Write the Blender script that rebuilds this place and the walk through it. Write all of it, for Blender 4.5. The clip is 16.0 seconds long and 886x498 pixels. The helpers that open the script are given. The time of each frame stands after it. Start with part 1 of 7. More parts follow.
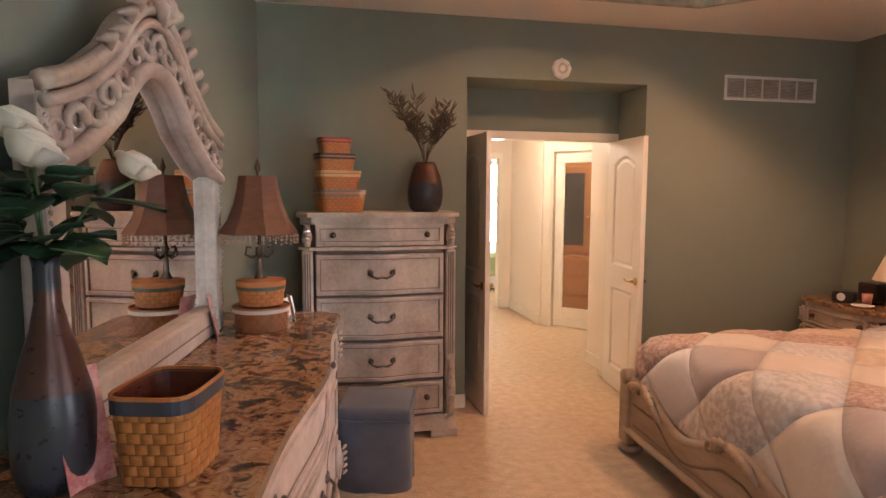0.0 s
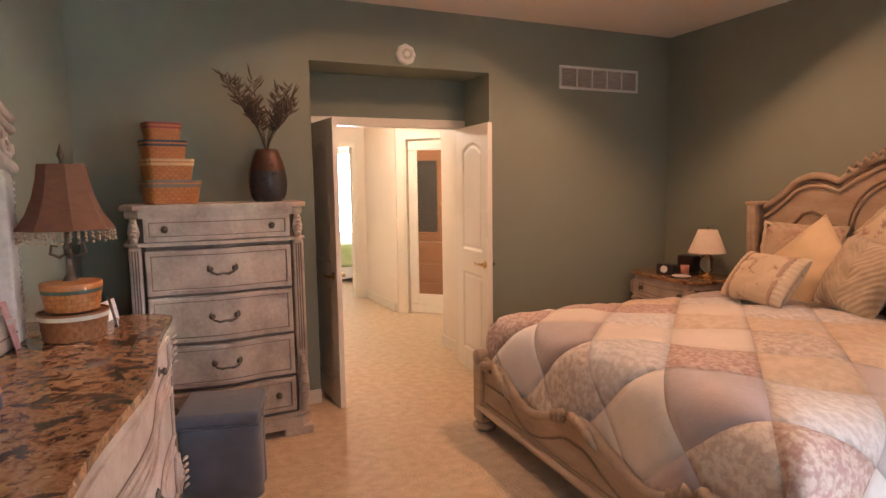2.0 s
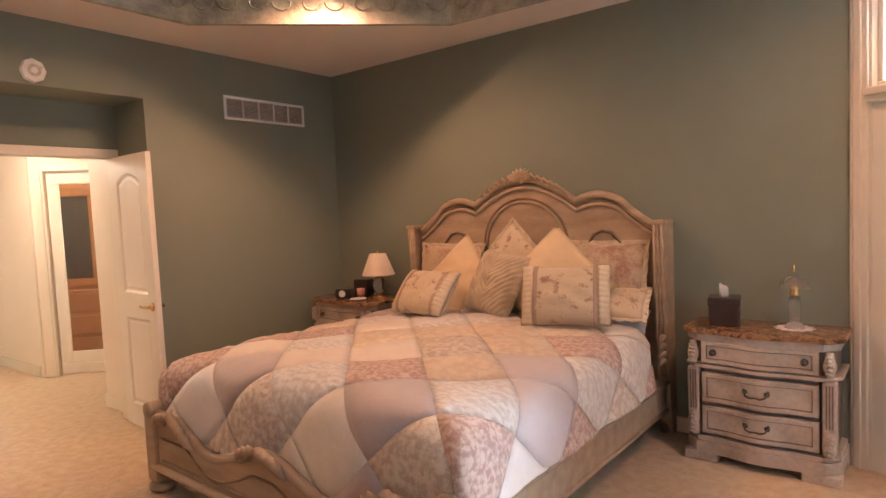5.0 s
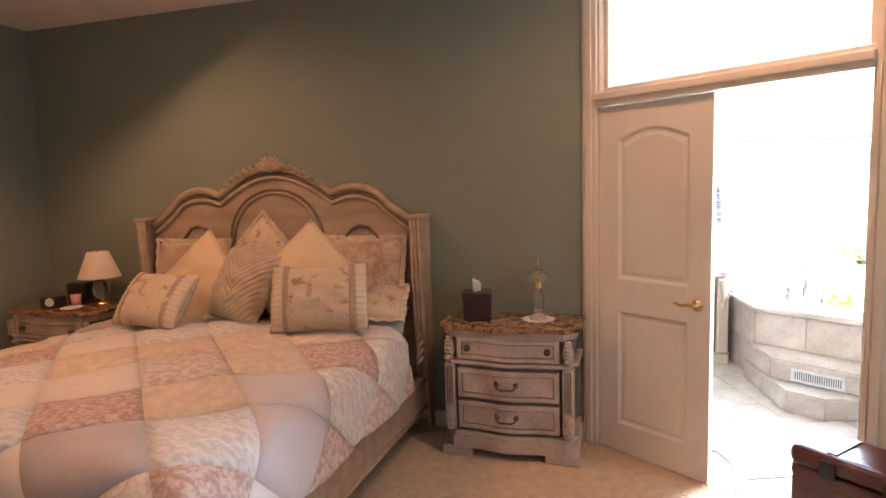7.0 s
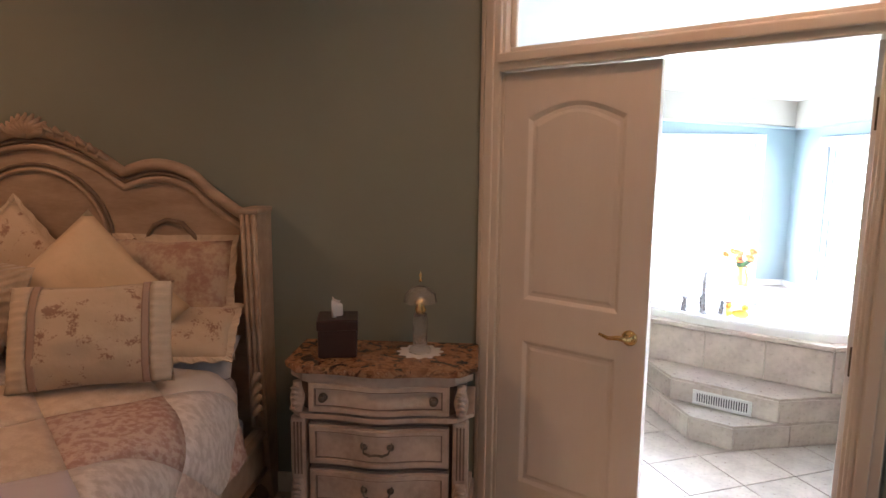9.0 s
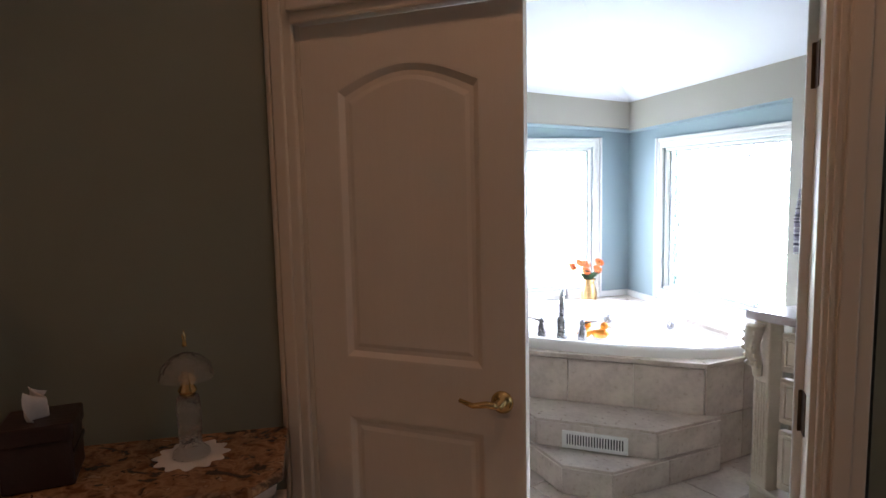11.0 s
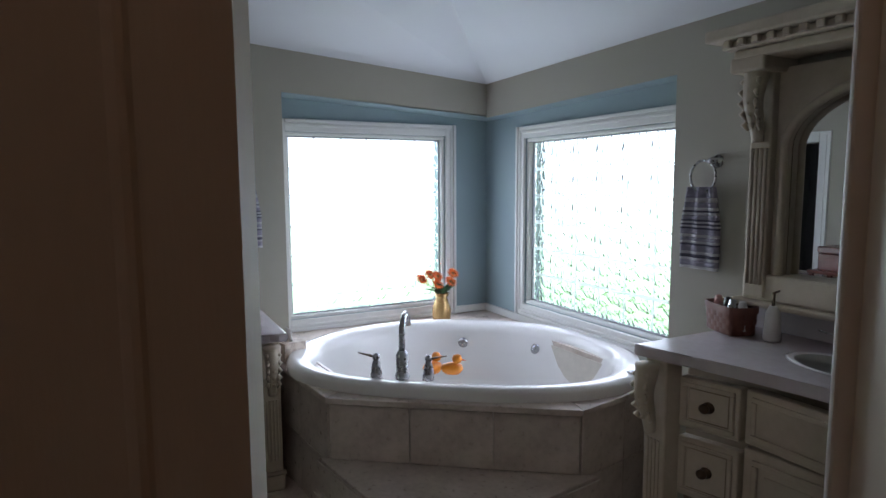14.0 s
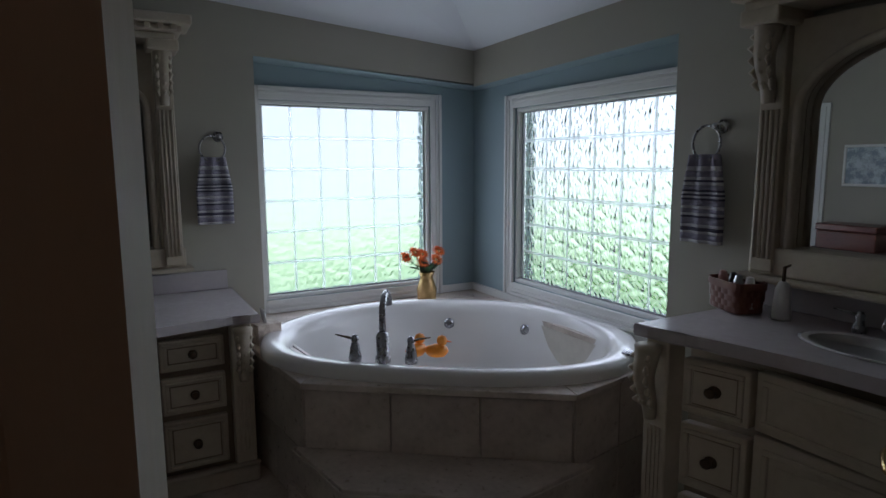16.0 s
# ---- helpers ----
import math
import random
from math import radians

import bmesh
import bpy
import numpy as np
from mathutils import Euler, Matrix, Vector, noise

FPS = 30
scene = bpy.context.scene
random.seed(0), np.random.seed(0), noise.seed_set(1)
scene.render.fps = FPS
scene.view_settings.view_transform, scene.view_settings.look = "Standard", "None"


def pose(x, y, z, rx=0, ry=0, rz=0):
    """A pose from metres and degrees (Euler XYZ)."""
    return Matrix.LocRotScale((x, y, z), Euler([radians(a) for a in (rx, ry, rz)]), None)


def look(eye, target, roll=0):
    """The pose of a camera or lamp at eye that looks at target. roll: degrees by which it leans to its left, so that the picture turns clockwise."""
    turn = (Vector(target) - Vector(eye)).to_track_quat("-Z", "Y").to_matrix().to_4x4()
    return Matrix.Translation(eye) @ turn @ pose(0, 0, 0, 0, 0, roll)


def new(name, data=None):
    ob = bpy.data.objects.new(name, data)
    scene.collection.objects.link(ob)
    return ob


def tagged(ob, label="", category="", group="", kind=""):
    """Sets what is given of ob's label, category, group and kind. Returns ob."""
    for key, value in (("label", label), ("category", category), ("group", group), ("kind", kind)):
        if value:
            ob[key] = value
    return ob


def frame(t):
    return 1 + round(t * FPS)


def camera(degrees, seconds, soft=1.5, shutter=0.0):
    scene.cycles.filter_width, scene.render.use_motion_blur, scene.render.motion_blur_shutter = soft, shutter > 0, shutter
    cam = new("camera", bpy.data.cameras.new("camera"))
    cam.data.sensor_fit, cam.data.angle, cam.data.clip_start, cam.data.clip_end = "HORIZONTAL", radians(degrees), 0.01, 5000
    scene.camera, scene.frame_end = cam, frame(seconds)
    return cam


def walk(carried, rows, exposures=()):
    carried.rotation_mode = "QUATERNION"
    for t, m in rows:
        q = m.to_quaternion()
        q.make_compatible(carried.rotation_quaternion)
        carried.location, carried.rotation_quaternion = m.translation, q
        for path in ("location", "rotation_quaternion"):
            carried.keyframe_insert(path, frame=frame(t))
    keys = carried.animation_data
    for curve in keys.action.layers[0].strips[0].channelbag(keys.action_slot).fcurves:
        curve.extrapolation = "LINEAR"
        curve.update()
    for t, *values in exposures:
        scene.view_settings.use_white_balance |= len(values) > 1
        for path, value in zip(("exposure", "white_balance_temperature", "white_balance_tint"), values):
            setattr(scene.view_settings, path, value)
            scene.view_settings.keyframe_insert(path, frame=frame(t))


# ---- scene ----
cam = camera(72.0, 16.0)
PATH = [
    (0, (2.073, -0.062, 1.596), (2.486, 1.887, 1.412), 0.3),
    (0.5, (2.078, -0.015, 1.587), (2.595, 1.907, 1.384), -0.1),
    (1, (2.114, 0.001, 1.583), (2.731, 1.891, 1.366), -0.4),
    (1.5, (2.146, -0.031, 1.578), (2.863, 1.823, 1.355), -0.6),
    (2, (2.161, -0.023, 1.576), (3.0, 1.779, 1.358), -0.8),
    (2.5, (2.164, -0.013, 1.57), (3.136, 1.723, 1.363), -1.1),
    (3, (2.191, -0.045, 1.573), (3.278, 1.622, 1.376), -1.4),
    (3.5, (2.203, -0.048, 1.564), (3.424, 1.526, 1.388), -1.8),
    (4, (2.194, -0.042, 1.55), (3.554, 1.416, 1.395), -2.0),
    (4.5, (2.19, -0.057, 1.548), (3.686, 1.263, 1.403), -2.6),
    (5, (2.196, -0.063, 1.537), (3.813, 1.107, 1.403), -2.6),
    (5.2, (2.204, -0.071, 1.538), (3.863, 1.039, 1.408), -2.3),
    (7.3, (2.637, 0.0, 1.607), (4.578, 0.416, 1.367), -1.6),
    (7.5, (2.722, 0.009, 1.608), (4.672, 0.38, 1.359), -1.4),
    (8, (2.984, 0.075, 1.603), (4.949, 0.338, 1.335), -0.5),
    (8.5, (3.246, 0.169, 1.618), (5.22, 0.309, 1.33), 0.2),
    (9, (3.47, 0.209, 1.608), (5.449, 0.232, 1.325), 0.6),
    (9.5, (3.687, 0.199, 1.583), (5.667, 0.106, 1.319), 0.4),
    (12, (4.589, -0.117, 1.509), (6.438, -0.852, 1.307), -1.7),
    (12.5, (4.713, -0.209, 1.505), (6.528, -1.024, 1.301), -1.4),
    (13, (4.831, -0.271, 1.493), (6.615, -1.151, 1.29), -1.1),
    (13.5, (4.95, -0.369, 1.487), (6.725, -1.267, 1.282), -0.7),
    (14, (5.06, -0.437, 1.482), (6.824, -1.355, 1.265), -0.3),
    (14.5, (5.133, -0.477, 1.465), (6.888, -1.408, 1.233), -0.1),
    (15, (5.176, -0.518, 1.45), (6.93, -1.445, 1.203), -0.2),
    (15.5, (5.196, -0.535, 1.442), (6.946, -1.467, 1.177), -0.3),
    (16, (5.218, -0.543, 1.427), (6.957, -1.49, 1.151), -0.3),
]
EXPOSURES = [(0, 1.85), (2.5, 1.85), (5, 1.9), (7.5, 1.4), (8.5, 0.95), (9.5, 0.55), (10.5, -0.15), (12, -1.0), (12.5, -1.1), (13.5, -1.95), (14.5, -2.8), (16, -3.5)]
walk(cam, [(t, look(eye, target, roll)) for t, eye, target, roll in PATH], EXPOSURES)

# ---- world and light ----
world = bpy.data.worlds.new("sky")
scene.world = world
world.use_nodes = True
_n, _l = world.node_tree.nodes, world.node_tree.links
_sky = _n.new("ShaderNodeTexSky")
_sky.sky_type, _sky.sun_disc = "NISHITA", False
_sky.sun_elevation, _sky.sun_rotation = radians(48), radians(-23)
_l.new(_sky.outputs[0], _n["Background"].inputs[0])
_n["Background"].inputs[1].default_value = 0.12


def lamp(name, kind, m, power, colour, size=0.1, size_y=None, spot=None):
    data = bpy.data.lights.new(name, kind)
    data.energy, data.color = power, colour
    if kind == "AREA":
        data.size = size
        if size_y:
            data.shape, data.size_y = "RECTANGLE", size_y
    elif kind == "SUN":
        data.angle = size
    else:
        data.shadow_soft_size = size
    if spot:
        data.spot_size, data.spot_blend = radians(spot), 0.75
    ob = new(name, data)
    ob.matrix_world = m
    return ob


WARM, DAY = (1.0, 0.50, 0.285), (0.78, 0.90, 1.0)
lamp("sun", "SUN", look((0, 0, 10), (0.3, -0.7, 9.1)), 2.0, (1.0, 0.95, 0.88), radians(0.5))
SPOTS = [(5.05, 2.87), (5.0, -0.35), (3.4, 3.05)]
for (sx, sy), watts in zip(SPOTS, (35, 23, 19)):
    lamp("downlight_glow", "SPOT", look((sx, sy, 3.05), (sx, sy, 0)), watts, WARM, 0.05, spot=158)
lamp("bedroom_daylight", "AREA", look((3.3, -1.9, 1.5), (3.5, 3.0, 0.8)), 5.2, (0.82, 0.88, 1.0), 2.0, 1.4)
lamp("hall_glow", "POINT", pose(3.9, 6.2, 2.3), 17, (1.0, 0.80, 0.64), 0.12)
lamp("far_room_daylight", "AREA", look((5.5, 11.75, 1.4), (5.0, 8.0, 1.0)), 60, DAY, 0.9, 1.6)
for _m in (look((8.73, -1.87, 1.215), (7.0, -1.87, 1.1)), look((7.66, -2.68, 1.225), (7.66, -1.0, 1.1))):
    lamp("bath_window_daylight", "AREA", _m, 37, (0.77, 0.82, 1.06), 1.0, 0.98)
lamp("study_glow", "POINT", pose(5.9, 6.3, 2.2), 14, (1.0, 0.80, 0.60), 0.1)

# ---- materials ----
MATS = {}


def mat(name, c1, c2=None, rough=0.5, scale=8.0, metal=0.0, bump=0.0, bump_scale=60.0, stretch=(1, 1, 1), random_tint=0.0, coat=0.0, sheen=0.0, soft=0.35):
    m = bpy.data.materials.new(name)
    m.use_nodes = True
    n, l = m.node_tree.nodes, m.node_tree.links
    b = n["Principled BSDF"]
    c2 = c2 or tuple(c * 0.82 for c in c1)
    tc, mp = n.new("ShaderNodeTexCoord"), n.new("ShaderNodeMapping")
    mp.inputs["Scale"].default_value = stretch
    l.new(tc.outputs["Object"], mp.inputs[0])
    na, nb = n.new("ShaderNodeTexNoise"), n.new("ShaderNodeTexNoise")
    na.inputs["Scale"].default_value, na.inputs["Detail"].default_value = scale, 5
    nb.inputs["Scale"].default_value, nb.inputs["Detail"].default_value = scale * 7, 3
    l.new(mp.outputs[0], na.inputs[0]), l.new(mp.outputs[0], nb.inputs[0])
    mixf = n.new("ShaderNodeMath")
    mixf.operation = "MULTIPLY_ADD"
    mixf.inputs[1].default_value = 0.4
    l.new(nb.outputs[0], mixf.inputs[0]), l.new(na.outputs[0], mixf.inputs[2])
    ramp = n.new("ShaderNodeValToRGB")
    ramp.color_ramp.elements[0].position, ramp.color_ramp.elements[1].position = 0.7 - soft, 0.7 + soft
    ramp.color_ramp.elements[0].color, ramp.color_ramp.elements[1].color = (*c2, 1), (*c1, 1)
    l.new(mixf.outputs[0], ramp.inputs[0])
    out = ramp.outputs[0]
    if random_tint:
        oi, hsv, mr = n.new("ShaderNodeObjectInfo"), n.new("ShaderNodeHueSaturation"), n.new("ShaderNodeMapRange")
        mr.inputs[3].default_value, mr.inputs[4].default_value = 1 - random_tint, 1 + random_tint
        l.new(oi.outputs["Random"], mr.inputs[0]), l.new(mr.outputs[0], hsv.inputs["Value"]), l.new(out, hsv.inputs["Color"])
        out = hsv.outputs[0]
    l.new(out, b.inputs["Base Color"])
    rr = n.new("ShaderNodeMapRange")
    rr.inputs[3].default_value, rr.inputs[4].default_value = max(0.02, rough - 0.08), min(1, rough + 0.08)
    l.new(nb.outputs[0], rr.inputs[0]), l.new(rr.outputs[0], b.inputs["Roughness"])
    b.inputs["Metallic"].default_value = metal
    b.inputs["Coat Weight"].default_value = coat
    b.inputs["Sheen Weight"].default_value = sheen
    if bump:
        nc, bp = n.new("ShaderNodeTexNoise"), n.new("ShaderNodeBump")
        nc.inputs["Scale"].default_value, nc.inputs["Detail"].default_value = bump_scale, 4
        l.new(mp.outputs[0], nc.inputs[0])
        bp.inputs["Strength"].default_value, bp.inputs["Distance"].default_value = bump, 0.01
        l.new(nc.outputs[0], bp.inputs["Height"]), l.new(bp.outputs[0], b.inputs["Normal"])
    MATS[name] = m
    return m


def glass(name, rough=0.0, tint=(1, 1, 1), bump=0.0, bump_scale=18.0, ior=1.45):
    m = bpy.data.materials.new(name)
    m.use_nodes = True
    n, l = m.node_tree.nodes, m.node_tree.links
    b = n["Principled BSDF"]
    b.inputs["Base Color"].default_value = (*tint, 1)
    b.inputs["Transmission Weight"].default_value = 1
    b.inputs["Roughness"].default_value, b.inputs["IOR"].default_value = rough, ior
    if bump:
        tc, nc, bp = n.new("ShaderNodeTexCoord"), n.new("ShaderNodeTexNoise"), n.new("ShaderNodeBump")
        nc.inputs["Scale"].default_value, nc.inputs["Detail"].default_value = bump_scale, 1
        l.new(tc.outputs["Object"], nc.inputs[0]), l.new(nc.outputs[0], bp.inputs["Height"])
        bp.inputs["Strength"].default_value, bp.inputs["Distance"].default_value = bump, 0.028
        l.new(bp.outputs[0], b.inputs["Normal"])
    MATS[name] = m
    return m


def translucent(name, colour, through_=0.8):
    """Thin pale stuff that lets light through, such as silicone joints."""
    m = mat(name, colour, None, 0.5, 20)
    n, l = m.node_tree.nodes, m.node_tree.links
    tr, mx = n.new("ShaderNodeBsdfTransparent"), n.new("ShaderNodeMixShader")
    tr.inputs[0].default_value = (*colour, 1)
    mx.inputs[0].default_value = through_
    tl = n.new("ShaderNodeBsdfTranslucent")
    tl.inputs[0].default_value = (*colour, 1)
    l.new(tl.outputs[0], mx.inputs[1]), l.new(tr.outputs[0], mx.inputs[2])
    l.new(mx.outputs[0], n["Material Output"].inputs[0])
    return m


def glow(name, colour, strength):
    m = bpy.data.materials.new(name)
    m.use_nodes = True
    b = m.node_tree.nodes["Principled BSDF"]
    b.inputs["Base Color"].default_value = (*colour, 1)
    b.inputs["Emission Color"].default_value = (*colour, 1)
    b.inputs["Emission Strength"].default_value = strength
    return m


def backdrop_mat():
    """Glowing backdrop in place of a bright overcast garden: green below, white sky above."""
    m = bpy.data.materials.new("glowing_garden_view")
    m.use_nodes = True
    n, l = m.node_tree.nodes, m.node_tree.links
    b = n["Principled BSDF"]
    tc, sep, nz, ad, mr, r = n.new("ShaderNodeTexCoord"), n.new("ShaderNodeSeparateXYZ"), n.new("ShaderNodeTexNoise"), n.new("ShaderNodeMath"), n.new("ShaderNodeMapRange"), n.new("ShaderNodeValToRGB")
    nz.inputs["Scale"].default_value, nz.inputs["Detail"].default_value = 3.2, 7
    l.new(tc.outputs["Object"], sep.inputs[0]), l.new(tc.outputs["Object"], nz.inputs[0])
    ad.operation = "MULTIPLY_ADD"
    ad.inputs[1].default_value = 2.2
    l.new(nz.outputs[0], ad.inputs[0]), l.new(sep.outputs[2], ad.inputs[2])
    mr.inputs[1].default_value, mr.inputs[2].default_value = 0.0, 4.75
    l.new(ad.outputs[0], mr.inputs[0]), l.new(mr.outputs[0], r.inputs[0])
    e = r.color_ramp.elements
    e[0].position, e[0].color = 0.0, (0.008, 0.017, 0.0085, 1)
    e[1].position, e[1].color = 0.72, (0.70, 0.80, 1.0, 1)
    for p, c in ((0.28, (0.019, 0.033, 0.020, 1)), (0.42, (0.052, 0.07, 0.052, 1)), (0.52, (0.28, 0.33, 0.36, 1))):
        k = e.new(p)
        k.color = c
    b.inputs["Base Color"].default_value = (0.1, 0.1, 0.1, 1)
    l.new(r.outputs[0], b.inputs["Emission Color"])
    # the panel itself emits, so it also lights the bath through the windows
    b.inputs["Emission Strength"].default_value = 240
    return m


def granite_mat():
    """Polished brown granite: rust and tan crystals with dark brown clots of two sizes."""
    m = mat("granite", (0.36, 0.24, 0.15), (0.12, 0.07, 0.045), 0.16, 14, coat=0.25)
    n, l = m.node_tree.nodes, m.node_tree.links
    b = n["Principled BSDF"]
    tc, v, r = n.new("ShaderNodeTexCoord"), n.new("ShaderNodeTexNoise"), n.new("ShaderNodeValToRGB")
    v.inputs["Scale"].default_value, v.inputs["Detail"].default_value, v.inputs["Distortion"].default_value = 24, 5, 0.6
    l.new(tc.outputs["Object"], v.inputs[0]), l.new(v.outputs[0], r.inputs[0])
    e = r.color_ramp.elements
    e[0].position, e[0].color = 0.34, (0.16, 0.07, 0.03, 1)
    e[1].position, e[1].color = 0.46, (0.29, 0.155, 0.078, 1)
    for p, c in ((0.55, (0.38, 0.225, 0.12, 1)), (0.62, (0.25, 0.12, 0.055, 1)), (0.72, (0.47, 0.335, 0.21, 1))):
        k = e.new(p)
        k.color = c
    out = r.outputs[0]
    for size, lo, hi, colour in ((9.0, 0.56, 0.62, (0.035, 0.016, 0.010, 1)), (34.0, 0.60, 0.66, (0.05, 0.024, 0.014, 1))):
        nz, rr, mx = n.new("ShaderNodeTexNoise"), n.new("ShaderNodeMapRange"), n.new("ShaderNodeMix")
        nz.inputs["Scale"].default_value, nz.inputs["Detail"].default_value, nz.inputs["Distortion"].default_value = size, 4, 1.1
        rr.inputs[1].default_value, rr.inputs[2].default_value, rr.inputs[4].default_value = lo, hi, 0.9
        mx.data_type = "RGBA"
        mx.inputs[7].default_value = colour
        l.new(tc.outputs["Object"], nz.inputs[0]), l.new(nz.outputs[0], rr.inputs[0])
        l.new(rr.outputs[0], mx.inputs[0]), l.new(out, mx.inputs[6])
        out = mx.outputs[2]
    l.new(out, b.inputs["Base Color"])
    return m


WALL = mat("bedroom_wall_paint", (0.218, 0.242, 0.195), (0.200, 0.221, 0.176), 0.62, 1.4, bump=0.06, bump_scale=180)
BATHWALL = mat("bath_wall_paint", (0.39, 0.37, 0.31), (0.36, 0.34, 0.285), 0.6, 1.4, bump=0.06, bump_scale=180)
BLUE = mat("bath_blue_paint", (0.31, 0.40, 0.43), (0.28, 0.37, 0.40), 0.55, 1.4, bump=0.05, bump_scale=180)
CREAM = mat("hall_wall_paint", (0.77, 0.67, 0.56), (0.73, 0.63, 0.52), 0.6, 1.4, bump=0.05, bump_scale=180)
CEIL = mat("ceiling_paint", (0.74, 0.68, 0.62), (0.70, 0.64, 0.58), 0.8, 1.6, bump=0.15, bump_scale=120)
BATHCEIL = mat("bath_ceiling_paint", (0.78, 0.80, 0.84), (0.74, 0.76, 0.80), 0.75, 1.4, bump=0.08, bump_scale=120)
TRIM = mat("trim_paint", (0.76, 0.69, 0.58), (0.71, 0.64, 0.53), 0.42, 3, bump=0.03, bump_scale=40)
DOORWHITE = mat("door_paint", (0.78, 0.72, 0.63), (0.74, 0.68, 0.59), 0.45, 3, bump=0.06, bump_scale=30, stretch=(4, 4, 0.5))
BATHTRIM = mat("bath_white_trim", (0.80, 0.80, 0.78), (0.75, 0.75, 0.73), 0.4, 3)
BORDER = mat("tray_border_paper", (0.42, 0.38, 0.30), (0.22, 0.21, 0.17), 0.55, 9, bump=0.4, bump_scale=24, soft=0.18)
CARPET = mat("carpet", (0.64, 0.48, 0.32), (0.43, 0.30, 0.18), 0.95, 16, bump=1.0, bump_scale=60, sheen=0.2, soft=0.30)
TILE = mat("stone_tile", (0.60, 0.52, 0.455), (0.40, 0.335, 0.285), 0.3, 6, bump=0.06, bump_scale=30, random_tint=0.08, soft=0.22)
GROUT = mat("grout", (0.62, 0.58, 0.51), None, 0.9, 20)
WASH = mat("whitewashed_wood", (0.60, 0.51, 0.44), (0.33, 0.25, 0.195), 0.42, 6, bump=0.2, bump_scale=40, soft=0.27)
WASHDARK = mat("glazed_groove_wood", (0.22, 0.17, 0.14), (0.13, 0.095, 0.075), 0.55, 9, bump=0.15)
BEDWOOD = mat("bed_wood", (0.47, 0.35, 0.245), (0.30, 0.21, 0.14), 0.45, 4, bump=0.15, bump_scale=40, stretch=(1, 4, 4), soft=0.3)
BEDDARK = mat("bed_wood_glaze", (0.24, 0.17, 0.115), (0.14, 0.095, 0.06), 0.5, 8)
GRANITE = granite_mat()
IRON = mat("aged_pewter", (0.20, 0.17, 0.14), (0.10, 0.085, 0.07), 0.38, 20, metal=0.9)
BRONZE = mat("dark_bronze", (0.16, 0.11, 0.07), (0.06, 0.045, 0.03), 0.4, 30, metal=0.8)
BRASS = mat("polished_brass", (0.80, 0.58, 0.28), (0.70, 0.48, 0.2), 0.18, 10, metal=1.0)
NICKEL = mat("brushed_nickel", (0.42, 0.42, 0.43), (0.32, 0.32, 0.33), 0.28, 10, metal=1.0)
VANITY = mat("antique_white_wood", (0.55, 0.48, 0.385), (0.41, 0.345, 0.26), 0.45, 5, bump=0.12, bump_scale=40, soft=0.3)
VANDARK = mat("antique_glaze", (0.26, 0.20, 0.14), (0.16, 0.12, 0.08), 0.5, 9)
MARBLE = mat("pale_counter_stone", (0.50, 0.455, 0.46), (0.42, 0.38, 0.385), 0.2, 6)
TUBWHITE = mat("tub_acrylic", (0.83, 0.82, 0.80), (0.80, 0.79, 0.77), 0.12, 2, coat=0.3)
MIRROR = mat("mirror_silver", (0.86, 0.87, 0.87), (0.85, 0.86, 0.86), 0.03, 2, metal=1.0)
_mb = MIRROR.node_tree.nodes["Principled BSDF"].inputs["Roughness"]
MIRROR.node_tree.links.remove(_mb.links[0])
_mb.default_value = 0.01
WICKER = mat("woven_splint", (0.52, 0.19, 0.045), (0.33, 0.105, 0.022), 0.5, 14, bump=0.2, stretch=(1, 1, 4))
WICKERDARK = mat("dark_splint", (0.30, 0.11, 0.035), (0.19, 0.065, 0.02), 0.45, 14, bump=0.2)
NAVY = mat("navy_band", (0.035, 0.037, 0.055), None, 0.5, 12)
GREEN = mat("green_band", (0.05, 0.085, 0.055), None, 0.5, 12)
RED = mat("red_band", (0.26, 0.035, 0.03), None, 0.5, 12)
TAN = mat("tan_band", (0.58, 0.38, 0.18), None, 0.5, 12)
GREYBAND = mat("grey_band", (0.17, 0.14, 0.11), None, 0.5, 12)
FABRICBAND = mat("cream_band", (0.60, 0.52, 0.44), None, 0.7, 12)
OTTO = mat("grey_upholstery", (0.11, 0.125, 0.16), (0.08, 0.09, 0.12), 0.9, 9, bump=0.3, bump_scale=220, sheen=0.25)
VASEBRONZE = mat("bronze_glazed_ceramic", (0.105, 0.045, 0.03), (0.06, 0.028, 0.02), 0.3, 6, metal=0.35)
VASEDARK = mat("charcoal_ceramic", (0.045, 0.047, 0.055), (0.03, 0.03, 0.036), 0.3, 6, metal=0.2)
ROSE = mat("cream_rose_petal", (0.80, 0.74, 0.62), (0.72, 0.63, 0.48), 0.6, 10, sheen=0.3)
LEAF = mat("dark_leaf", (0.022, 0.065, 0.030), (0.012, 0.035, 0.018), 0.45, 14)
LEAFLIGHT = mat("light_leaf", (0.08, 0.20, 0.085), (0.05, 0.13, 0.055), 0.5, 14)
STEM = mat("green_stem", (0.09, 0.17, 0.07), None, 0.6, 14)
TWIG = mat("dried_twig", (0.13, 0.10, 0.075), (0.08, 0.06, 0.045), 0.8, 20)
SHADEBROWN = mat("brown_silk_shade", (0.15, 0.05, 0.018), (0.09, 0.028, 0.011), 0.6, 20, bump=0.15, sheen=0.05, stretch=(1, 1, 3))
BEAD = mat("amber_bead", (0.45, 0.33, 0.24), None, 0.2, 30)
SHADEWHITE = mat("ivory_shade", (0.66, 0.55, 0.44), (0.62, 0.51, 0.40), 0.75, 12, bump=0.1)
BLACK = mat("black_plastic_and_shade", (0.022, 0.020, 0.020), None, 0.35, 12)
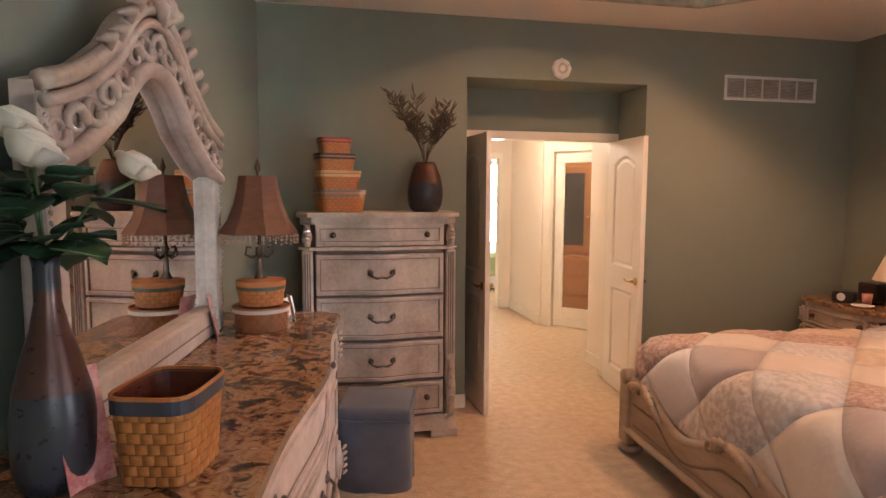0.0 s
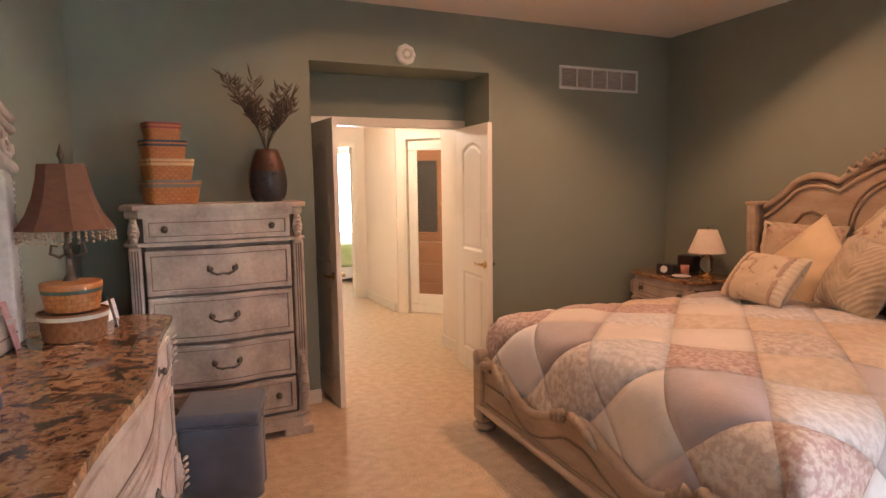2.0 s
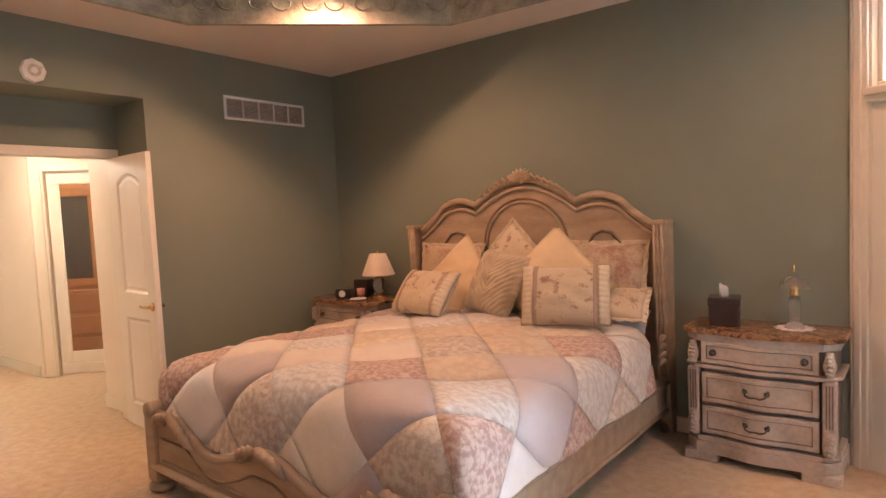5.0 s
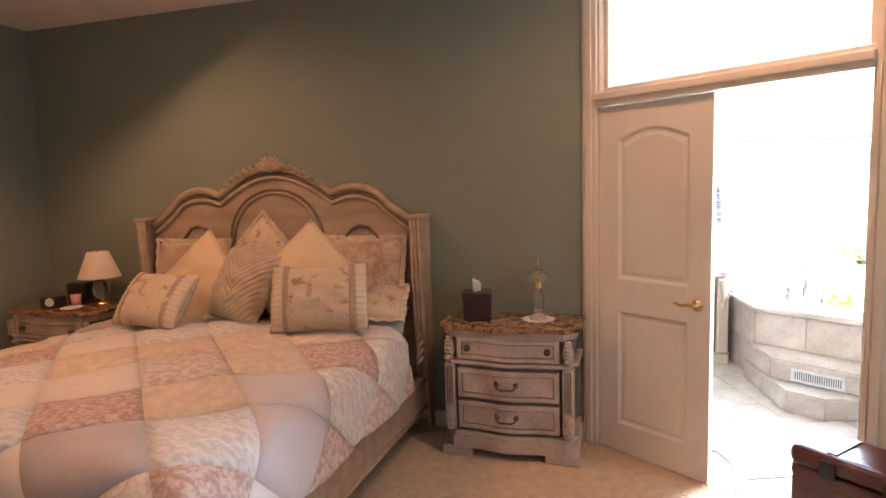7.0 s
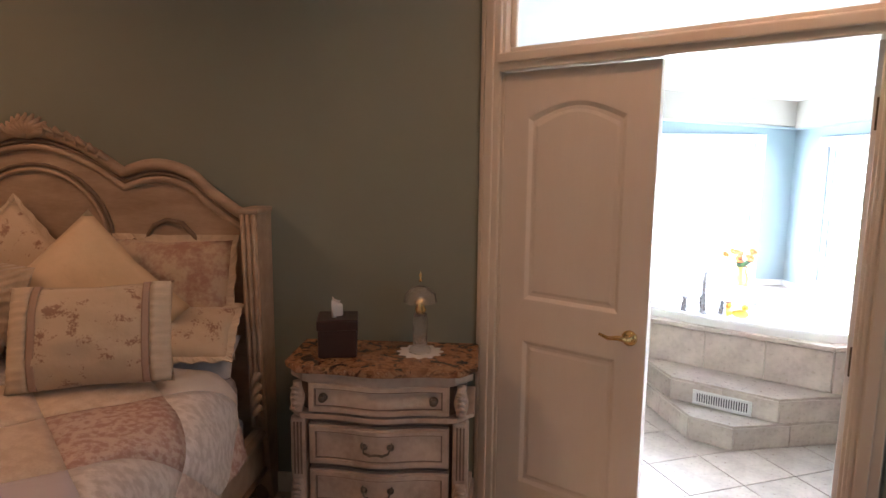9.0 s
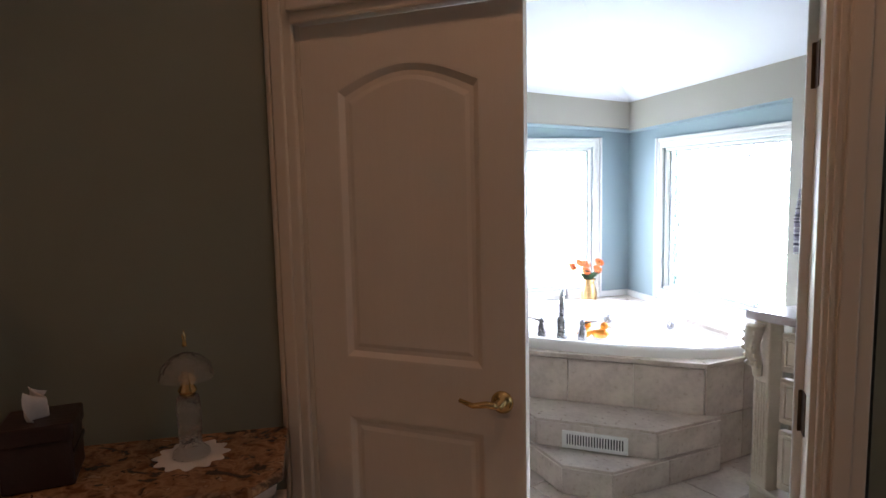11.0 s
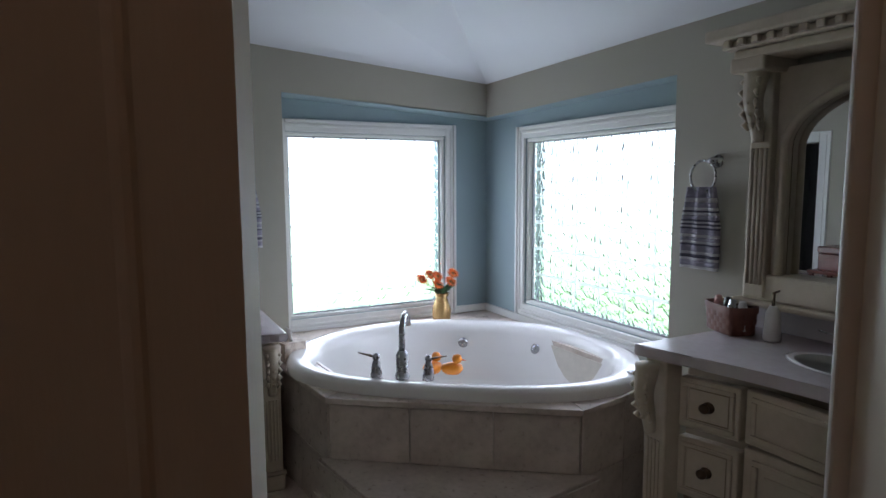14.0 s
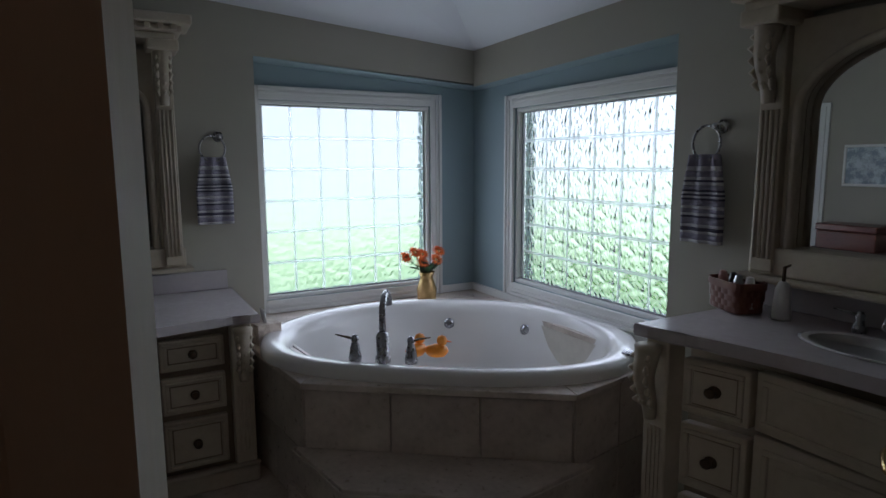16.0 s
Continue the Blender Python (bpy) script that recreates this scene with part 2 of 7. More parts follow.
PINK = mat("rose_card", (0.62, 0.33, 0.29), (0.46, 0.20, 0.17), 0.4, 22, soft=0.15)
PAPER = mat("white_paper", (0.76, 0.75, 0.73), None, 0.7, 12)
CREAMCARD = mat("cream_card", (0.60, 0.56, 0.50), (0.45, 0.40, 0.36), 0.5, 25, soft=0.15)
LEATHER = mat("dark_leather", (0.045, 0.022, 0.018), (0.028, 0.014, 0.012), 0.35, 14, bump=0.2, bump_scale=120)
CHERRY = mat("cherry_wood", (0.13, 0.035, 0.022), (0.075, 0.018, 0.012), 0.3, 6, stretch=(1, 6, 6), coat=0.3)
PINE = mat("orange_pine", (0.40, 0.17, 0.06), (0.26, 0.10, 0.03), 0.45, 6, stretch=(5, 5, 0.6))
QCREAM = mat("quilt_cream", (0.72, 0.63, 0.54), (0.64, 0.55, 0.46), 0.55, 9, bump=0.25, bump_scale=35, sheen=0.25)
QMAUVE = mat("quilt_mauve", (0.47, 0.385, 0.365), (0.41, 0.33, 0.31), 0.5, 9, bump=0.25, bump_scale=35, sheen=0.3)
QPINK = mat("quilt_rose_print", (0.58, 0.46, 0.40), (0.40, 0.25, 0.21), 0.6, 42, bump=0.3, bump_scale=40, soft=0.09)
QFLORAL = mat("quilt_floral_print", (0.66, 0.58, 0.50), (0.47, 0.38, 0.32), 0.6, 32, bump=0.3, bump_scale=40, soft=0.10)
QSILVER = mat("quilt_silver_brocade", (0.70, 0.66, 0.63), (0.52, 0.475, 0.445), 0.42, 26, bump=0.4, bump_scale=30, stretch=(1, 1.8, 1), soft=0.10, sheen=0.3)
QTAN = mat("quilt_tan_floral", (0.66, 0.54, 0.41), (0.55, 0.42, 0.30), 0.5, 22, bump=0.2, bump_scale=35, soft=0.12, sheen=0.2)
QWHITE = mat("quilt_white", (0.74, 0.70, 0.68), (0.69, 0.65, 0.63), 0.4, 6, bump=0.3, bump_scale=14, stretch=(1, 3, 1), sheen=0.2)
QLILAC = mat("quilt_lilac", (0.58, 0.52, 0.53), (0.53, 0.47, 0.48), 0.42, 7, bump=0.2, bump_scale=18, sheen=0.2)
QSAGE = mat("quilt_sage", (0.52, 0.46, 0.36), (0.46, 0.40, 0.30), 0.6, 9, bump=0.25, bump_scale=35)
PILGOLD = mat("pillow_gold_satin", (0.66, 0.50, 0.31), (0.58, 0.43, 0.26), 0.5, 8, bump=0.2, bump_scale=25, sheen=0.3)
PILFLORAL = mat("pillow_floral", (0.54, 0.43, 0.30), (0.29, 0.17, 0.11), 0.5, 17, bump=0.4, bump_scale=22, soft=0.1, sheen=0.2)
PILBAND = mat("pillow_brown_band", (0.40, 0.28, 0.21), (0.34, 0.23, 0.17), 0.6, 12)
PILRUFFLE = mat("pillow_ruffle", (0.64, 0.53, 0.39), (0.52, 0.42, 0.30), 0.65, 14, stretch=(1, 1, 6))
PILSHAM = mat("pillow_rose_sham", (0.50, 0.39, 0.27), (0.34, 0.19, 0.14), 0.5, 9, bump=0.4, bump_scale=22, soft=0.13, sheen=0.2)
# sparse dark motifs on a plain ground
for m_, lo, hi in ((PILFLORAL, 0.54, 0.62), (PILSHAM, 0.58, 0.78)):
    ramp = m_.node_tree.nodes["Color Ramp"].color_ramp.elements
    ramp[0].position, ramp[1].position = lo, hi
PILCHEV = mat("pillow_sage_chevron", (0.50, 0.40, 0.28), (0.34, 0.26, 0.17), 0.5, 12, sheen=0.2)


def chevron(m):
    """Ruched V-shaped ribs across the face of a cushion."""
    n, l = m.node_tree.nodes, m.node_tree.links
    tc, sep = n.new("ShaderNodeTexCoord"), n.new("ShaderNodeSeparateXYZ")
    l.new(tc.outputs["Object"], sep.inputs[0])
    src = sep.outputs[0]
    for op, k in (("ABSOLUTE", 0), ("SUBTRACT", None), ("MULTIPLY", 150.0), ("SINE", 0)):
        q = n.new("ShaderNodeMath")
        q.operation = op
        l.new(src, q.inputs[0])
        if k is None:
            l.new(sep.outputs[2], q.inputs[1])
        elif k:
            q.inputs[1].default_value = k
        src = q.outputs[0]
    bp = n.new("ShaderNodeBump")
    bp.inputs["Strength"].default_value, bp.inputs["Distance"].default_value = 0.4, 0.006
    l.new(src, bp.inputs["Height"]), l.new(bp.outputs[0], n["Principled BSDF"].inputs["Normal"])


chevron(PILCHEV)
SHEET = mat("grey_sheet", (0.50, 0.47, 0.46), None, 0.7, 10)
TOWEL = mat("striped_towel_base", (0.62, 0.61, 0.64), None, 0.95, 60, bump=0.5, bump_scale=200)
TOWELDARK = mat("towel_navy_stripe", (0.10, 0.10, 0.14), None, 0.95, 60, bump=0.5, bump_scale=200)
TOWELMID = mat("towel_plum_stripe", (0.36, 0.34, 0.42), None, 0.95, 60, bump=0.5, bump_scale=200)
ORANGE = mat("orange_petal", (0.75, 0.16, 0.02), (0.60, 0.10, 0.015), 0.5, 30)
DUCK = mat("duck_rubber", (0.82, 0.27, 0.02), None, 0.4, 10)
GOLDVASE = mat("gold_glass", (0.55, 0.36, 0.16), (0.40, 0.24, 0.10), 0.25, 25, metal=0.6, bump=0.3, bump_scale=50)
BASKETRED = mat("red_brown_basket", (0.16, 0.05, 0.032), (0.10, 0.03, 0.02), 0.5, 20)
GLASSCLEAR = glass("clear_glass")
GLASSFROST = glass("frosted_glass", 0.18, (0.95, 0.93, 0.9), 0.4, 70)
GLASSFROST.node_tree.nodes["Principled BSDF"].inputs["Transmission Weight"].default_value = 0.93
GLASSBLOCK = glass("wavy_block_glass", 0.13, (0.98, 0.99, 1.0), 0.9, 27, 1.42)
MORTAR = translucent("white_mortar", (0.97, 0.98, 1.0), 0.64)
BEADGREY = mat("grey_bead", (0.40, 0.41, 0.43), None, 0.5, 12)
VENTDARK = mat("vent_shadow_metal", (0.20, 0.165, 0.15), None, 0.6, 12)
GRASS = mat("lawn", (0.13, 0.20, 0.075), (0.08, 0.13, 0.045), 0.95, 1.5)
HEDGE = mat("hedge_leaves", (0.12, 0.20, 0.09), (0.06, 0.11, 0.045), 0.8, 3, soft=0.15)
GREENBED = mat("pale_green_cover", (0.34, 0.44, 0.16), (0.60, 0.62, 0.42), 0.8, 5)
CURTAIN = mat("white_sheer", (0.80, 0.80, 0.78), None, 0.9, 5)


# ---- mesh helpers ----
def part(name, bm, material, parent=None, label="", smooth=False, m=None):
    me = bpy.data.meshes.new(name)
    bmesh.ops.recalc_face_normals(bm, faces=bm.faces)
    if smooth:
        for f in bm.faces:
            f.smooth = True
    bm.to_mesh(me)
    bm.free()
    me.materials.append(material)
    ob = new(name, me)
    ob.parent = parent
    if m is not None:
        ob.matrix_basis = m
    if label:
        ob["label"] = label
    return ob


def thing(name, m, label, category, group=""):
    ob = new(name)
    ob.empty_display_size = 0.1
    ob.matrix_world = m
    return tagged(ob, label, category, group)


def structure(name, bm, material, label="", category="", smooth=False):
    return tagged(part(name, bm, material, smooth=smooth), label, category, "", "structure")


def box(x0, x1, y0, y1, z0, z1, bevel=0.0, bm=None, seg=2):
    own = bm is None
    t = bmesh.new()
    r = bmesh.ops.create_cube(t, size=1)
    for v in r["verts"]:
        v.co = Vector((x0 + (v.co.x + 0.5) * (x1 - x0), y0 + (v.co.y + 0.5) * (y1 - y0), z0 + (v.co.z + 0.5) * (z1 - z0)))
    if bevel:
        bmesh.ops.bevel(t, geom=t.edges[:], offset=min(bevel, 0.45 * min(abs(x1 - x0), abs(y1 - y0), abs(z1 - z0))), segments=seg, profile=0.5, affect="EDGES")
    return t if own else join(bm, t)


def join(bm, t):
    table = {v: bm.verts.new(v.co) for v in t.verts}
    for f in t.faces:
        try:
            bm.faces.new([table[v] for v in f.verts])
        except ValueError:
            pass
    t.free()
    return bm


def moved(bm, m):
    bmesh.ops.transform(bm, matrix=m, verts=bm.verts)
    return bm


def prism(poly, z0, z1, bevel=0.0):
    bm = bmesh.new()
    lo = [bm.verts.new((x, y, z0)) for x, y in poly]
    hi = [bm.verts.new((x, y, z1)) for x, y in poly]
    bm.faces.new(lo[::-1]), bm.faces.new(hi)
    for i in range(len(poly)):
        j = (i + 1) % len(poly)
        bm.faces.new((lo[i], lo[j], hi[j], hi[i]))
    if bevel:
        es = [e for e in bm.edges if abs(e.verts[0].co.z - e.verts[1].co.z) < 1e-6]
        bmesh.ops.bevel(bm, geom=es, offset=bevel, segments=2, profile=0.5, affect="EDGES")
    return bm


UPRIGHT = Matrix(((1, 0, 0, 0), (0, 0, -1, 0), (0, 1, 0, 0), (0, 0, 0, 1)))  # a plan (x, y) stood up as (x, z), its thickness towards -y


def lathe(profile, seg=24, squash=1.0, cx=0.0, cy=0.0, bm=None, close=True):
    bm = bm or bmesh.new()
    rings = []
    for r, z in profile:
        rings.append([bm.verts.new((cx + r * math.cos(2 * math.pi * k / seg), cy + squash * r * math.sin(2 * math.pi * k / seg), z)) for k in range(seg)])
    for a, b in zip(rings, rings[1:]):
        for k in range(seg):
            bm.faces.new((a[k], a[(k + 1) % seg], b[(k + 1) % seg], b[k]))
    if close:
        for ring, p in ((rings[0], profile[0]), (rings[-1], profile[-1])):
            if p[0] > 1e-4:
                bm.faces.new(ring)
    return bm


def tube(pts, r, seg=8, bm=None, flat=1.0):
    bm = bm or bmesh.new()
    pts = [Vector(p) for p in pts]
    radii = r if isinstance(r, (list, tuple)) else [r] * len(pts)
    rings, ref = [], None
    for i, p in enumerate(pts):
        d = (pts[min(i + 1, len(pts) - 1)] - pts[max(i - 1, 0)]).normalized()
        if ref is None:
            ref = Vector((0, 0, 1)) if abs(d.z) < 0.9 else Vector((1, 0, 0))
        a = d.cross(ref).normalized()
        b = a.cross(d).normalized()
        ref = b
        rings.append([bm.verts.new(p + radii[i] * (math.cos(2 * math.pi * k / seg) * a + flat * math.sin(2 * math.pi * k / seg) * b)) for k in range(seg)])
    for a, b in zip(rings, rings[1:]):
        for k in range(seg):
            bm.faces.new((a[k], a[(k + 1) % seg], b[(k + 1) % seg], b[k]))
    bm.faces.new(rings[0]), bm.faces.new(rings[-1][::-1])
    return bm


def surface(f, nu, nv, bm=None):
    bm = bm or bmesh.new()
    g = [[bm.verts.new(f(i / nu, j / nv)) for j in range(nv + 1)] for i in range(nu + 1)]
    for i in range(nu):
        for j in range(nv):
            bm.faces.new((g[i][j], g[i + 1][j], g[i + 1][j + 1], g[i][j + 1]))
    return bm


def slab(f, nu, nv):
    """A closed body between two surfaces: f(u, v, side)."""
    bm = bmesh.new()
    g = [[[bm.verts.new(f(i / nu, j / nv, s)) for j in range(nv + 1)] for i in range(nu + 1)] for s in (0, 1)]
    for s in (0, 1):
        for i in range(nu):
            for j in range(nv):
                bm.faces.new((g[s][i][j], g[s][i + 1][j], g[s][i + 1][j + 1], g[s][i][j + 1]))
    for i in range(nu):
        for j in (0, nv):
            bm.faces.new((g[0][i][j], g[0][i + 1][j], g[1][i + 1][j], g[1][i][j]))
    for j in range(nv):
        for i in (0, nu):
            bm.faces.new((g[0][i][j], g[0][i][j + 1], g[1][i][j + 1], g[1][i][j]))
    return bm


def rimmed(x0, x1, z0, z1, w, y0, y1):
    """A rectangular frame in the x-z plane, of width w, between y0 and y1."""
    bm = bmesh.new()
    for a in ((x0, x1, y0, y1, z0, z0 + w), (x0, x1, y0, y1, z1 - w, z1), (x0, x0 + w, y0, y1, z0 + w, z1 - w), (x1 - w, x1, y0, y1, z0 + w, z1 - w)):
        box(*a, bevel=min(w, abs(y1 - y0)) * 0.3, bm=bm)
    return bm

# ---- plan ----
YN, XE, CZ = 4.245, 6.44, 2.84            # north wall, east wall, bedroom ceiling
W0, WV, WM = Vector((1.72, 4.245)), Vector((-0.1305, -0.9914)), Vector((0.9914, -0.1305))   # west wall: corner, along, into the room
D0, DU, DN = Vector((6.215, 0.075)), Vector((-0.605, -0.797)), Vector((0.797, -0.605))        # bath door wall: corner, along, into the bath
YS = -1.95
XS = 6.215                               # the east wall leans from XE in the north to XS in the south


def east(y):
    return XS + (y - 0.075) * (XE - XS) / (YN - 0.075)


BX, BY, BZ = 8.58, -2.60, 2.125          # bath east and south wall, height at the walls
SOFF, RX, RY = 1.908, 8.76, -2.71       # window recess


def west(s, d):
    p = W0 + WV * s + WM * d
    return p.x, p.y


def dw(a, n):
    p = D0 + DU * a + DN * n
    return p.x, p.y


def quad(p, q, r, s, z0, z1):
    return prism([p, q, r, s], z0, z1)


# ---- ground, floors ----
structure("ground", box(-150, 150, -150, 150, -0.6, -0.35), GRASS, "green lawn around the house", "ground")
FLOORBED = [(0.7, -2.1), west(0, -0.1), (XE + 0.05, YN + 0.05), (XE + 0.05, 0.1), dw(0, 0.06), dw(2.7, 0.06)]
structure("floor_bedroom", prism(FLOORBED, -0.2, 0.0), CARPET, "beige cut-pile carpet of the bedroom", "floor")
structure("floor_hall", box(2.4, 7.2, YN - 0.3, 12.2, -0.2, -0.002), CARPET, "beige carpet of the hall", "floor")
structure("floor_bath", prism([dw(-0.1, 0.064), dw(3.6, 0.064), (4.2, -2.9), (8.9, -2.9), (8.9, 0.3), (6.5, 0.3)], -0.2, -0.008), GROUT, "pale grout bed of the tiled bath floor", "floor")

# ---- bedroom walls ----
b = box(1.5, 3.155, YN, YN + 0.13, 0, 3.3)
box(4.565, 6.7, YN, YN + 0.13, 0, 3.3, bm=b)
box(3.155, 4.565, YN, YN + 0.13, 2.42, 3.3, bm=b)
box(3.02, 3.155, YN + 0.13, 4.80, 0, 3.3, bm=b)
box(4.565, 4.70, YN + 0.13, 4.80, 0, 3.3, bm=b)
box(3.155, 4.565, YN + 0.13, 4.80, 2.42, 3.3, bm=b)
box(3.155, 4.565, 4.68, 4.80, 2.08, 2.42, bm=b)
structure("wall_north", b, WALL, "sage green painted wall with a recessed doorway", "wall")
structure("wall_east", prism([(XS, 0.075), (XE, YN), (XE + 0.13, YN), (XS + 0.13, 0.075)], 0, 3.3), WALL, "sage green painted wall behind the bed", "wall")
structure("wall_west", quad(west(-0.2, 0), west(6.6, 0), west(6.6, -0.13), west(-0.2, -0.13), 0, 3.3), WALL, "sage green painted wall behind the dresser", "wall")
b = box(0.7, 2.2, YS - 0.13, YS, 0, 3.3)
box(4.4, 5.2, YS - 0.13, YS, 0, 3.3, bm=b)
box(2.2, 4.4, YS - 0.13, YS, 0, 0.7, bm=b)
box(2.2, 4.4, YS - 0.13, YS, 2.25, 3.3, bm=b)
structure("wall_south", b, WALL, "sage green painted wall with a wide window", "wall")
b = quad(dw(-0.13, 0), dw(0.0, 0), dw(0.0, 0.085), dw(-0.13, 0.085), 0, 3.3)
join(b, quad(dw(1.55, 0), dw(3.5, 0), dw(3.5, 0.085), dw(1.55, 0.085), 0, 3.3))
join(b, quad(dw(0, 0), dw(1.55, 0), dw(1.55, 0.085), dw(0, 0.085), 2.86, 3.3))
structure("wall_southeast", b, WALL, "sage green angled wall with the bath doors", "wall")

# ---- bedroom ceiling with its tray ----
OCT = [(3.32, 3.70), (4.62, 3.70), (5.87, 2.43), (5.87, 0.05), (4.62, -1.22), (3.32, -1.22), (2.07, 0.05), (2.07, 2.43)]
b = bmesh.new()
outer = [b.verts.new((x, y, CZ)) for x, y in ((0.6, -2.1), (0.6, 4.4), (6.6, 4.4), (6.6, -2.1))]
inner = [b.verts.new((x, y, CZ)) for x, y in OCT]
es = [b.edges.new((loop[i], loop[(i + 1) % len(loop)])) for loop in (outer, inner) for i in range(len(loop))]
bmesh.ops.triangle_fill(b, use_beauty=True, edges=es)
r = bmesh.ops.extrude_face_region(b, geom=b.faces[:])
bmesh.ops.translate(b, vec=(0, 0, 0.06), verts=[v for v in r["geom"] if isinstance(v, bmesh.types.BMVert)])
structure("ceiling", b, CEIL, "pale painted ceiling around a raised tray", "ceiling")


def inset(poly, d):
    c = Vector((sum(p[0] for p in poly) / len(poly), sum(p[1] for p in poly) / len(poly)))
    return [tuple(Vector(p) + (c - Vector(p)).normalized() * d) for p in poly]


def ring(poly_out, poly_in, z0, z1):
    bm = bmesh.new()
    n = len(poly_out)
    v = [[bm.verts.new((x, y, z)) for x, y in p] for p, z in ((poly_out, z0), (poly_in, z0), (poly_in, z1), (poly_out, z1))]
    for k in range(4):
        for i in range(n):
            bm.faces.new((v[k][i], v[k][(i + 1) % n], v[(k + 1) % 4][(i + 1) % n], v[(k + 1) % 4][i]))
    return bm


structure("tray_border", ring(inset(OCT, -0.05), inset(OCT, 0.004), CZ + 0.02, 3.14), BORDER, "scrollwork wallpaper border inside the ceiling tray", "border")
# edge moulding takes the dark border colour to stand for the shade on it
structure("trim_tray", ring(inset(OCT, -0.02), inset(OCT, 0.02), CZ - 0.006, CZ + 0.024), BORDER, "thin tray edge moulding in the border's colour, darkened for shade", "trim")
structure("trim_tray_top", ring(inset(OCT, 0.0), inset(OCT, 0.05), 3.09, 3.14), TRIM, "thin painted moulding at the top of the tray", "trim")
structure("ceiling_tray", prism(inset(OCT, -0.06), 3.14, 3.22), CEIL, "pale ceiling inside the raised tray", "ceiling")
structure("roof", box(0.2, 9.4, -3.3, 12.6, 3.32, 3.5), CEIL, "closed roof deck above the rooms", "roof")

# scrolls standing in relief on the tray border
for (ax, ay), (bx_, by_) in zip(OCT, OCT[1:] + OCT[:1]):
    n = max(3, int(math.hypot(bx_ - ax, by_ - ay) / 0.17))
    b = bmesh.new()
    e = Vector((bx_ - ax, by_ - ay)).normalized()
    inn = Vector((3.97, 1.24)) - Vector(((ax + bx_) / 2, (ay + by_) / 2))
    nrm = Vector((-e.y, e.x))
    nrm = nrm if nrm.dot(inn) > 0 else -nrm
    for k in range(n):
        c = Vector((ax, ay)) + Vector((bx_ - ax, by_ - ay)) * ((k + 0.5) / n)
        pts = []
        for q in range(14):
            a, rr = q * 0.5 + (k % 2) * math.pi, 0.066 - q * 0.0040
            o = c + e * rr * math.cos(a) * 1.15 + nrm * 0.008
            pts.append((o.x, o.y, 2.985 + rr * math.sin(a) * (1 if k % 2 else -1)))
        tube(pts, [0.011 - 0.0005 * q for q in range(14)], 5, b)
    structure("trim_scrollwork", b, BORDER, "raised scroll pattern of the tray border", "border")


# ---- skirting, casings ----
def run(points, z0, z1, t, name, material, label):
    bm = bmesh.new()
    for (ax, ay), (bx2, by2) in points:
        d = Vector((bx2 - ax, by2 - ay)).normalized()
        n = Vector((-d.y, d.x)) * t
        join(bm, prism([(ax, ay), (bx2, by2), (bx2 + n.x, by2 + n.y), (ax + n.x, ay + n.y)], z0, z1, 0.004))
    return structure(name, bm, material, label, "trim")


run([((east(0.10) - 0.002, 0.10), (XE - 0.002, YN)), ((XE, YN - 0.002), (4.57, YN - 0.002)), ((3.15, YN - 0.002), (1.72, YN - 0.002)),
     ((*west(0, 0.002),), (*west(6.2, 0.002),)), ((*dw(2.4, -0.002),), (*dw(1.64, -0.002),)),
     ((4.56, 4.66), (4.56, YN)), ((3.16, YN), (3.16, 4.66))], 0, 0.10, 0.016, "baseboard", TRIM, "cream painted skirting board of the bedroom")


def casing(w, h, width, depth, parent, material, sill=False, z0=0.0):
    """Casing round an opening from x = 0 to w, up to h, in front of y = 0."""
    for nm, a in (("casing_side", (-width, 0, z0, h + width)), ("casing_side", (w, w + width, z0, h + width)), ("casing_head", (0, w, h, h + width))):
        bm = box(a[0], a[1], -depth, 0, a[2], a[3], 0.004)
        inner = (a[0] + width * 0.3, a[1] - width * 0.3) if a[1] - a[0] < 0.3 else (a[0], a[1])
        box(inner[0], inner[1], -depth - 0.008, -depth + 0.002, a[2] + 0.002, a[3] - width * 0.3, 0.003, bm=bm)
        part(nm, bm, material, parent)
    if sill:
        part("casing_sill", box(0, w, -depth, 0, z0, z0 + width, 0.004), material, parent)


def panel_outline(x0, x1, z0, z1, arch):
    pts = [(x0, z0), (x1, z0), (x1, z1)]
    if arch:
        pts += [(x1 + (x0 - x1) * k / 10, z1 + arch * math.sin(math.pi * k / 10)) for k in range(1, 10)]
    return pts + [(x0, z1)]


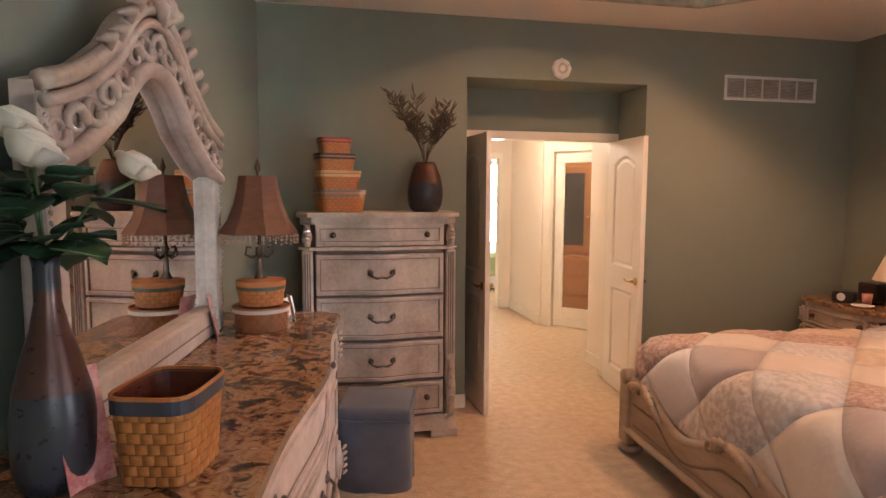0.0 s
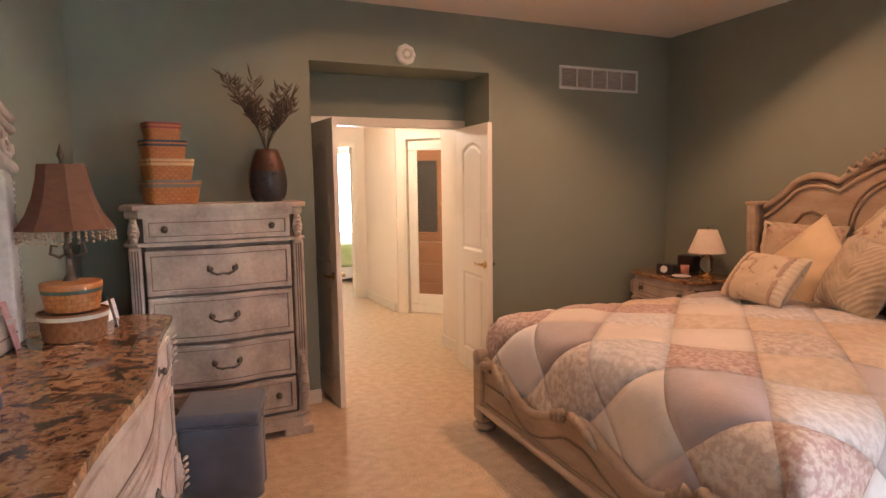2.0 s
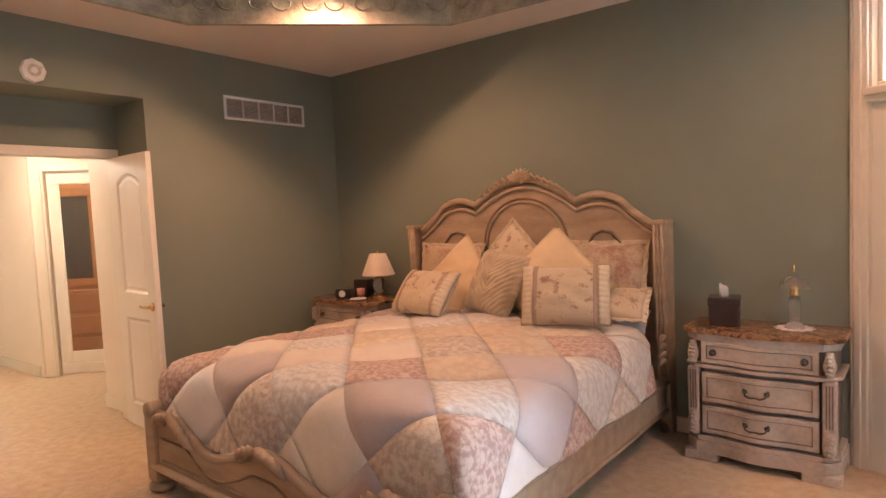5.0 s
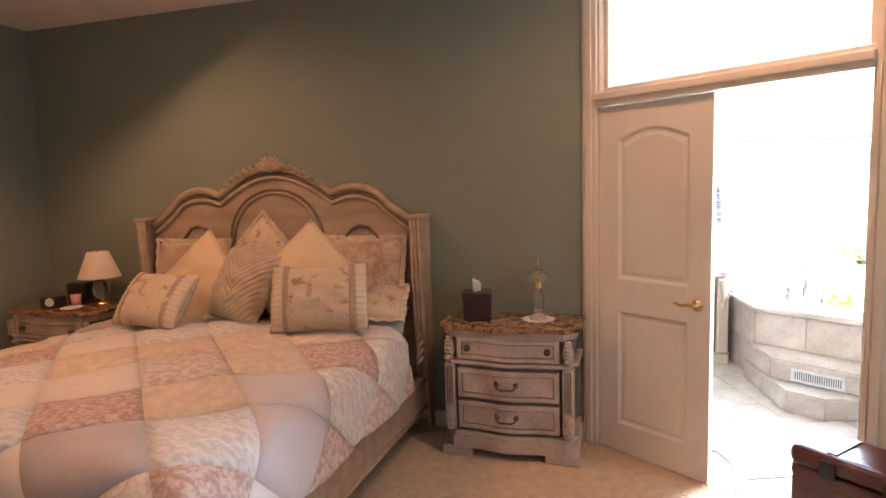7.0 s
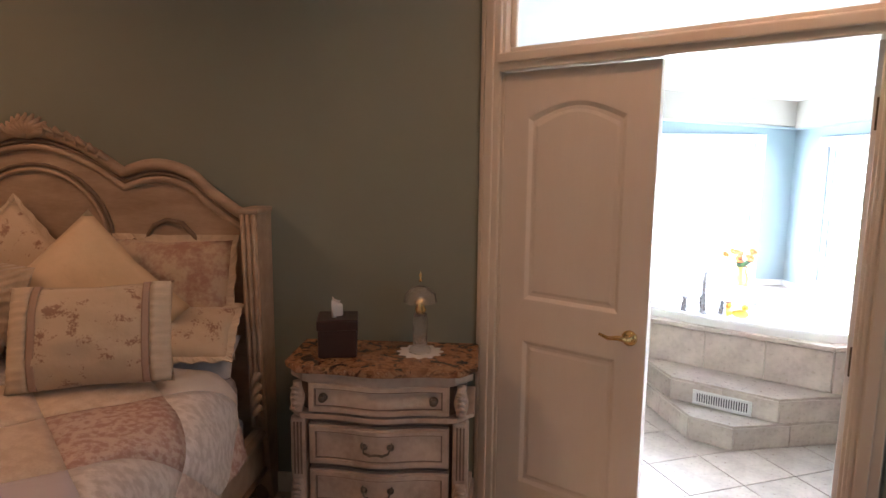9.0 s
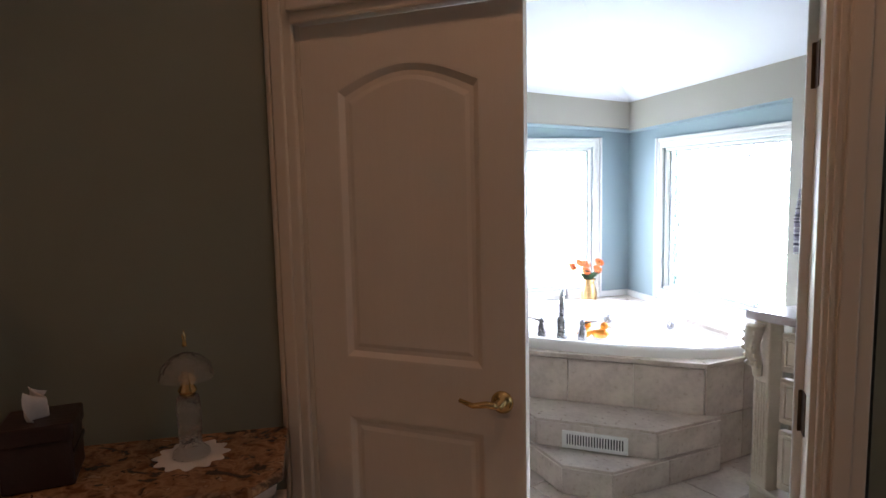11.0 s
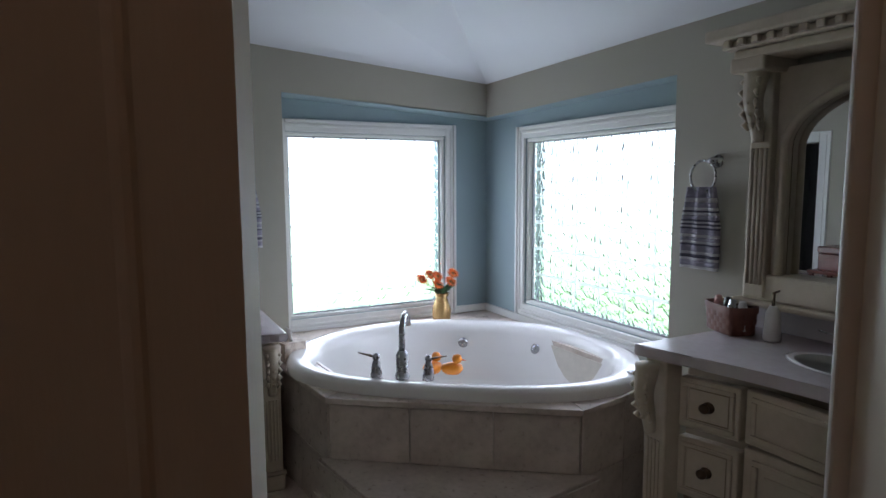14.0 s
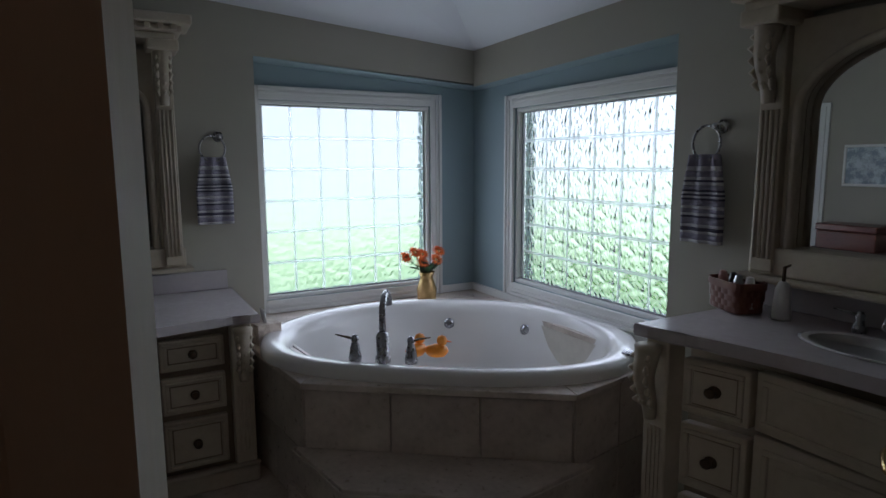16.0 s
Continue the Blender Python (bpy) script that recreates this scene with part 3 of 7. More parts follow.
def leaf_door(w, h, m, name, label, material, handle_x, lever, plate=BRASS, hinges_x=None, hinge_side=1):
    """A moulded two-panel leaf with an arched top panel; x 0..w, faces at y = -0.02 and 0.02."""
    d = thing(name, m, label, "door")
    d["kind"] = "structure"
    spans = ((0.17, 0.84, 0.0), (1.015, h - 0.185, 0.06))
    bm = bmesh.new()
    rims = []
    for side in (-1, 1):
        y = side * 0.018
        rim = [bm.verts.new((x, y, z)) for x, z in ((0, 0.008), (w, 0.008), (w, h), (0, h))]
        loops = [rim] + [[bm.verts.new((x, y, z)) for x, z in panel_outline(0.115, w - 0.115, z0, z1, arch)] for z0, z1, arch in spans]
        es = [bm.edges.new((lp_[k], lp_[(k + 1) % len(lp_)])) for lp_ in loops for k in range(len(lp_))]
        bmesh.ops.triangle_fill(bm, use_beauty=True, edges=es)
        rims.append(rim)
    for k in range(4):
        bm.faces.new((rims[0][k], rims[0][(k + 1) % 4], rims[1][(k + 1) % 4], rims[1][k]))
    part("leaf", bm, material, d)
    for z0, z1, arch in spans:
        for side in (-1, 1):
            # a sloped moulding down to a sunk field, which rises again to a raised middle
            bm = bmesh.new()
            rings = []
            for g, depth in ((0.0, 0.018), (0.006, 0.0175), (0.022, 0.007), (0.034, 0.007), (0.046, 0.011)):
                o = panel_outline(0.115 + g, w - 0.115 - g, z0 + g, z1 - g, arch * (1 - g))
                rings.append([bm.verts.new((x, side * depth, z)) for x, z in o])
            for ra_, rb_ in zip(rings, rings[1:]):
                for k in range(len(ra_)):
                    bm.faces.new((ra_[k], ra_[(k + 1) % len(ra_)], rb_[(k + 1) % len(rb_)], rb_[k]))
            bm.faces.new(rings[-1])
            part("panel", bm, material, d)
    for side in (-1, 1):
        hz = 0.935
        hnd = part("door_handle", moved(lathe([(0.0, 0), (0.031, 0), (0.031, 0.006), (0.02, 0.012), (0.011, 0.016), (0.011, 0.045), (0.0, 0.047)], 18), Matrix.Translation((handle_x, side * 0.018, hz)) @ Matrix.Rotation(radians(90 * side), 4, "X").inverted()), plate, d, "polished brass lever handle", True)
        s = side
        part("lever", tube([(handle_x, s * 0.058, hz), (handle_x + lever * 0.03, s * 0.063, hz + 0.004), (handle_x + lever * 0.07, s * 0.062, hz - 0.004), (handle_x + lever * 0.11, s * 0.058, hz + 0.006)], [0.010, 0.010, 0.008, 0.006], 8), plate, hnd, "", True)
    for hzz in (0.22, 1.02, h - 0.22):
        hx = 0 if hinges_x is None else hinges_x
        hg = lathe([(0.0, hzz - 0.055), (0.005, hzz - 0.055), (0.008, hzz - 0.05), (0.008, hzz + 0.05), (0.005, hzz + 0.055), (0, hzz + 0.055)], 10, cx=hx - 0.004, cy=0.022 * hinge_side)
        box(hx - 0.0025, hx + 0.001, -0.016, 0.016, hzz - 0.05, hzz + 0.05, 0.001, bm=hg)
        part("hinge", hg, BRONZE, d, "dark bronze butt hinge")
    return d


# double doors to the hall: both leaves stand open into the bedroom
fr = tagged(new("door_frame_hall"), "cream painted frame of the double hall doors", "door frame", "", "structure")
fr.matrix_world = pose(3.215, 4.672, 0)
for a in ((-0.055, 0.0, 2.025), (1.29, 1.345, 2.025)):
    part("jamb", box(a[0], a[1], -0.012, 0.12, 0, a[2], 0.004), TRIM, fr)
part("header", box(-0.055, 1.345, -0.02, 0.12, 2.025, 2.09, 0.004), TRIM, fr)
leaf_door(0.62, 2.018, pose(3.225, 4.655, 0, 0, 0, -86.5), "door_1", "white moulded door standing open into the bedroom", DOORWHITE, 0.56, -1)
leaf_door(0.62, 2.018, pose(4.495, 4.655, 0, 0, 0, -94), "door_2", "white moulded double-door leaf standing wide open", DOORWHITE, 0.56, -1)

# bath doors with a transom above
ANG = math.degrees(math.atan2(DU.y, DU.x))
fb = tagged(new("door_frame_bath"), "cream casing of the bath doors with a glass transom", "door frame", "", "structure")
fb.matrix_world = Matrix.Translation((D0.x, D0.y, 0)) @ pose(0, 0, 0, 0, 0, ANG)
# local x runs along the wall; SGN turns local y towards the bath
SGN = 1 if Vector((-math.sin(radians(ANG)), math.cos(radians(ANG)))).dot(DN) > 0 else -1


def fy(a, c):
    return (min(SGN * a, SGN * c), max(SGN * a, SGN * c))


OPL, OPR, HEAD = 0.112, 1.432, 1.99
for nm, x0, x1, z0, z1 in (("casing_side", 0.0, 0.10, 0, 2.86), ("casing_side", OPR + 0.012, OPR + 0.11, 0, 2.86), ("casing_head", 0.10, OPR + 0.012, 2.76, 2.86)):
    bm = box(x0, x1, *fy(-0.018, 0.0), z0, z1, 0.005)
    box(x0 + 0.03, x1 - 0.03, *fy(-0.028, -0.015), z0 + 0.001, z1 - 0.001, 0.004, bm=bm)
    box(x0 + 0.012, x0 + 0.024, *fy(-0.024, -0.015), z0 + 0.001, z1 - 0.002, 0.003, bm=bm)
    part(nm, bm, TRIM, fb)
for x0, x1 in ((0.0, OPL), (OPR, OPR + 0.085)):
    part("jamb", box(x0, x1, *fy(0.002, 0.085), 0, 2.86, 0.003), TRIM, fb)
    part("casing_side", box(x0 - 0.02, x1 + 0.01, *fy(0.085, 0.097), 0, 2.2, 0.004), BATHTRIM, fb)
for hz_ in (0.22, 0.97, 1.77):
    bm = box(OPR - 0.003, OPR + 0.001, *fy(0.046, 0.084), hz_ - 0.05, hz_ + 0.05, 0.001)
    lathe([(0.0, hz_ - 0.054), (0.008, hz_ - 0.05), (0.008, hz_ + 0.05), (0.0, hz_ + 0.054)], 10, cx=OPR - 0.006, cy=SGN * 0.091, bm=bm)
    part("hinge", bm, BRONZE, fb, "dark bronze butt hinge")
bm = box(0.10, OPR + 0.012, *fy(-0.03, 0.085), HEAD, HEAD + 0.075, 0.006)
box(0.10, OPR + 0.012, *fy(-0.045, -0.025), HEAD + 0.03, HEAD + 0.07, 0.006, bm=bm)
part("transom_bar", bm, TRIM, fb)
pane = part("transom_pane", box(OPL + 0.005, OPR - 0.005, *fy(0.06, 0.066), HEAD + 0.075, 2.80), GLASSCLEAR, fb)
pane.visible_shadow = False
part("transom_bead", moved(rimmed(OPL, OPR, HEAD + 0.075, 2.80, 0.03, -0.012, 0.012), Matrix.Translation((0, SGN * 0.05, 0))), TRIM, fb)
leaf_m = Matrix.Translation((*dw(OPL + 0.003, 0.02), 0)) @ pose(0, 0, 0, 0, 0, ANG)
leaf_door(0.665, 1.985, leaf_m, "door_3", "beige moulded bath door with arched panel, closed", DOORWHITE, 0.60, -1)
leaf_m = Matrix.Translation((*dw(OPR + 0.035, 0.12), 0)) @ pose(0, 0, 0, 0, 0, -66)
leaf_door(0.665, 1.985, leaf_m, "door_4", "beige moulded bath door standing open into the bath", DOORWHITE, 0.60, -1, hinge_side=-1)

# ---- bath shell ----
def panel3(pts, t=0.05):
    bm = bmesh.new()
    n = len(pts)
    lo, hi = [bm.verts.new(p) for p in pts], [bm.verts.new((p[0], p[1], p[2] + t)) for p in pts]
    bm.faces.new(lo), bm.faces.new(hi[::-1])
    for i in range(n):
        bm.faces.new((lo[i], lo[(i + 1) % n], hi[(i + 1) % n], hi[i]))
    return bm


b = box(BX, 8.92, -1.25, 0.4, 0, 2.6)
join(b, panel3([(BX, -2.9, SOFF), (8.92, -2.9, SOFF), (8.92, -1.25, SOFF + 0.085), (BX, -1.25, SOFF + 0.085)], 0.6))
structure("wall_bath_east", b, BATHWALL, "putty painted bath wall with a window recess", "wall")
b = box(4.2, 7.0, -2.9, BY, 0, 2.6)
join(b, panel3([(7.0, -2.9, SOFF + 0.036), (BX, -2.9, SOFF), (BX, BY, SOFF), (7.0, BY, SOFF + 0.036)], 0.6))
structure("wall_bath_south", b, BATHWALL, "putty painted bath wall with a window recess", "wall")
W1Y0, W1Y1, W1Z0, W1Z1 = -2.378, -1.30, 0.645, 1.79
W2X0, W2X1, W2Z0, W2Z1 = 7.03, 8.28, 0.70, 1.755
b = bmesh.new()
for a in ((-2.86, W1Y0, 0.0, SOFF + 0.1), (W1Y1, -1.251, 0.0, SOFF + 0.13), (W1Y0, W1Y1, 0.0, W1Z0), (W1Y0, W1Y1, W1Z1, SOFF + 0.11)):
    box(RX, 8.92, a[0], a[1], a[2], a[3], bm=b)
structure("wall_recess_east", b, BLUE, "blue-grey painted recess around the bath window", "wall")
b = bmesh.new()
for a in ((W2X1, RX, 0.0, SOFF + 0.03), (7.0, W2X0, 0.0, SOFF + 0.06), (W2X0, W2X1, 0.0, W2Z0), (W2X0, W2X1, W2Z1, SOFF + 0.06)):
    box(a[0], a[1], -2.86, RY, a[2], a[3], bm=b)
structure("wall_recess_south", b, BLUE, "blue-grey painted recess around the bath window", "wall")
b = panel3([(BX + 0.001, RY, SOFF - 0.004), (RX, RY, SOFF - 0.004), (RX, -1.253, SOFF + 0.081), (BX + 0.001, -1.253, SOFF + 0.081)], 0.003)
join(b, panel3([(7.003, RY + 0.001, SOFF + 0.032), (BX + 0.001, RY + 0.001, SOFF - 0.004), (BX + 0.001, BY - 0.001, SOFF - 0.004), (7.003, BY - 0.001, SOFF + 0.032)], 0.003))
structure("trim_soffit", b, BLUE, "blue-grey painted underside of the window recess", "trim")


CR = 0.72
b = panel3([(BX, BY, BZ), (BX, 0.15, BZ + 0.21), (BX - 1.3, 0.15, BZ + CR), (BX - 1.3, BY + 1.3, BZ + CR)])
join(b, panel3([(BX, BY, BZ), (BX - 1.3, BY + 1.3, BZ + CR), (4.2, BY + 1.3, BZ + CR), (4.2, BY, BZ + 0.06)]))
join(b, panel3([(BX - 1.3, 0.3, BZ + CR), (4.2, 0.3, BZ + CR), (4.2, BY + 1.3, BZ + CR), (BX - 1.3, BY + 1.3, BZ + CR)]))
bmesh.ops.bisect_plane(b, geom=b.verts[:] + b.edges[:] + b.faces[:], plane_co=(*dw(0, 0.04), 0), plane_no=(DN.x, DN.y, 0), clear_inner=True)
structure("ceiling_bath", b, BATHCEIL, "white vaulted ceiling sloping up from the bath walls", "ceiling")


# ---- bath north wall with its closet ----
b = box(6.36, 7.985, 0.15, 0.28, 0, 3.3)
box(8.50, 8.92, 0.15, 0.28, 0, 3.3, bm=b)
box(7.985, 8.50, 0.15, 0.28, 1.78, 3.3, bm=b)
structure("wall_bath_north", b, BATHWALL, "putty painted bath wall with a closet doorway", "wall")
# closet walls coloured black: the darkness of the unlit inside is in the colour
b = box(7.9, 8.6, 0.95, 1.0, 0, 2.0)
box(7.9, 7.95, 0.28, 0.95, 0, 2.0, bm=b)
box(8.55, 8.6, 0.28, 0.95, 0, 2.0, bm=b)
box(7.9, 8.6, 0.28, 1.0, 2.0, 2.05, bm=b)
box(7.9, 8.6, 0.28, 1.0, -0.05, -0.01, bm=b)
structure("wall_closet", b, BLACK, "closet walls coloured black for the shade inside", "wall")
cfm = tagged(new("door_frame_closet"), "white casing of the closet doorway", "door frame", "", "structure")
cfm.matrix_world = pose(7.985, 0.15, 0)
casing(0.515, 1.78, 0.085, 0.02, cfm, BATHTRIM)

# ---- windows of the bath: wavy glass blocks in a white frame ----
def block_window(name, origin, rz, w, z0, z1, label):
    win = tagged(new(name), label, "window", "", "structure")
    win.matrix_world = pose(origin[0], origin[1], 0, 0, 0, rz)
    for nm, a in (("casing_side", (-0.075, 0.0, z0 - 0.075, z1 + 0.075)), ("casing_side", (w, w + 0.075, z0 - 0.075, z1 + 0.075)), ("casing_head", (0.0, w, z1, z1 + 0.075)), ("window_sill", (0.0, w, z0 - 0.075, z0))):
        bm = box(a[0], a[1], -0.020, -0.001, a[2], a[3], 0.004)
        ins = 0.03
        box(a[0] + (ins if a[1] - a[0] < 0.2 else 0.0), a[1] - (ins if a[1] - a[0] < 0.2 else 0.0), -0.028, -0.018, a[2] + ins, a[3] - ins, 0.003, bm=bm)
        # a second, raised outer band gives the stepped profile
        o0, o1, o2, o3 = a
        if nm == "casing_side":
            o0, o1 = (a[0] + 0.002, a[0] + 0.022) if a[0] < 0 else (a[1] - 0.022, a[1] - 0.002)
        elif nm == "casing_head":
            o2, o3 = a[3] - 0.022, a[3] - 0.002
        else:
            o2, o3 = a[2] + 0.002, a[2] + 0.022
        box(o0, o1, -0.034, -0.017, o2, o3, 0.004, bm=bm)
        part(nm, bm, BATHTRIM, win)
    part("window_frame", moved(rimmed(0.0, w, z0, z1, 0.022, -0.03, 0.03), Matrix.Translation((0, 0.035, 0))), BATHTRIM, win)
    part("glazing_bead", moved(rimmed(0.022, w - 0.022, z0 + 0.022, z1 - 0.022, 0.009, -0.008, 0.008), Matrix.Translation((0, 0.042, 0))), BEADGREY, win, "grey glazing bead")
    n = 6
    pw, ph = (w - 0.05) / n, (z1 - z0 - 0.05) / n
    bm = bmesh.new()
    for i in range(1, n):
        box(0.025 + i * pw - 0.009, 0.025 + i * pw + 0.009, 0.0570, 0.0612, z0 + 0.026, z1 - 0.026, bm=bm)
    for i in range(1, n):
        box(0.026, w - 0.026, 0.0568, 0.0610, z0 + 0.025 + i * ph - 0.011, z0 + 0.025 + i * ph + 0.011, bm=bm)
    part("mortar_grid", bm, MORTAR, win, "white mortar joints")
    t = box(-pw / 2 + 0.0005, pw / 2 - 0.0005, -0.0035, 0.0045, -ph / 2 + 0.0005, ph / 2 - 0.0005, 0.0)
    me = bpy.data.meshes.new("glass_block")
    t.to_mesh(me)
    t.free()
    me.materials.append(GLASSBLOCK)
    for i in range(n):
        for j in range(n):
            g = new("glass_block", me)
            g.parent = win
            g.matrix_basis = pose(0.025 + (i + 0.5) * pw, 0.065, z0 + 0.025 + (j + 0.5) * ph)
            g.visible_shadow = False
    return win


block_window("window_1", (RX, W1Y1), -90, W1Y1 - W1Y0, W1Z0, W1Z1, "white framed glass-block window above the tub")
block_window("window_2", (W2X1, RY), 180, W2X1 - W2X0, W2Z0, W2Z1, "white framed glass-block window above the tub")
structure("backdrop_garden", prism([(11.5, 4.0), (11.5, -6.2), (6.2, -6.2), (6.2, -6.3), (11.6, -6.3), (11.6, 4.0)], -0.35, 5.0), backdrop_mat(), "glowing backdrop coloured as garden and sky outside the bath windows", "backdrop")

# added out of view to keep the backdrop's glow off the bedroom window
structure("wall_outside", box(5.1, 5.25, -6.3, -2.905, -0.3, 3.3), CREAM, "added unseen wall that screens the bedroom window from the backdrop", "wall")

# window behind the walk
wb = tagged(new("window_3"), "wide white framed bedroom window", "window", "", "structure")
wb.matrix_world = pose(2.2, YS, 0)
part("window_frame", moved(rimmed(0, 2.2, 0.7, 2.25, 0.06, -0.1, -0.02), Matrix.Identity(4)), TRIM, wb)
p_ = part("pane", box(0.06, 2.14, -0.07, -0.064, 0.76, 2.19), GLASSCLEAR, wb)
p_.visible_shadow = False

# ---- hall beyond the double doors ----
structure("wall_hall_right", box(4.60, 7.0, 4.80, 5.23, 0, 2.5), CREAM, "cream painted hall wall", "wall")
structure("wall_hall_left", box(2.45, 2.58, 4.80, 12.0, 0, 2.5), CREAM, "cream painted hall wall", "wall")
b = box(2.58, 3.72, 8.0, 8.12, 0, 2.5)
box(4.56, 4.74, 8.0, 8.12, 0, 2.5, bm=b)
box(3.72, 4.56, 8.0, 8.12, 2.06, 2.5, bm=b)
structure("wall_hall_far", b, CREAM, "cream painted hall wall with a doorway", "wall")
structure("wall_hall_side", box(4.74, 4.87, 6.84, 8.12, 0, 2.5), CREAM, "cream painted hall wall", "wall")
HA, HB = Vector((4.76, 6.84)), Vector((0.70, -0.714))
def hq(a0, a1, n0, n1, z0, z1):
    nn = Vector((0.714, 0.70))
    pts = [HA + HB * a0 + nn * n0, HA + HB * a1 + nn * n0, HA + HB * a1 + nn * n1, HA + HB * a0 + nn * n1]
    return prism([tuple(p) for p in pts], z0, z1)
b = hq(0.0, 0.13, 0, 0.12, 0, 2.5)
join(b, hq(0.13, 0.95, 0, 0.12, 2.08, 2.5))
join(b, hq(0.95, 2.6, 0, 0.12, 0, 2.5))
structure("wall_hall_angled", b, CREAM, "cream painted angled hall wall", "wall")
b = box(2.4, 7.2, 4.80, 12.2, 2.46, 2.56)
structure("ceiling_hall", b, CREAM, "cream painted hall ceiling", "ceiling")
b = box(2.45, 4.9, 11.6, 11.72, 0, 2.5)
box(6.0, 7.1, 11.6, 11.72, 0, 2.5, bm=b)
box(4.9, 6.0, 11.6, 11.72, 0, 0.3, bm=b)
box(4.9, 6.0, 11.6, 11.72, 2.2, 2.5, bm=b)
structure("wall_far_room", b, CREAM, "cream painted wall of the far room with a window", "wall")
structure("wall_far_side", box(7.0, 7.12, 5.2, 11.72, 0, 2.5), CREAM, "cream painted wall of the far rooms", "wall")
run([((4.598, 4.82), (4.598, 5.23)), ((4.738, 6.9), (4.738, 8.0)), ((4.74, 7.998), (4.62, 7.998))], 0, 0.11, 0.015, "baseboard_hall", TRIM, "cream painted skirting board of the hall")
df = tagged(new("door_frame_far"), "cream casing of the far room doorway", "door frame", "", "structure")
df.matrix_world = pose(3.72, 8.0, 0)
casing(0.84, 2.06, 0.075, 0.018, df, TRIM)
dg = tagged(new("door_frame_study"), "cream casing of the glazed hall door", "door frame", "", "structure")
dg.matrix_world = Matrix.Translation((*(HA + HB * 0.13), 0)) @ pose(0, 0, 0, 0, 0, math.degrees(math.atan2(HB.y, HB.x)))
casing(0.82, 2.08, 0.075, 0.018, dg, TRIM)
gd = thing("door_5", Matrix.Translation((*(HA + HB * 0.14 + Vector((0.714, 0.70)) * 0.04), 0)) @ pose(0, 0, 0, 0, 0, math.degrees(math.atan2(HB.y, HB.x))), "white glazed door with one tall clear pane", "door")
gd["kind"] = "structure"
part("leaf_frame", rimmed(0.0, 0.80, 0.01, 2.06, 0.11, -0.018, 0.018), DOORWHITE, gd)
part("bottom_rail", box(0.11, 0.69, -0.017, 0.017, 0.12, 0.24, 0.003), DOORWHITE, gd)
pn = part("pane", box(0.11, 0.69, -0.004, 0.004, 0.24, 1.95), GLASSCLEAR, gd)
pn.visible_shadow = False


# ---- furniture helpers ----
def serp(x, w, amp):
    k = max(-1.0, min(1.0, x / (w / 2 - 0.07)))
    return amp * (0.5 + 0.5 * math.cos(math.pi * k)) + amp * 0.35 * math.sin(math.pi * abs(k)) ** 2 * -1


def outline(w, d, amp, grow=0.0, n=24):
    """Plan of a case with a serpentine front: x across, back at y = 0, front towards -y."""
    pts = [(w / 2 + grow, 0.0), (-w / 2 - grow, 0.0), (-w / 2 - grow, -d + 0.07 - grow * 0.5), (-w / 2 + 0.07 - grow, -d - grow)]
    for k in range(1, n):
        x = -w / 2 + 0.07 + (w - 0.14) * k / n
        pts.append((x, -d - grow - serp(x, w, amp)))
    return pts + [(w / 2 - 0.07 + grow, -d - grow), (w / 2 + grow, -d + 0.07 - grow * 0.5)]


def front_slab(x0, x1, z0, z1, w, d, amp, out, thick, nu=14):
    def f(u, v, s):
        x = x0 + (x1 - x0) * u
        return (x, -d - serp(x, w, amp) - out + thick * s, z0 + (z1 - z0) * v)
    return slab(f, nu, 1)


def bail_pull(parent, x, y, z, s=1.0, material=None):
    material = material or IRON
    h = part("handle", tube([(x - 0.055 * s, y - 0.014, z), (x - 0.05 * s, y - 0.03, z - 0.012 * s), (x - 0.025 * s, y - 0.032, z - 0.022 * s), (x, y - 0.032, z - 0.018 * s), (x + 0.025 * s, y - 0.032, z - 0.022 * s), (x + 0.05 * s, y - 0.03, z - 0.012 * s), (x + 0.055 * s, y - 0.014, z)], [0.004 * s, 0.005 * s, 0.0065 * s, 0.005 * s, 0.0065 * s, 0.005 * s, 0.004 * s], 6), material, parent, "aged pewter bail pull", True)
    for sx in (-1, 1):
        bm = lathe([(0, 0), (0.013 * s, 0), (0.015 * s, 0.005), (0.009 * s, 0.012), (0.004, 0.016), (0, 0.017)], 10)
        moved(bm, Matrix.Translation((x + sx * 0.055 * s, y, z + 0.002)) @ Matrix.Rotation(radians(90), 4, "X"))
        tube([(x + sx * 0.055 * s, y - 0.006, z), (x + sx * 0.066 * s, y - 0.006, z + 0.012 * s), (x + sx * 0.058 * s, y - 0.006, z + 0.024 * s)], [0.006 * s, 0.005 * s, 0.002], 6, bm)
        part("handle_rosette", bm, material, h, "", True)


def knob(parent, x, y, z, r=0.016, material=None):
    bm = lathe([(0, 0), (r * 1.2, 0), (r * 1.2, 0.004), (r * 0.5, 0.008), (r * 0.5, 0.014), (r, 0.02), (r, 0.027), (r * 0.6, 0.033), (0, 0.034)], 14)
    part("knob", moved(bm, Matrix.Translation((x, y, z)) @ Matrix.Rotation(radians(90), 4, "X")), material or IRON, parent, "", True)


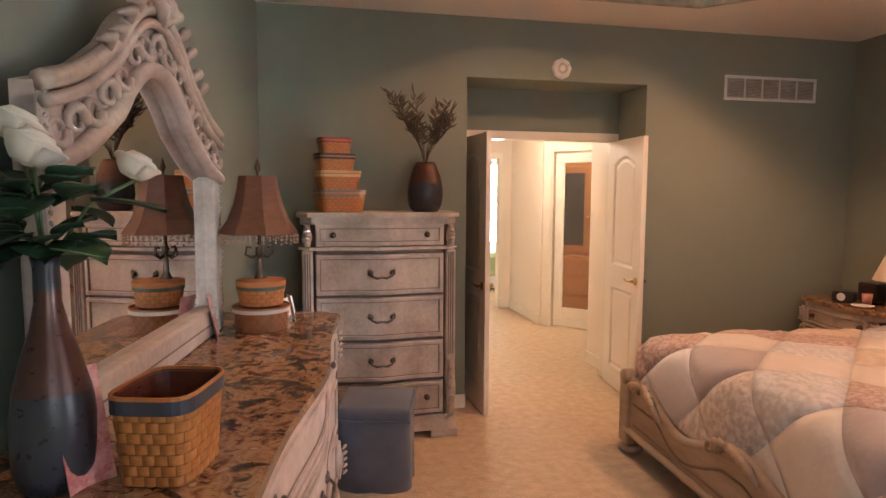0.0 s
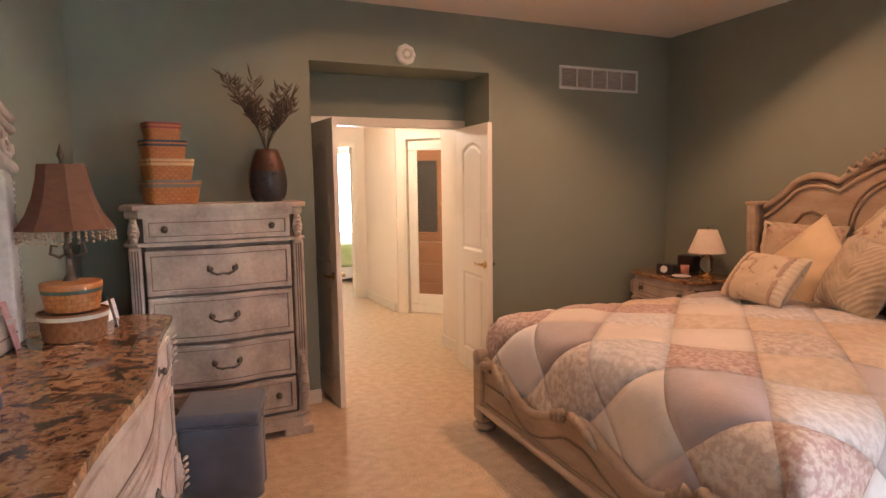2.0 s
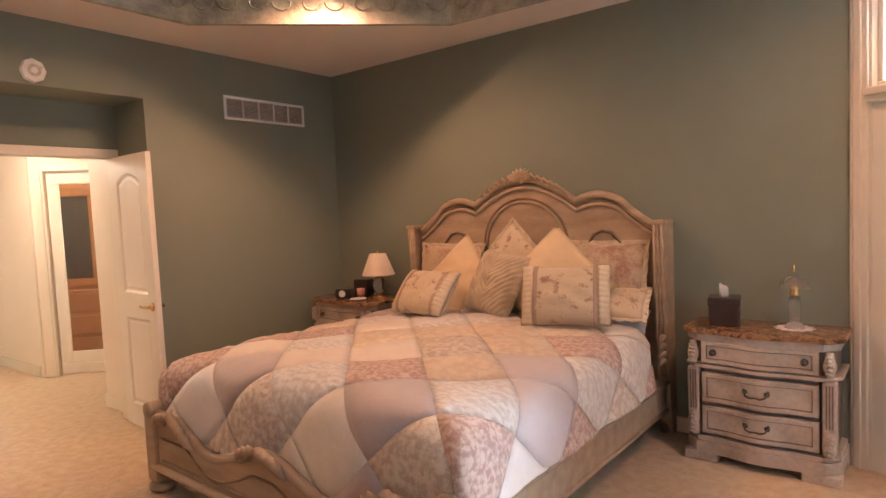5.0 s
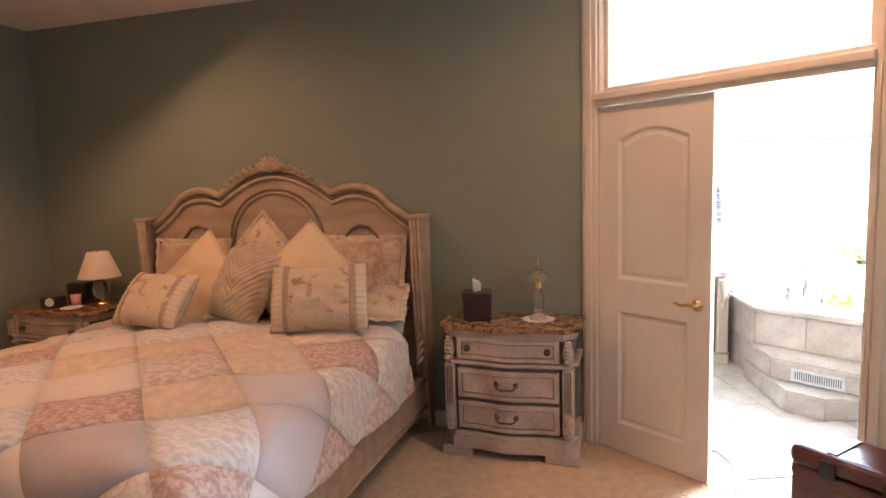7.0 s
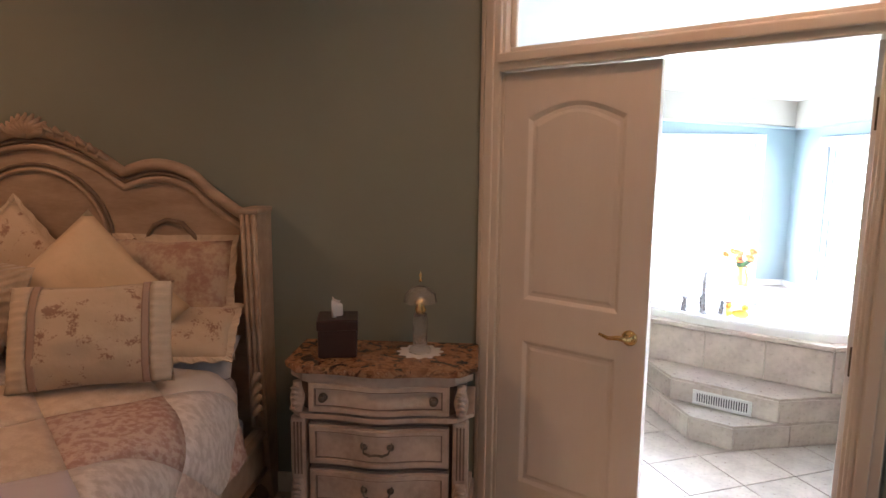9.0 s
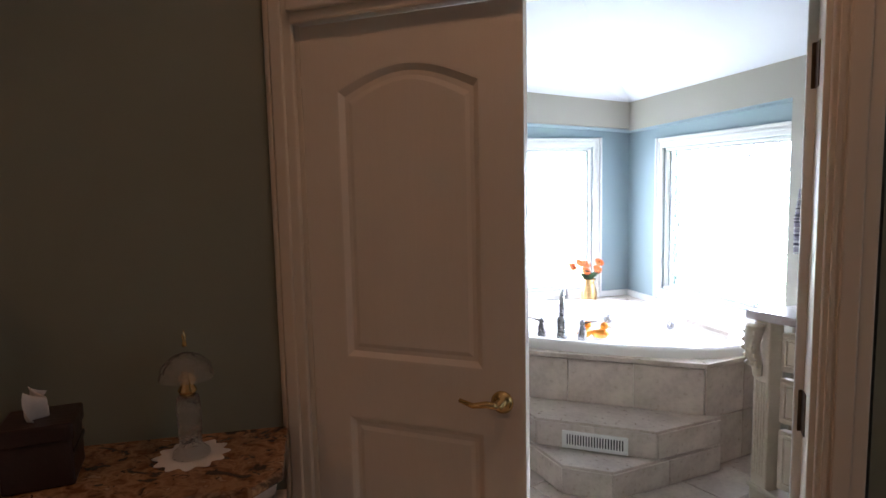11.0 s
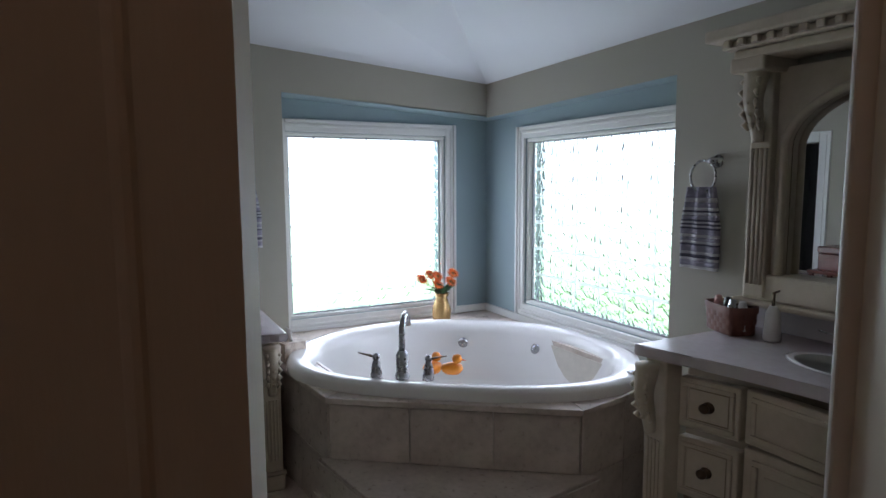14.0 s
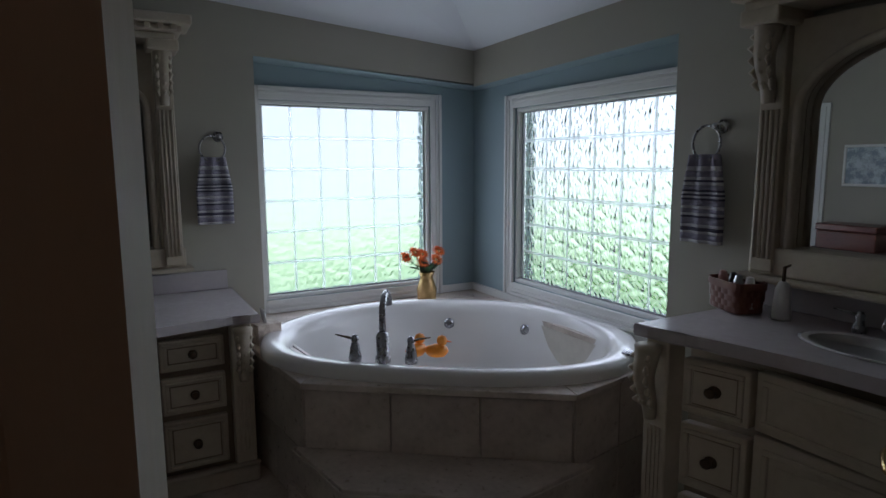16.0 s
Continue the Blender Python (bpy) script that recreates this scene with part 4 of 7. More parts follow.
def scroll_post(parent, x, y, z0, z1, material, r=0.028):
    """A carved corner bracket: a swelling post with leaf lumps."""
    n = 10
    prof = []
    for k in range(n + 1):
        t = k / n
        prof.append((r * (0.62 + 0.55 * math.sin(math.pi * (1 - t)) ** 2 * (1.25 - t)), z0 + (z1 - z0) * t))
    part("carved_post", lathe([(0, z0)] + prof + [(0, z1)], 10, cx=x, cy=y), material, parent, "", True)
    for k in range(5):
        t = 0.15 + 0.17 * k
        z = z0 + (z1 - z0) * t
        bm = tube([(x - 0.018, y - r * 0.9, z), (x, y - r * 1.35, z + 0.02 * (z1 - z0) * 3), (x + 0.018, y - r * 0.9, z)], [0.004, 0.009, 0.004], 6)
        part("carving", bm, material, parent, "", True)


def case(name, m, w, d, h, amp, rows, label, category, top=None, wood=None, dark=None, grooved=True):
    """rows: (z0, z1, kind) of drawers; kind 'knobs' or 'bail'."""
    wood, dark = wood or WASH, dark or WASHDARK
    c = thing(name, m, label, category)
    bm = prism(outline(w, d, amp, 0.012), 0.05, 0.12, 0.008)
    for sx in (-1, 1):
        box(min(sx * (w / 2 + 0.014), sx * (w / 2 - 0.17)), max(sx * (w / 2 + 0.014), sx * (w / 2 - 0.17)), -d - 0.012, -d + 0.09, 0.0, 0.055, 0.008, bm=bm)
        box(min(sx * (w / 2 + 0.014), sx * (w / 2 - 0.1)), max(sx * (w / 2 + 0.014), sx * (w / 2 - 0.1)), -0.1, 0.0, 0.0, 0.055, 0.008, bm=bm)
    part("plinth", bm, wood, c)
    part("plinth_moulding", prism(outline(w, d, amp, 0.004), 0.12, 0.15, 0.009), wood, c)
    part("body", prism(outline(w - 0.05, d - 0.02, amp, 0.0), 0.15, h - 0.06), dark, c)
    part("cornice", prism(outline(w, d, amp, 0.004), h - 0.075, h - 0.028, 0.012), wood, c)
    part("top", prism(outline(w, d, amp, 0.026), h - 0.03, h, 0.007), top or wood, c, "polished brown granite slab" if top else "")
    for z0, z1, kind in rows:
        x0, x1 = -w / 2 + 0.085, w / 2 - 0.085
        dr = part("drawer", front_slab(x0 + 0.004, x1 - 0.004, z0 + 0.004, z1 - 0.004, w, d, amp, 0.004, 0.03), wood, c)
        for a in ((x0 + 0.012, x1 - 0.012, z0 + 0.012, z0 + 0.03), (x0 + 0.012, x1 - 0.012, z1 - 0.03, z1 - 0.012), (x0 + 0.012, x0 + 0.03, z0 + 0.03, z1 - 0.03), (x1 - 0.03, x1 - 0.012, z0 + 0.03, z1 - 0.03)):
            part("drawer_moulding", front_slab(*a, w, d, amp, 0.015, 0.014, 14 if a[1] - a[0] > 0.1 else 1), wood, dr)
        for a in ((x0 + 0.031, x1 - 0.031, z0 + 0.031, z0 + 0.036), (x0 + 0.031, x1 - 0.031, z1 - 0.036, z1 - 0.031), (x0 + 0.031, x0 + 0.036, z0 + 0.036, z1 - 0.036), (x1 - 0.036, x1 - 0.031, z0 + 0.036, z1 - 0.036)):
            part("glazed_groove", front_slab(*a, w, d, amp, 0.0075, 0.006, 14 if a[1] - a[0] > 0.1 else 1), dark, dr)
        zc = (z0 + z1) / 2
        if kind == "bail":
            bail_pull(dr, 0.0, -d - serp(0, w, amp) - 0.006, zc + 0.01, 1.25)
        elif kind == "small":
            bail_pull(dr, 0.0, -d - serp(0, w, amp) - 0.006, zc + 0.01, 1.0)
        else:
            for sx in (-1, 1):
                xx = sx * w * 0.3
                knob(dr, xx, -d - serp(xx, w, amp) - 0.004, zc)
    waist = rows[-1][0] - 0.022
    part("waist_moulding", prism(outline(w, d, amp, 0.014), waist, waist + 0.02, 0.007), wood, c)
    for sx in (-1, 1):
        part("corner_post", box(min(sx * (w / 2 - 0.075), sx * (w / 2 - 0.008)), max(sx * (w / 2 - 0.075), sx * (w / 2 - 0.008)), -d - 0.004, -d + 0.06, 0.15, waist, 0.012), wood, c)
        bm = bmesh.new()
        for q in (-0.014, 0.0, 0.014):
            tube([(sx * (w / 2 - 0.041) + q, -d - 0.005, 0.16 + 0.36 * (waist - 0.15)), (sx * (w / 2 - 0.041) + q, -d - 0.005, waist - 0.02)], 0.004, 6, bm)
        part("reeding", bm, dark, c)
        scroll_post(c, sx * (w / 2 - 0.04), -d - 0.002, 0.155, 0.155 + 0.33 * (waist - 0.15), wood, 0.034)
        scroll_post(c, sx * (w / 2 - 0.04), -d + 0.01, waist + 0.022, h - 0.075, wood, 0.03)
    return c


def basket(name, m, w, d, h, label, band, lid=None, flare=1.12, weave=None, rows=7, liner=False, round_=False):
    """A woven basket: stepped bulging weave, a rim band and perhaps a lid."""
    b = thing(name, m, label, "basket")
    n = 44
    k = 2.0 if round_ else 5.0

    def plan(a, s):
        c, q = math.cos(a), math.sin(a)
        r = (abs(c) ** k + abs(q) ** k) ** (-1 / k)
        return r * c * w / 2 * s, r * q * d / 2 * s
    # dark stakes behind, splints passing over every other stake in front
    bm = bmesh.new()
    lo = [bm.verts.new((*plan(2 * math.pi * i / n, 1 / flare - 0.012), 0.002)) for i in range(n)]
    hi = [bm.verts.new((*plan(2 * math.pi * i / n, 0.988), 0.002 + h)) for i in range(n)]
    for i in range(n):
        bm.faces.new((lo[i], lo[(i + 1) % n], hi[(i + 1) % n], hi[i]))
    bm.faces.new(lo)
    if not liner:
        bm.faces.new(hi)
    part("basket_wall", bm, WICKERDARK if weave is None else weave, b)
    bm = bmesh.new()
    count = max(10, round((w + d) * 2 * (0.80 if round_ else 1.0) / 0.040))
    for row in range(rows):
        for i in range(count):
            edge = []
            for u in (-1.0, -0.6, 0.0, 0.6, 1.0):
                a = 2 * math.pi * (i + 0.5 * (row % 2) + 0.46 * u) / count
                raise_ = 0.0028 * math.cos(0.5 * math.pi * u)
                for v in (0.06, 0.94):
                    t = (row + v) / rows
                    s = 1 / flare + (1 - 1 / flare) * t
                    x, y = plan(a, s)
                    r = math.hypot(x, y)
                    edge.append(bm.verts.new((x * (1 + raise_ / r), y * (1 + raise_ / r), 0.002 + h * t)))
            for q in range(4):
                bm.faces.new((edge[2 * q], edge[2 * q + 2], edge[2 * q + 3], edge[2 * q + 1]))
    part("weave", bm, weave or WICKER, b, "", True)

    def hoop(z0, z1, out, material, nm, lab="", solid=False):
        bm2 = bmesh.new()
        rings = []
        for s, z in ((out - 0.05, z0), (out, z0), (out, z1), (out - 0.05, z1)):
            rings.append([bm2.verts.new((*plan(2 * math.pi * i / n, s), z)) for i in range(n)])
        for q in range(4 if not solid else 3):
            for i in range(n):
                bm2.faces.new((rings[q][i], rings[q][(i + 1) % n], rings[(q + 1) % 4][(i + 1) % n], rings[(q + 1) % 4][i]))
        if solid:
            bm2.faces.new(rings[3]), bm2.faces.new(rings[0])
        part(nm, bm2, material, b, lab)
    hoop(h * 0.84, h * 1.0, 1.035, band, "rim_band")
    hoop(h * 1.0, h + 0.008, 1.04, weave or WICKER, "rim")
    if lid:
        hoop(h + 0.009, h + 0.022, 1.05, lid, "lid", "", True)
    if liner:
        bm3 = bmesh.new()
        r0 = [bm3.verts.new((*plan(2 * math.pi * i / n, 0.97), h * 0.98)) for i in range(n)]
        r1 = [bm3.verts.new((*plan(2 * math.pi * i / n, 0.80), h * 0.35)) for i in range(n)]
        for i in range(n):
            bm3.faces.new((r0[i], r0[(i + 1) % n], r1[(i + 1) % n], r1[i]))
        bm3.faces.new(r1)
        part("liner", bm3, CHERRY, b, "glossy dark inner liner")
    return b


def pillow(name, m, w, h, t, material, label, ruffle=0.0, bands=False, wrinkle=0.014, edge=None, seed=0):
    """A stuffed pillow lying in the x-z plane, standing on z = 0, its belly towards -y."""
    p = thing(name, m, label, "pillow")

    def f(u, v, s):
        a, c = 2 * u - 1, 2 * v - 1
        k = max(0.0, (1 - abs(a) ** 2.6) * (1 - abs(c) ** 2.6)) ** 0.55
        pin = 1 - 0.07 * (1 - abs(a * c)) * (abs(a) ** 4 + abs(c) ** 4)
        wr = wrinkle * (noise.noise(Vector((a * 3.1 + seed, c * 3.1, s * 4.0))) + 0.5 * noise.noise(Vector((a * 8 + seed, c * 8, s))))
        return (a * w / 2 * pin, (1 if s else -1) * (t / 2 * k + wr * k), h / 2 + c * h / 2 * pin)
    part("cushion", slab(f, 18, 18), material, p, "", True)
    if ruffle:
        bm = bmesh.new()
        n = 120
        per = []
        for k in range(n):
            q = 4 * k / n
            side, x = int(q), q % 1
            a, c = ((-1 + 2 * x, -1), (1, -1 + 2 * x), (1 - 2 * x, 1), (-1, 1 - 2 * x))[side]
            pin = 1 - 0.07 * (1 - abs(a * c)) * (abs(a) ** 4 + abs(c) ** 4)
            per.append((a * w / 2 * pin, c * h / 2 * pin, a, c))
        inner, out = [], []
        for k, (x, z, a, c) in enumerate(per):
            wob = 0.007 * math.sin(k * 1.3)
            d_ = Vector((a, c)).normalized()
            e = d_ * ruffle
            inner.append(bm.verts.new((x * 0.985, 0, h / 2 + z * 0.985)))
            out.append(bm.verts.new((x + e.x, wob, h / 2 + z + e.y)))
        for k in range(n):
            bm.faces.new((inner[k], inner[(k + 1) % n], out[(k + 1) % n], out[k]))
        r_ = part("ruffle", bm, edge or PILRUFFLE, p)
        sm = r_.modifiers.new("thick", "SOLIDIFY")
        sm.thickness = 0.006
    if bands:
        for sx in (-1, 1):
            for cx, hw, mt, nm, lift in ((0.66, 0.045, PILBAND, "band", 0.004), (0.84, 0.12, PILRUFFLE, "pleated_end", 0.005)):
                def g(u, v, s, cx=cx, hw=hw, lift=lift, nm=nm):
                    a, c = sx * (cx + (u - 0.5) * 2 * hw), 2 * v - 1
                    a2 = max(-0.985, min(0.985, a))
                    k = max(0.0, (1 - abs(a2) ** 2.6) * (1 - abs(c * 0.985) ** 2.6)) ** 0.55
                    pl = 0.004 * math.sin(v * 70) if nm == "pleated_end" else 0.0
                    return (a * w / 2, -(t / 2 * k + lift + pl) + 0.012 * s, h / 2 + c * 0.975 * h / 2)
                part(nm, slab(g, 4, 40), mt, p, "", True)
    return p


# ---- bedroom: tall chest and what stands on it ----
case("chest_of_drawers", pose(2.48, 4.205, 0), 0.98, 0.47, 1.47, 0.035,
     [(0.165, 0.385, "none_"), (0.40, 0.655, "bail"), (0.67, 0.945, "bail"), (0.955, 1.215, "bail"), (1.26, 1.405, "knobs")],
     "tall whitewashed chest of drawers with dark glazed grooves", "chest")
z = 1.471
for w_, h_, band, lid, dx in ((0.30, 0.115, GREYBAND, GREYBAND, 0.0), (0.265, 0.10, TAN, TAN, -0.012), (0.235, 0.085, NAVY, NAVY, -0.028), (0.195, 0.078, RED, RED, -0.03)):
    basket("lidded_basket", pose(2.235 + dx, 3.93, z, 0, 0, 14), w_, w_ * 0.8, h_, "lidded woven splint basket in a stack on the chest", band, lid, rows=6)
    z += h_ + 0.0225
vs = thing("twig_vase", pose(2.80, 3.95, 1.471), "dark bronze ceramic vase holding dried twigs", "vase")
part("lower_body", lathe([(0, 0), (0.085, 0), (0.108, 0.04), (0.118, 0.10), (0.117, 0.15), (0.110, 0.19)], 28, close=False), VASEDARK, vs, "charcoal glazed belly", True)
part("neck", lathe([(0.110, 0.19), (0.098, 0.24), (0.08, 0.29), (0.066, 0.325), (0.060, 0.325), (0.055, 0.30), (0, 0.29)], 28, close=False), VASEBRONZE, vs, "bronze glazed shoulder", True)
rng = random.Random(4)
for k in range(12):
    a, lean = rng.uniform(-0.9, 0.9) + (math.pi if k % 2 else 0.0), rng.uniform(0.07, 0.27)
    hgt = rng.uniform(0.30, 0.50)
    side = Vector((math.cos(a), 0.45 * math.sin(a), 0))
    pts = [Vector((0, 0, 0.30)) + side * (lean * (t ** 1.5)) + Vector((0, 0, hgt * t)) for t in (0, 0.25, 0.5, 0.75, 1.0)]
    tw = part("twig", tube(pts, [0.0035, 0.003, 0.0025, 0.002, 0.001], 5), TWIG, vs, "", True)
    bm = bmesh.new()
    for q in range(26):
        t = 0.45 + 0.55 * q / 26
        base = pts[0].lerp(pts[-1], t) + side * lean * (t ** 1.5 - t)
        ang = rng.uniform(0, 6.28)
        o = Vector((math.cos(ang), math.sin(ang), rng.uniform(0.2, 1.1))) * rng.uniform(0.035, 0.075)
        tube([base, base + o * 0.6, base + o + Vector((0, 0, 0.008))], [0.0022, 0.0062, 0.0012], 4, bm)
    part("sprig", bm, TWIG, tw)

# ---- bedroom: dresser and mirror along the west wall ----
DRM = Matrix.Translation((*west(2.18, 0.012), 0)) @ pose(0, 0, 0, 0, 0, 82.5)
dr_ = case("dresser", DRM, 1.98, 0.60, 1.0, 0.045, [(0.165, 0.42, "bail"), (0.435, 0.70, "bail"), (0.755, 0.93, "knobs")],
           "long whitewashed dresser with a brown granite top", "dresser", GRANITE)


def at_dresser(s, d, z=1.0, rz=0.0):
    return Matrix.Translation((*west(s, d), z)) @ pose(0, 0, 0, 0, 0, 82.5 + rz)


mi = thing("dresser_mirror", at_dresser(2.18, 0.115, 1.001), "arched mirror in a carved whitewashed frame on the dresser", "mirror")


def mtop(x):
    a = abs(x) / 0.66
    if a < 0.42:
        return 1.00 + 0.16 * math.cos(a / 0.42 * math.pi / 2) ** 0.8
    return 1.00 - 0.05 * math.sin((a - 0.42) / 0.58 * math.pi) - 0.17 * ((a - 0.42) / 0.58) ** 1.6


HW, N = 0.66, 40
xs = [-HW + 2 * HW * k / N for k in range(N + 1)]
gl = [(-HW + 0.07, 0.10), (HW - 0.07, 0.10)] + [(x, mtop(x) - 0.19) for x in reversed(xs) if abs(x) <= HW - 0.07]
part("mirror_glass", moved(prism(gl, -0.008, 0.0), UPRIGHT), MIRROR, mi, "clear silvered mirror glass")
for sx in (-1, 1):
    bm = box(min(sx * HW, sx * (HW - 0.085)), max(sx * HW, sx * (HW - 0.085)), -0.045, 0.02, 0.0, mtop(HW) - 0.02, 0.010)
    part("frame_stile", bm, WASH, mi)
    bm = bmesh.new()
    for k in range(34):
        bmesh.ops.create_icosphere(bm, subdivisions=1, radius=0.0075, matrix=Matrix.Translation((sx * (HW - 0.012), -0.046, 0.03 + k * 0.0235)))
    part("beading", bm, WASH, mi)
part("frame_rail", box(-HW + 0.085, HW - 0.085, -0.045, 0.02, 0.0, 0.115, 0.012), WASH, mi)
part("rail_groove", box(-HW + 0.09, HW - 0.09, -0.0465, -0.044, 0.05, 0.056), WASHDARK, mi)
arch = [(x, mtop(x)) for x in xs]
low = [(x, mtop(x) - 0.20) for x in xs]
part("frame_arch", moved(prism(arch + low[::-1], -0.02, 0.03), UPRIGHT), WASH, mi)
for off, r_, lift in ((0.0, 0.024, 0.045), (-0.045, 0.016, 0.052), (-0.185, 0.026, 0.042)):
    part("arch_moulding", tube([(x, -lift, z + off) for x, z in arch], r_, 8), WASH, mi, "", True)
for k in range(15):
    bm = bmesh.new()
    x = -HW * 0.92 + HW * 1.84 * k / 14
    zc = mtop(x) - 0.115
    s = 1 if k % 2 else -1
    pts = [(x + 0.042 * math.cos(q * 0.7) * (1 - q * 0.07), -0.045 - 0.006 * math.sin(q), zc + s * 0.042 * math.sin(q * 0.7) * (1 - q * 0.07)) for q in range(10)]
    tube(pts, [0.016 - 0.0011 * q for q in range(10)], 6, bm)
    part("arch_scroll", bm, WASH, mi, "", True)
bm = bmesh.new()
for k in range(7):
    a = -0.9 + 0.3 * k
    tube([(0, -0.06, 1.12), (0.10 * math.sin(a) * 0.6, -0.085, 1.12 + 0.10 * math.cos(a) * 0.6), (0.15 * math.sin(a), -0.06, 1.12 + 0.15 * math.cos(a))], [0.016, 0.024, 0.006], 8, bm)
for sx in (-1, 1):
    for k in range(5):
        x = sx * (0.10 + 0.065 * k)
        tube([(x, -0.05, mtop(x) + 0.0), (x + sx * 0.02, -0.075, mtop(x) + 0.035), (x + sx * 0.055, -0.05, mtop(x) + 0.02)], [0.012, 0.02, 0.004], 7, bm)
part("crest", bm, WASH, mi, "carved leaf crest", True)

# bronze lamp
lp = thing("table_lamp", at_dresser(1.50, 0.315) @ Matrix.Scale(1.08, 4), "bronze candlestick lamp with a brown beaded shade", "lamp")
part("base", lathe([(0, 0), (0.065, 0), (0.065, 0.012), (0.05, 0.024), (0.022, 0.04), (0.014, 0.06), (0.02, 0.08), (0.028, 0.10), (0.014, 0.13), (0.010, 0.16), (0.024, 0.185), (0.026, 0.20), (0.012, 0.225), (0.009, 0.30), (0.016, 0.32), (0.008, 0.34), (0.007, 0.47), (0, 0.47)], 16), BRONZE, lp, "dark turned bronze stem", True)
bm = bmesh.new()
for k in range(4):
    a = math.pi / 2 * k + 0.4
    c, s = math.cos(a), math.sin(a)
    tube([(0, 0, 0.30), (0.03 * c, 0.03 * s, 0.285), (0.055 * c, 0.055 * s, 0.30), (0.05 * c, 0.05 * s, 0.33), (0.03 * c, 0.03 * s, 0.325)], [0.005, 0.006, 0.006, 0.005, 0.003], 6, bm)
part("arms", bm, BRONZE, lp, "", True)
sh = lathe([(0.075, 0.615), (0.083, 0.56), (0.098, 0.50), (0.122, 0.44), (0.158, 0.385), (0.154, 0.385), (0.118, 0.44), (0.095, 0.50), (0.080, 0.56), (0.072, 0.615)], 8, close=False)
part("shade", moved(sh, Matrix.Rotation(radians(22), 4, "Z")), SHADEBROWN, lp, "brown silk panelled shade")
bm = bmesh.new()
for k in range(40):
    a = 2 * math.pi * k / 40
    rr = 0.152
    for q, zz in ((0, 0.375), (1, 0.363), (2, 0.352 - 0.006 * (k % 2))):
        bmesh.ops.create_icosphere(bm, subdivisions=1, radius=0.0055, matrix=Matrix.Translation((rr * math.cos(a), rr * math.sin(a), zz)))
part("bead_fringe", bm, BEAD, lp, "amber bead fringe")
part("finial", lathe([(0, 0.60), (0.006, 0.61), (0.006, 0.63), (0.013, 0.645), (0.008, 0.665), (0, 0.69)], 10), BRONZE, lp, "", True)
basket("round_basket", at_dresser(1.55, 0.33), 0.235, 0.235, 0.10, "round woven basket with a pale fabric band on the dresser", FABRICBAND, None, rows=5, round_=True, weave=WICKERDARK)
basket("round_basket", at_dresser(1.55, 0.33, 1.11), 0.20, 0.20, 0.085, "round lidded basket with a dark green band", GREEN, WICKER, rows=5, round_=True)


def card(name, m, w, h, material, label, curl=0.0):
    c = thing(name, m, label, "card")
    part("sheet", slab(lambda u, v, s: ((u - 0.5) * w, h * 0.2 * v + curl * math.sin(math.pi * u) + 0.002 * s, h * v), 8, 4), material, c)
    return c


card("greeting_card", at_dresser(1.70, 0.19, 1.001, 12), 0.11, 0.175, PINK, "folded pink rose greeting card leaning by the mirror", 0.01)
card("greeting_card", at_dresser(1.37, 0.44, 1.001, 20), 0.085, 0.115, CREAMCARD, "small pale greeting card standing on the dresser")
card("gift_tag", at_dresser(1.26, 0.40, 1.001, -15), 0.13, 0.085, PAPER, "pale paper card lying back on the dresser")
basket("letter_basket", at_dresser(2.91, 0.43, 1.0, -6), 0.22, 0.17, 0.185, "open woven letter basket with a navy band", NAVY, None, flare=1.16, rows=8, liner=True)
lf = thing("rose_leaflet", at_dresser(2.99, 0.305, 1.001, -30), "glossy folded leaflet printed with pink roses", "leaflet")
part("cover", slab(lambda u, v, s: ((u - 0.5) * 0.10, 0.05 * v + 0.012 * math.sin(u * 3.1) + 0.003 * s, 0.235 * v), 8, 6), mat("rose_print_paper", (0.72, 0.36, 0.31), (0.50, 0.14, 0.12), 0.3, 18, soft=0.15), lf)

# roses in a tall bottle vase
rv = thing("rose_vase", Matrix.Translation((1.55, 1.28, 1.0)) @ pose(0, 0, 0, 0, 0, 82.5) @ Matrix.Scale(0.89, 4), "tall dark bottle vase holding cream roses", "vase")
part("lower_body", lathe([(0, 0), (0.075, 0), (0.088, 0.05), (0.088, 0.16), (0.080, 0.22)], 26, close=False), VASEDARK, rv, "charcoal glazed base", True)
part("shoulder", lathe([(0.080, 0.22), (0.062, 0.29), (0.040, 0.36), (0.028, 0.42), (0.028, 0.45)], 26, close=False), VASEBRONZE, rv, "bronze glazed shoulder", True)
part("neck", lathe([(0.028, 0.45), (0.027, 0.50), (0.032, 0.53), (0.028, 0.53), (0.023, 0.50), (0.0, 0.49)], 26, close=False), VASEDARK, rv, "", True)


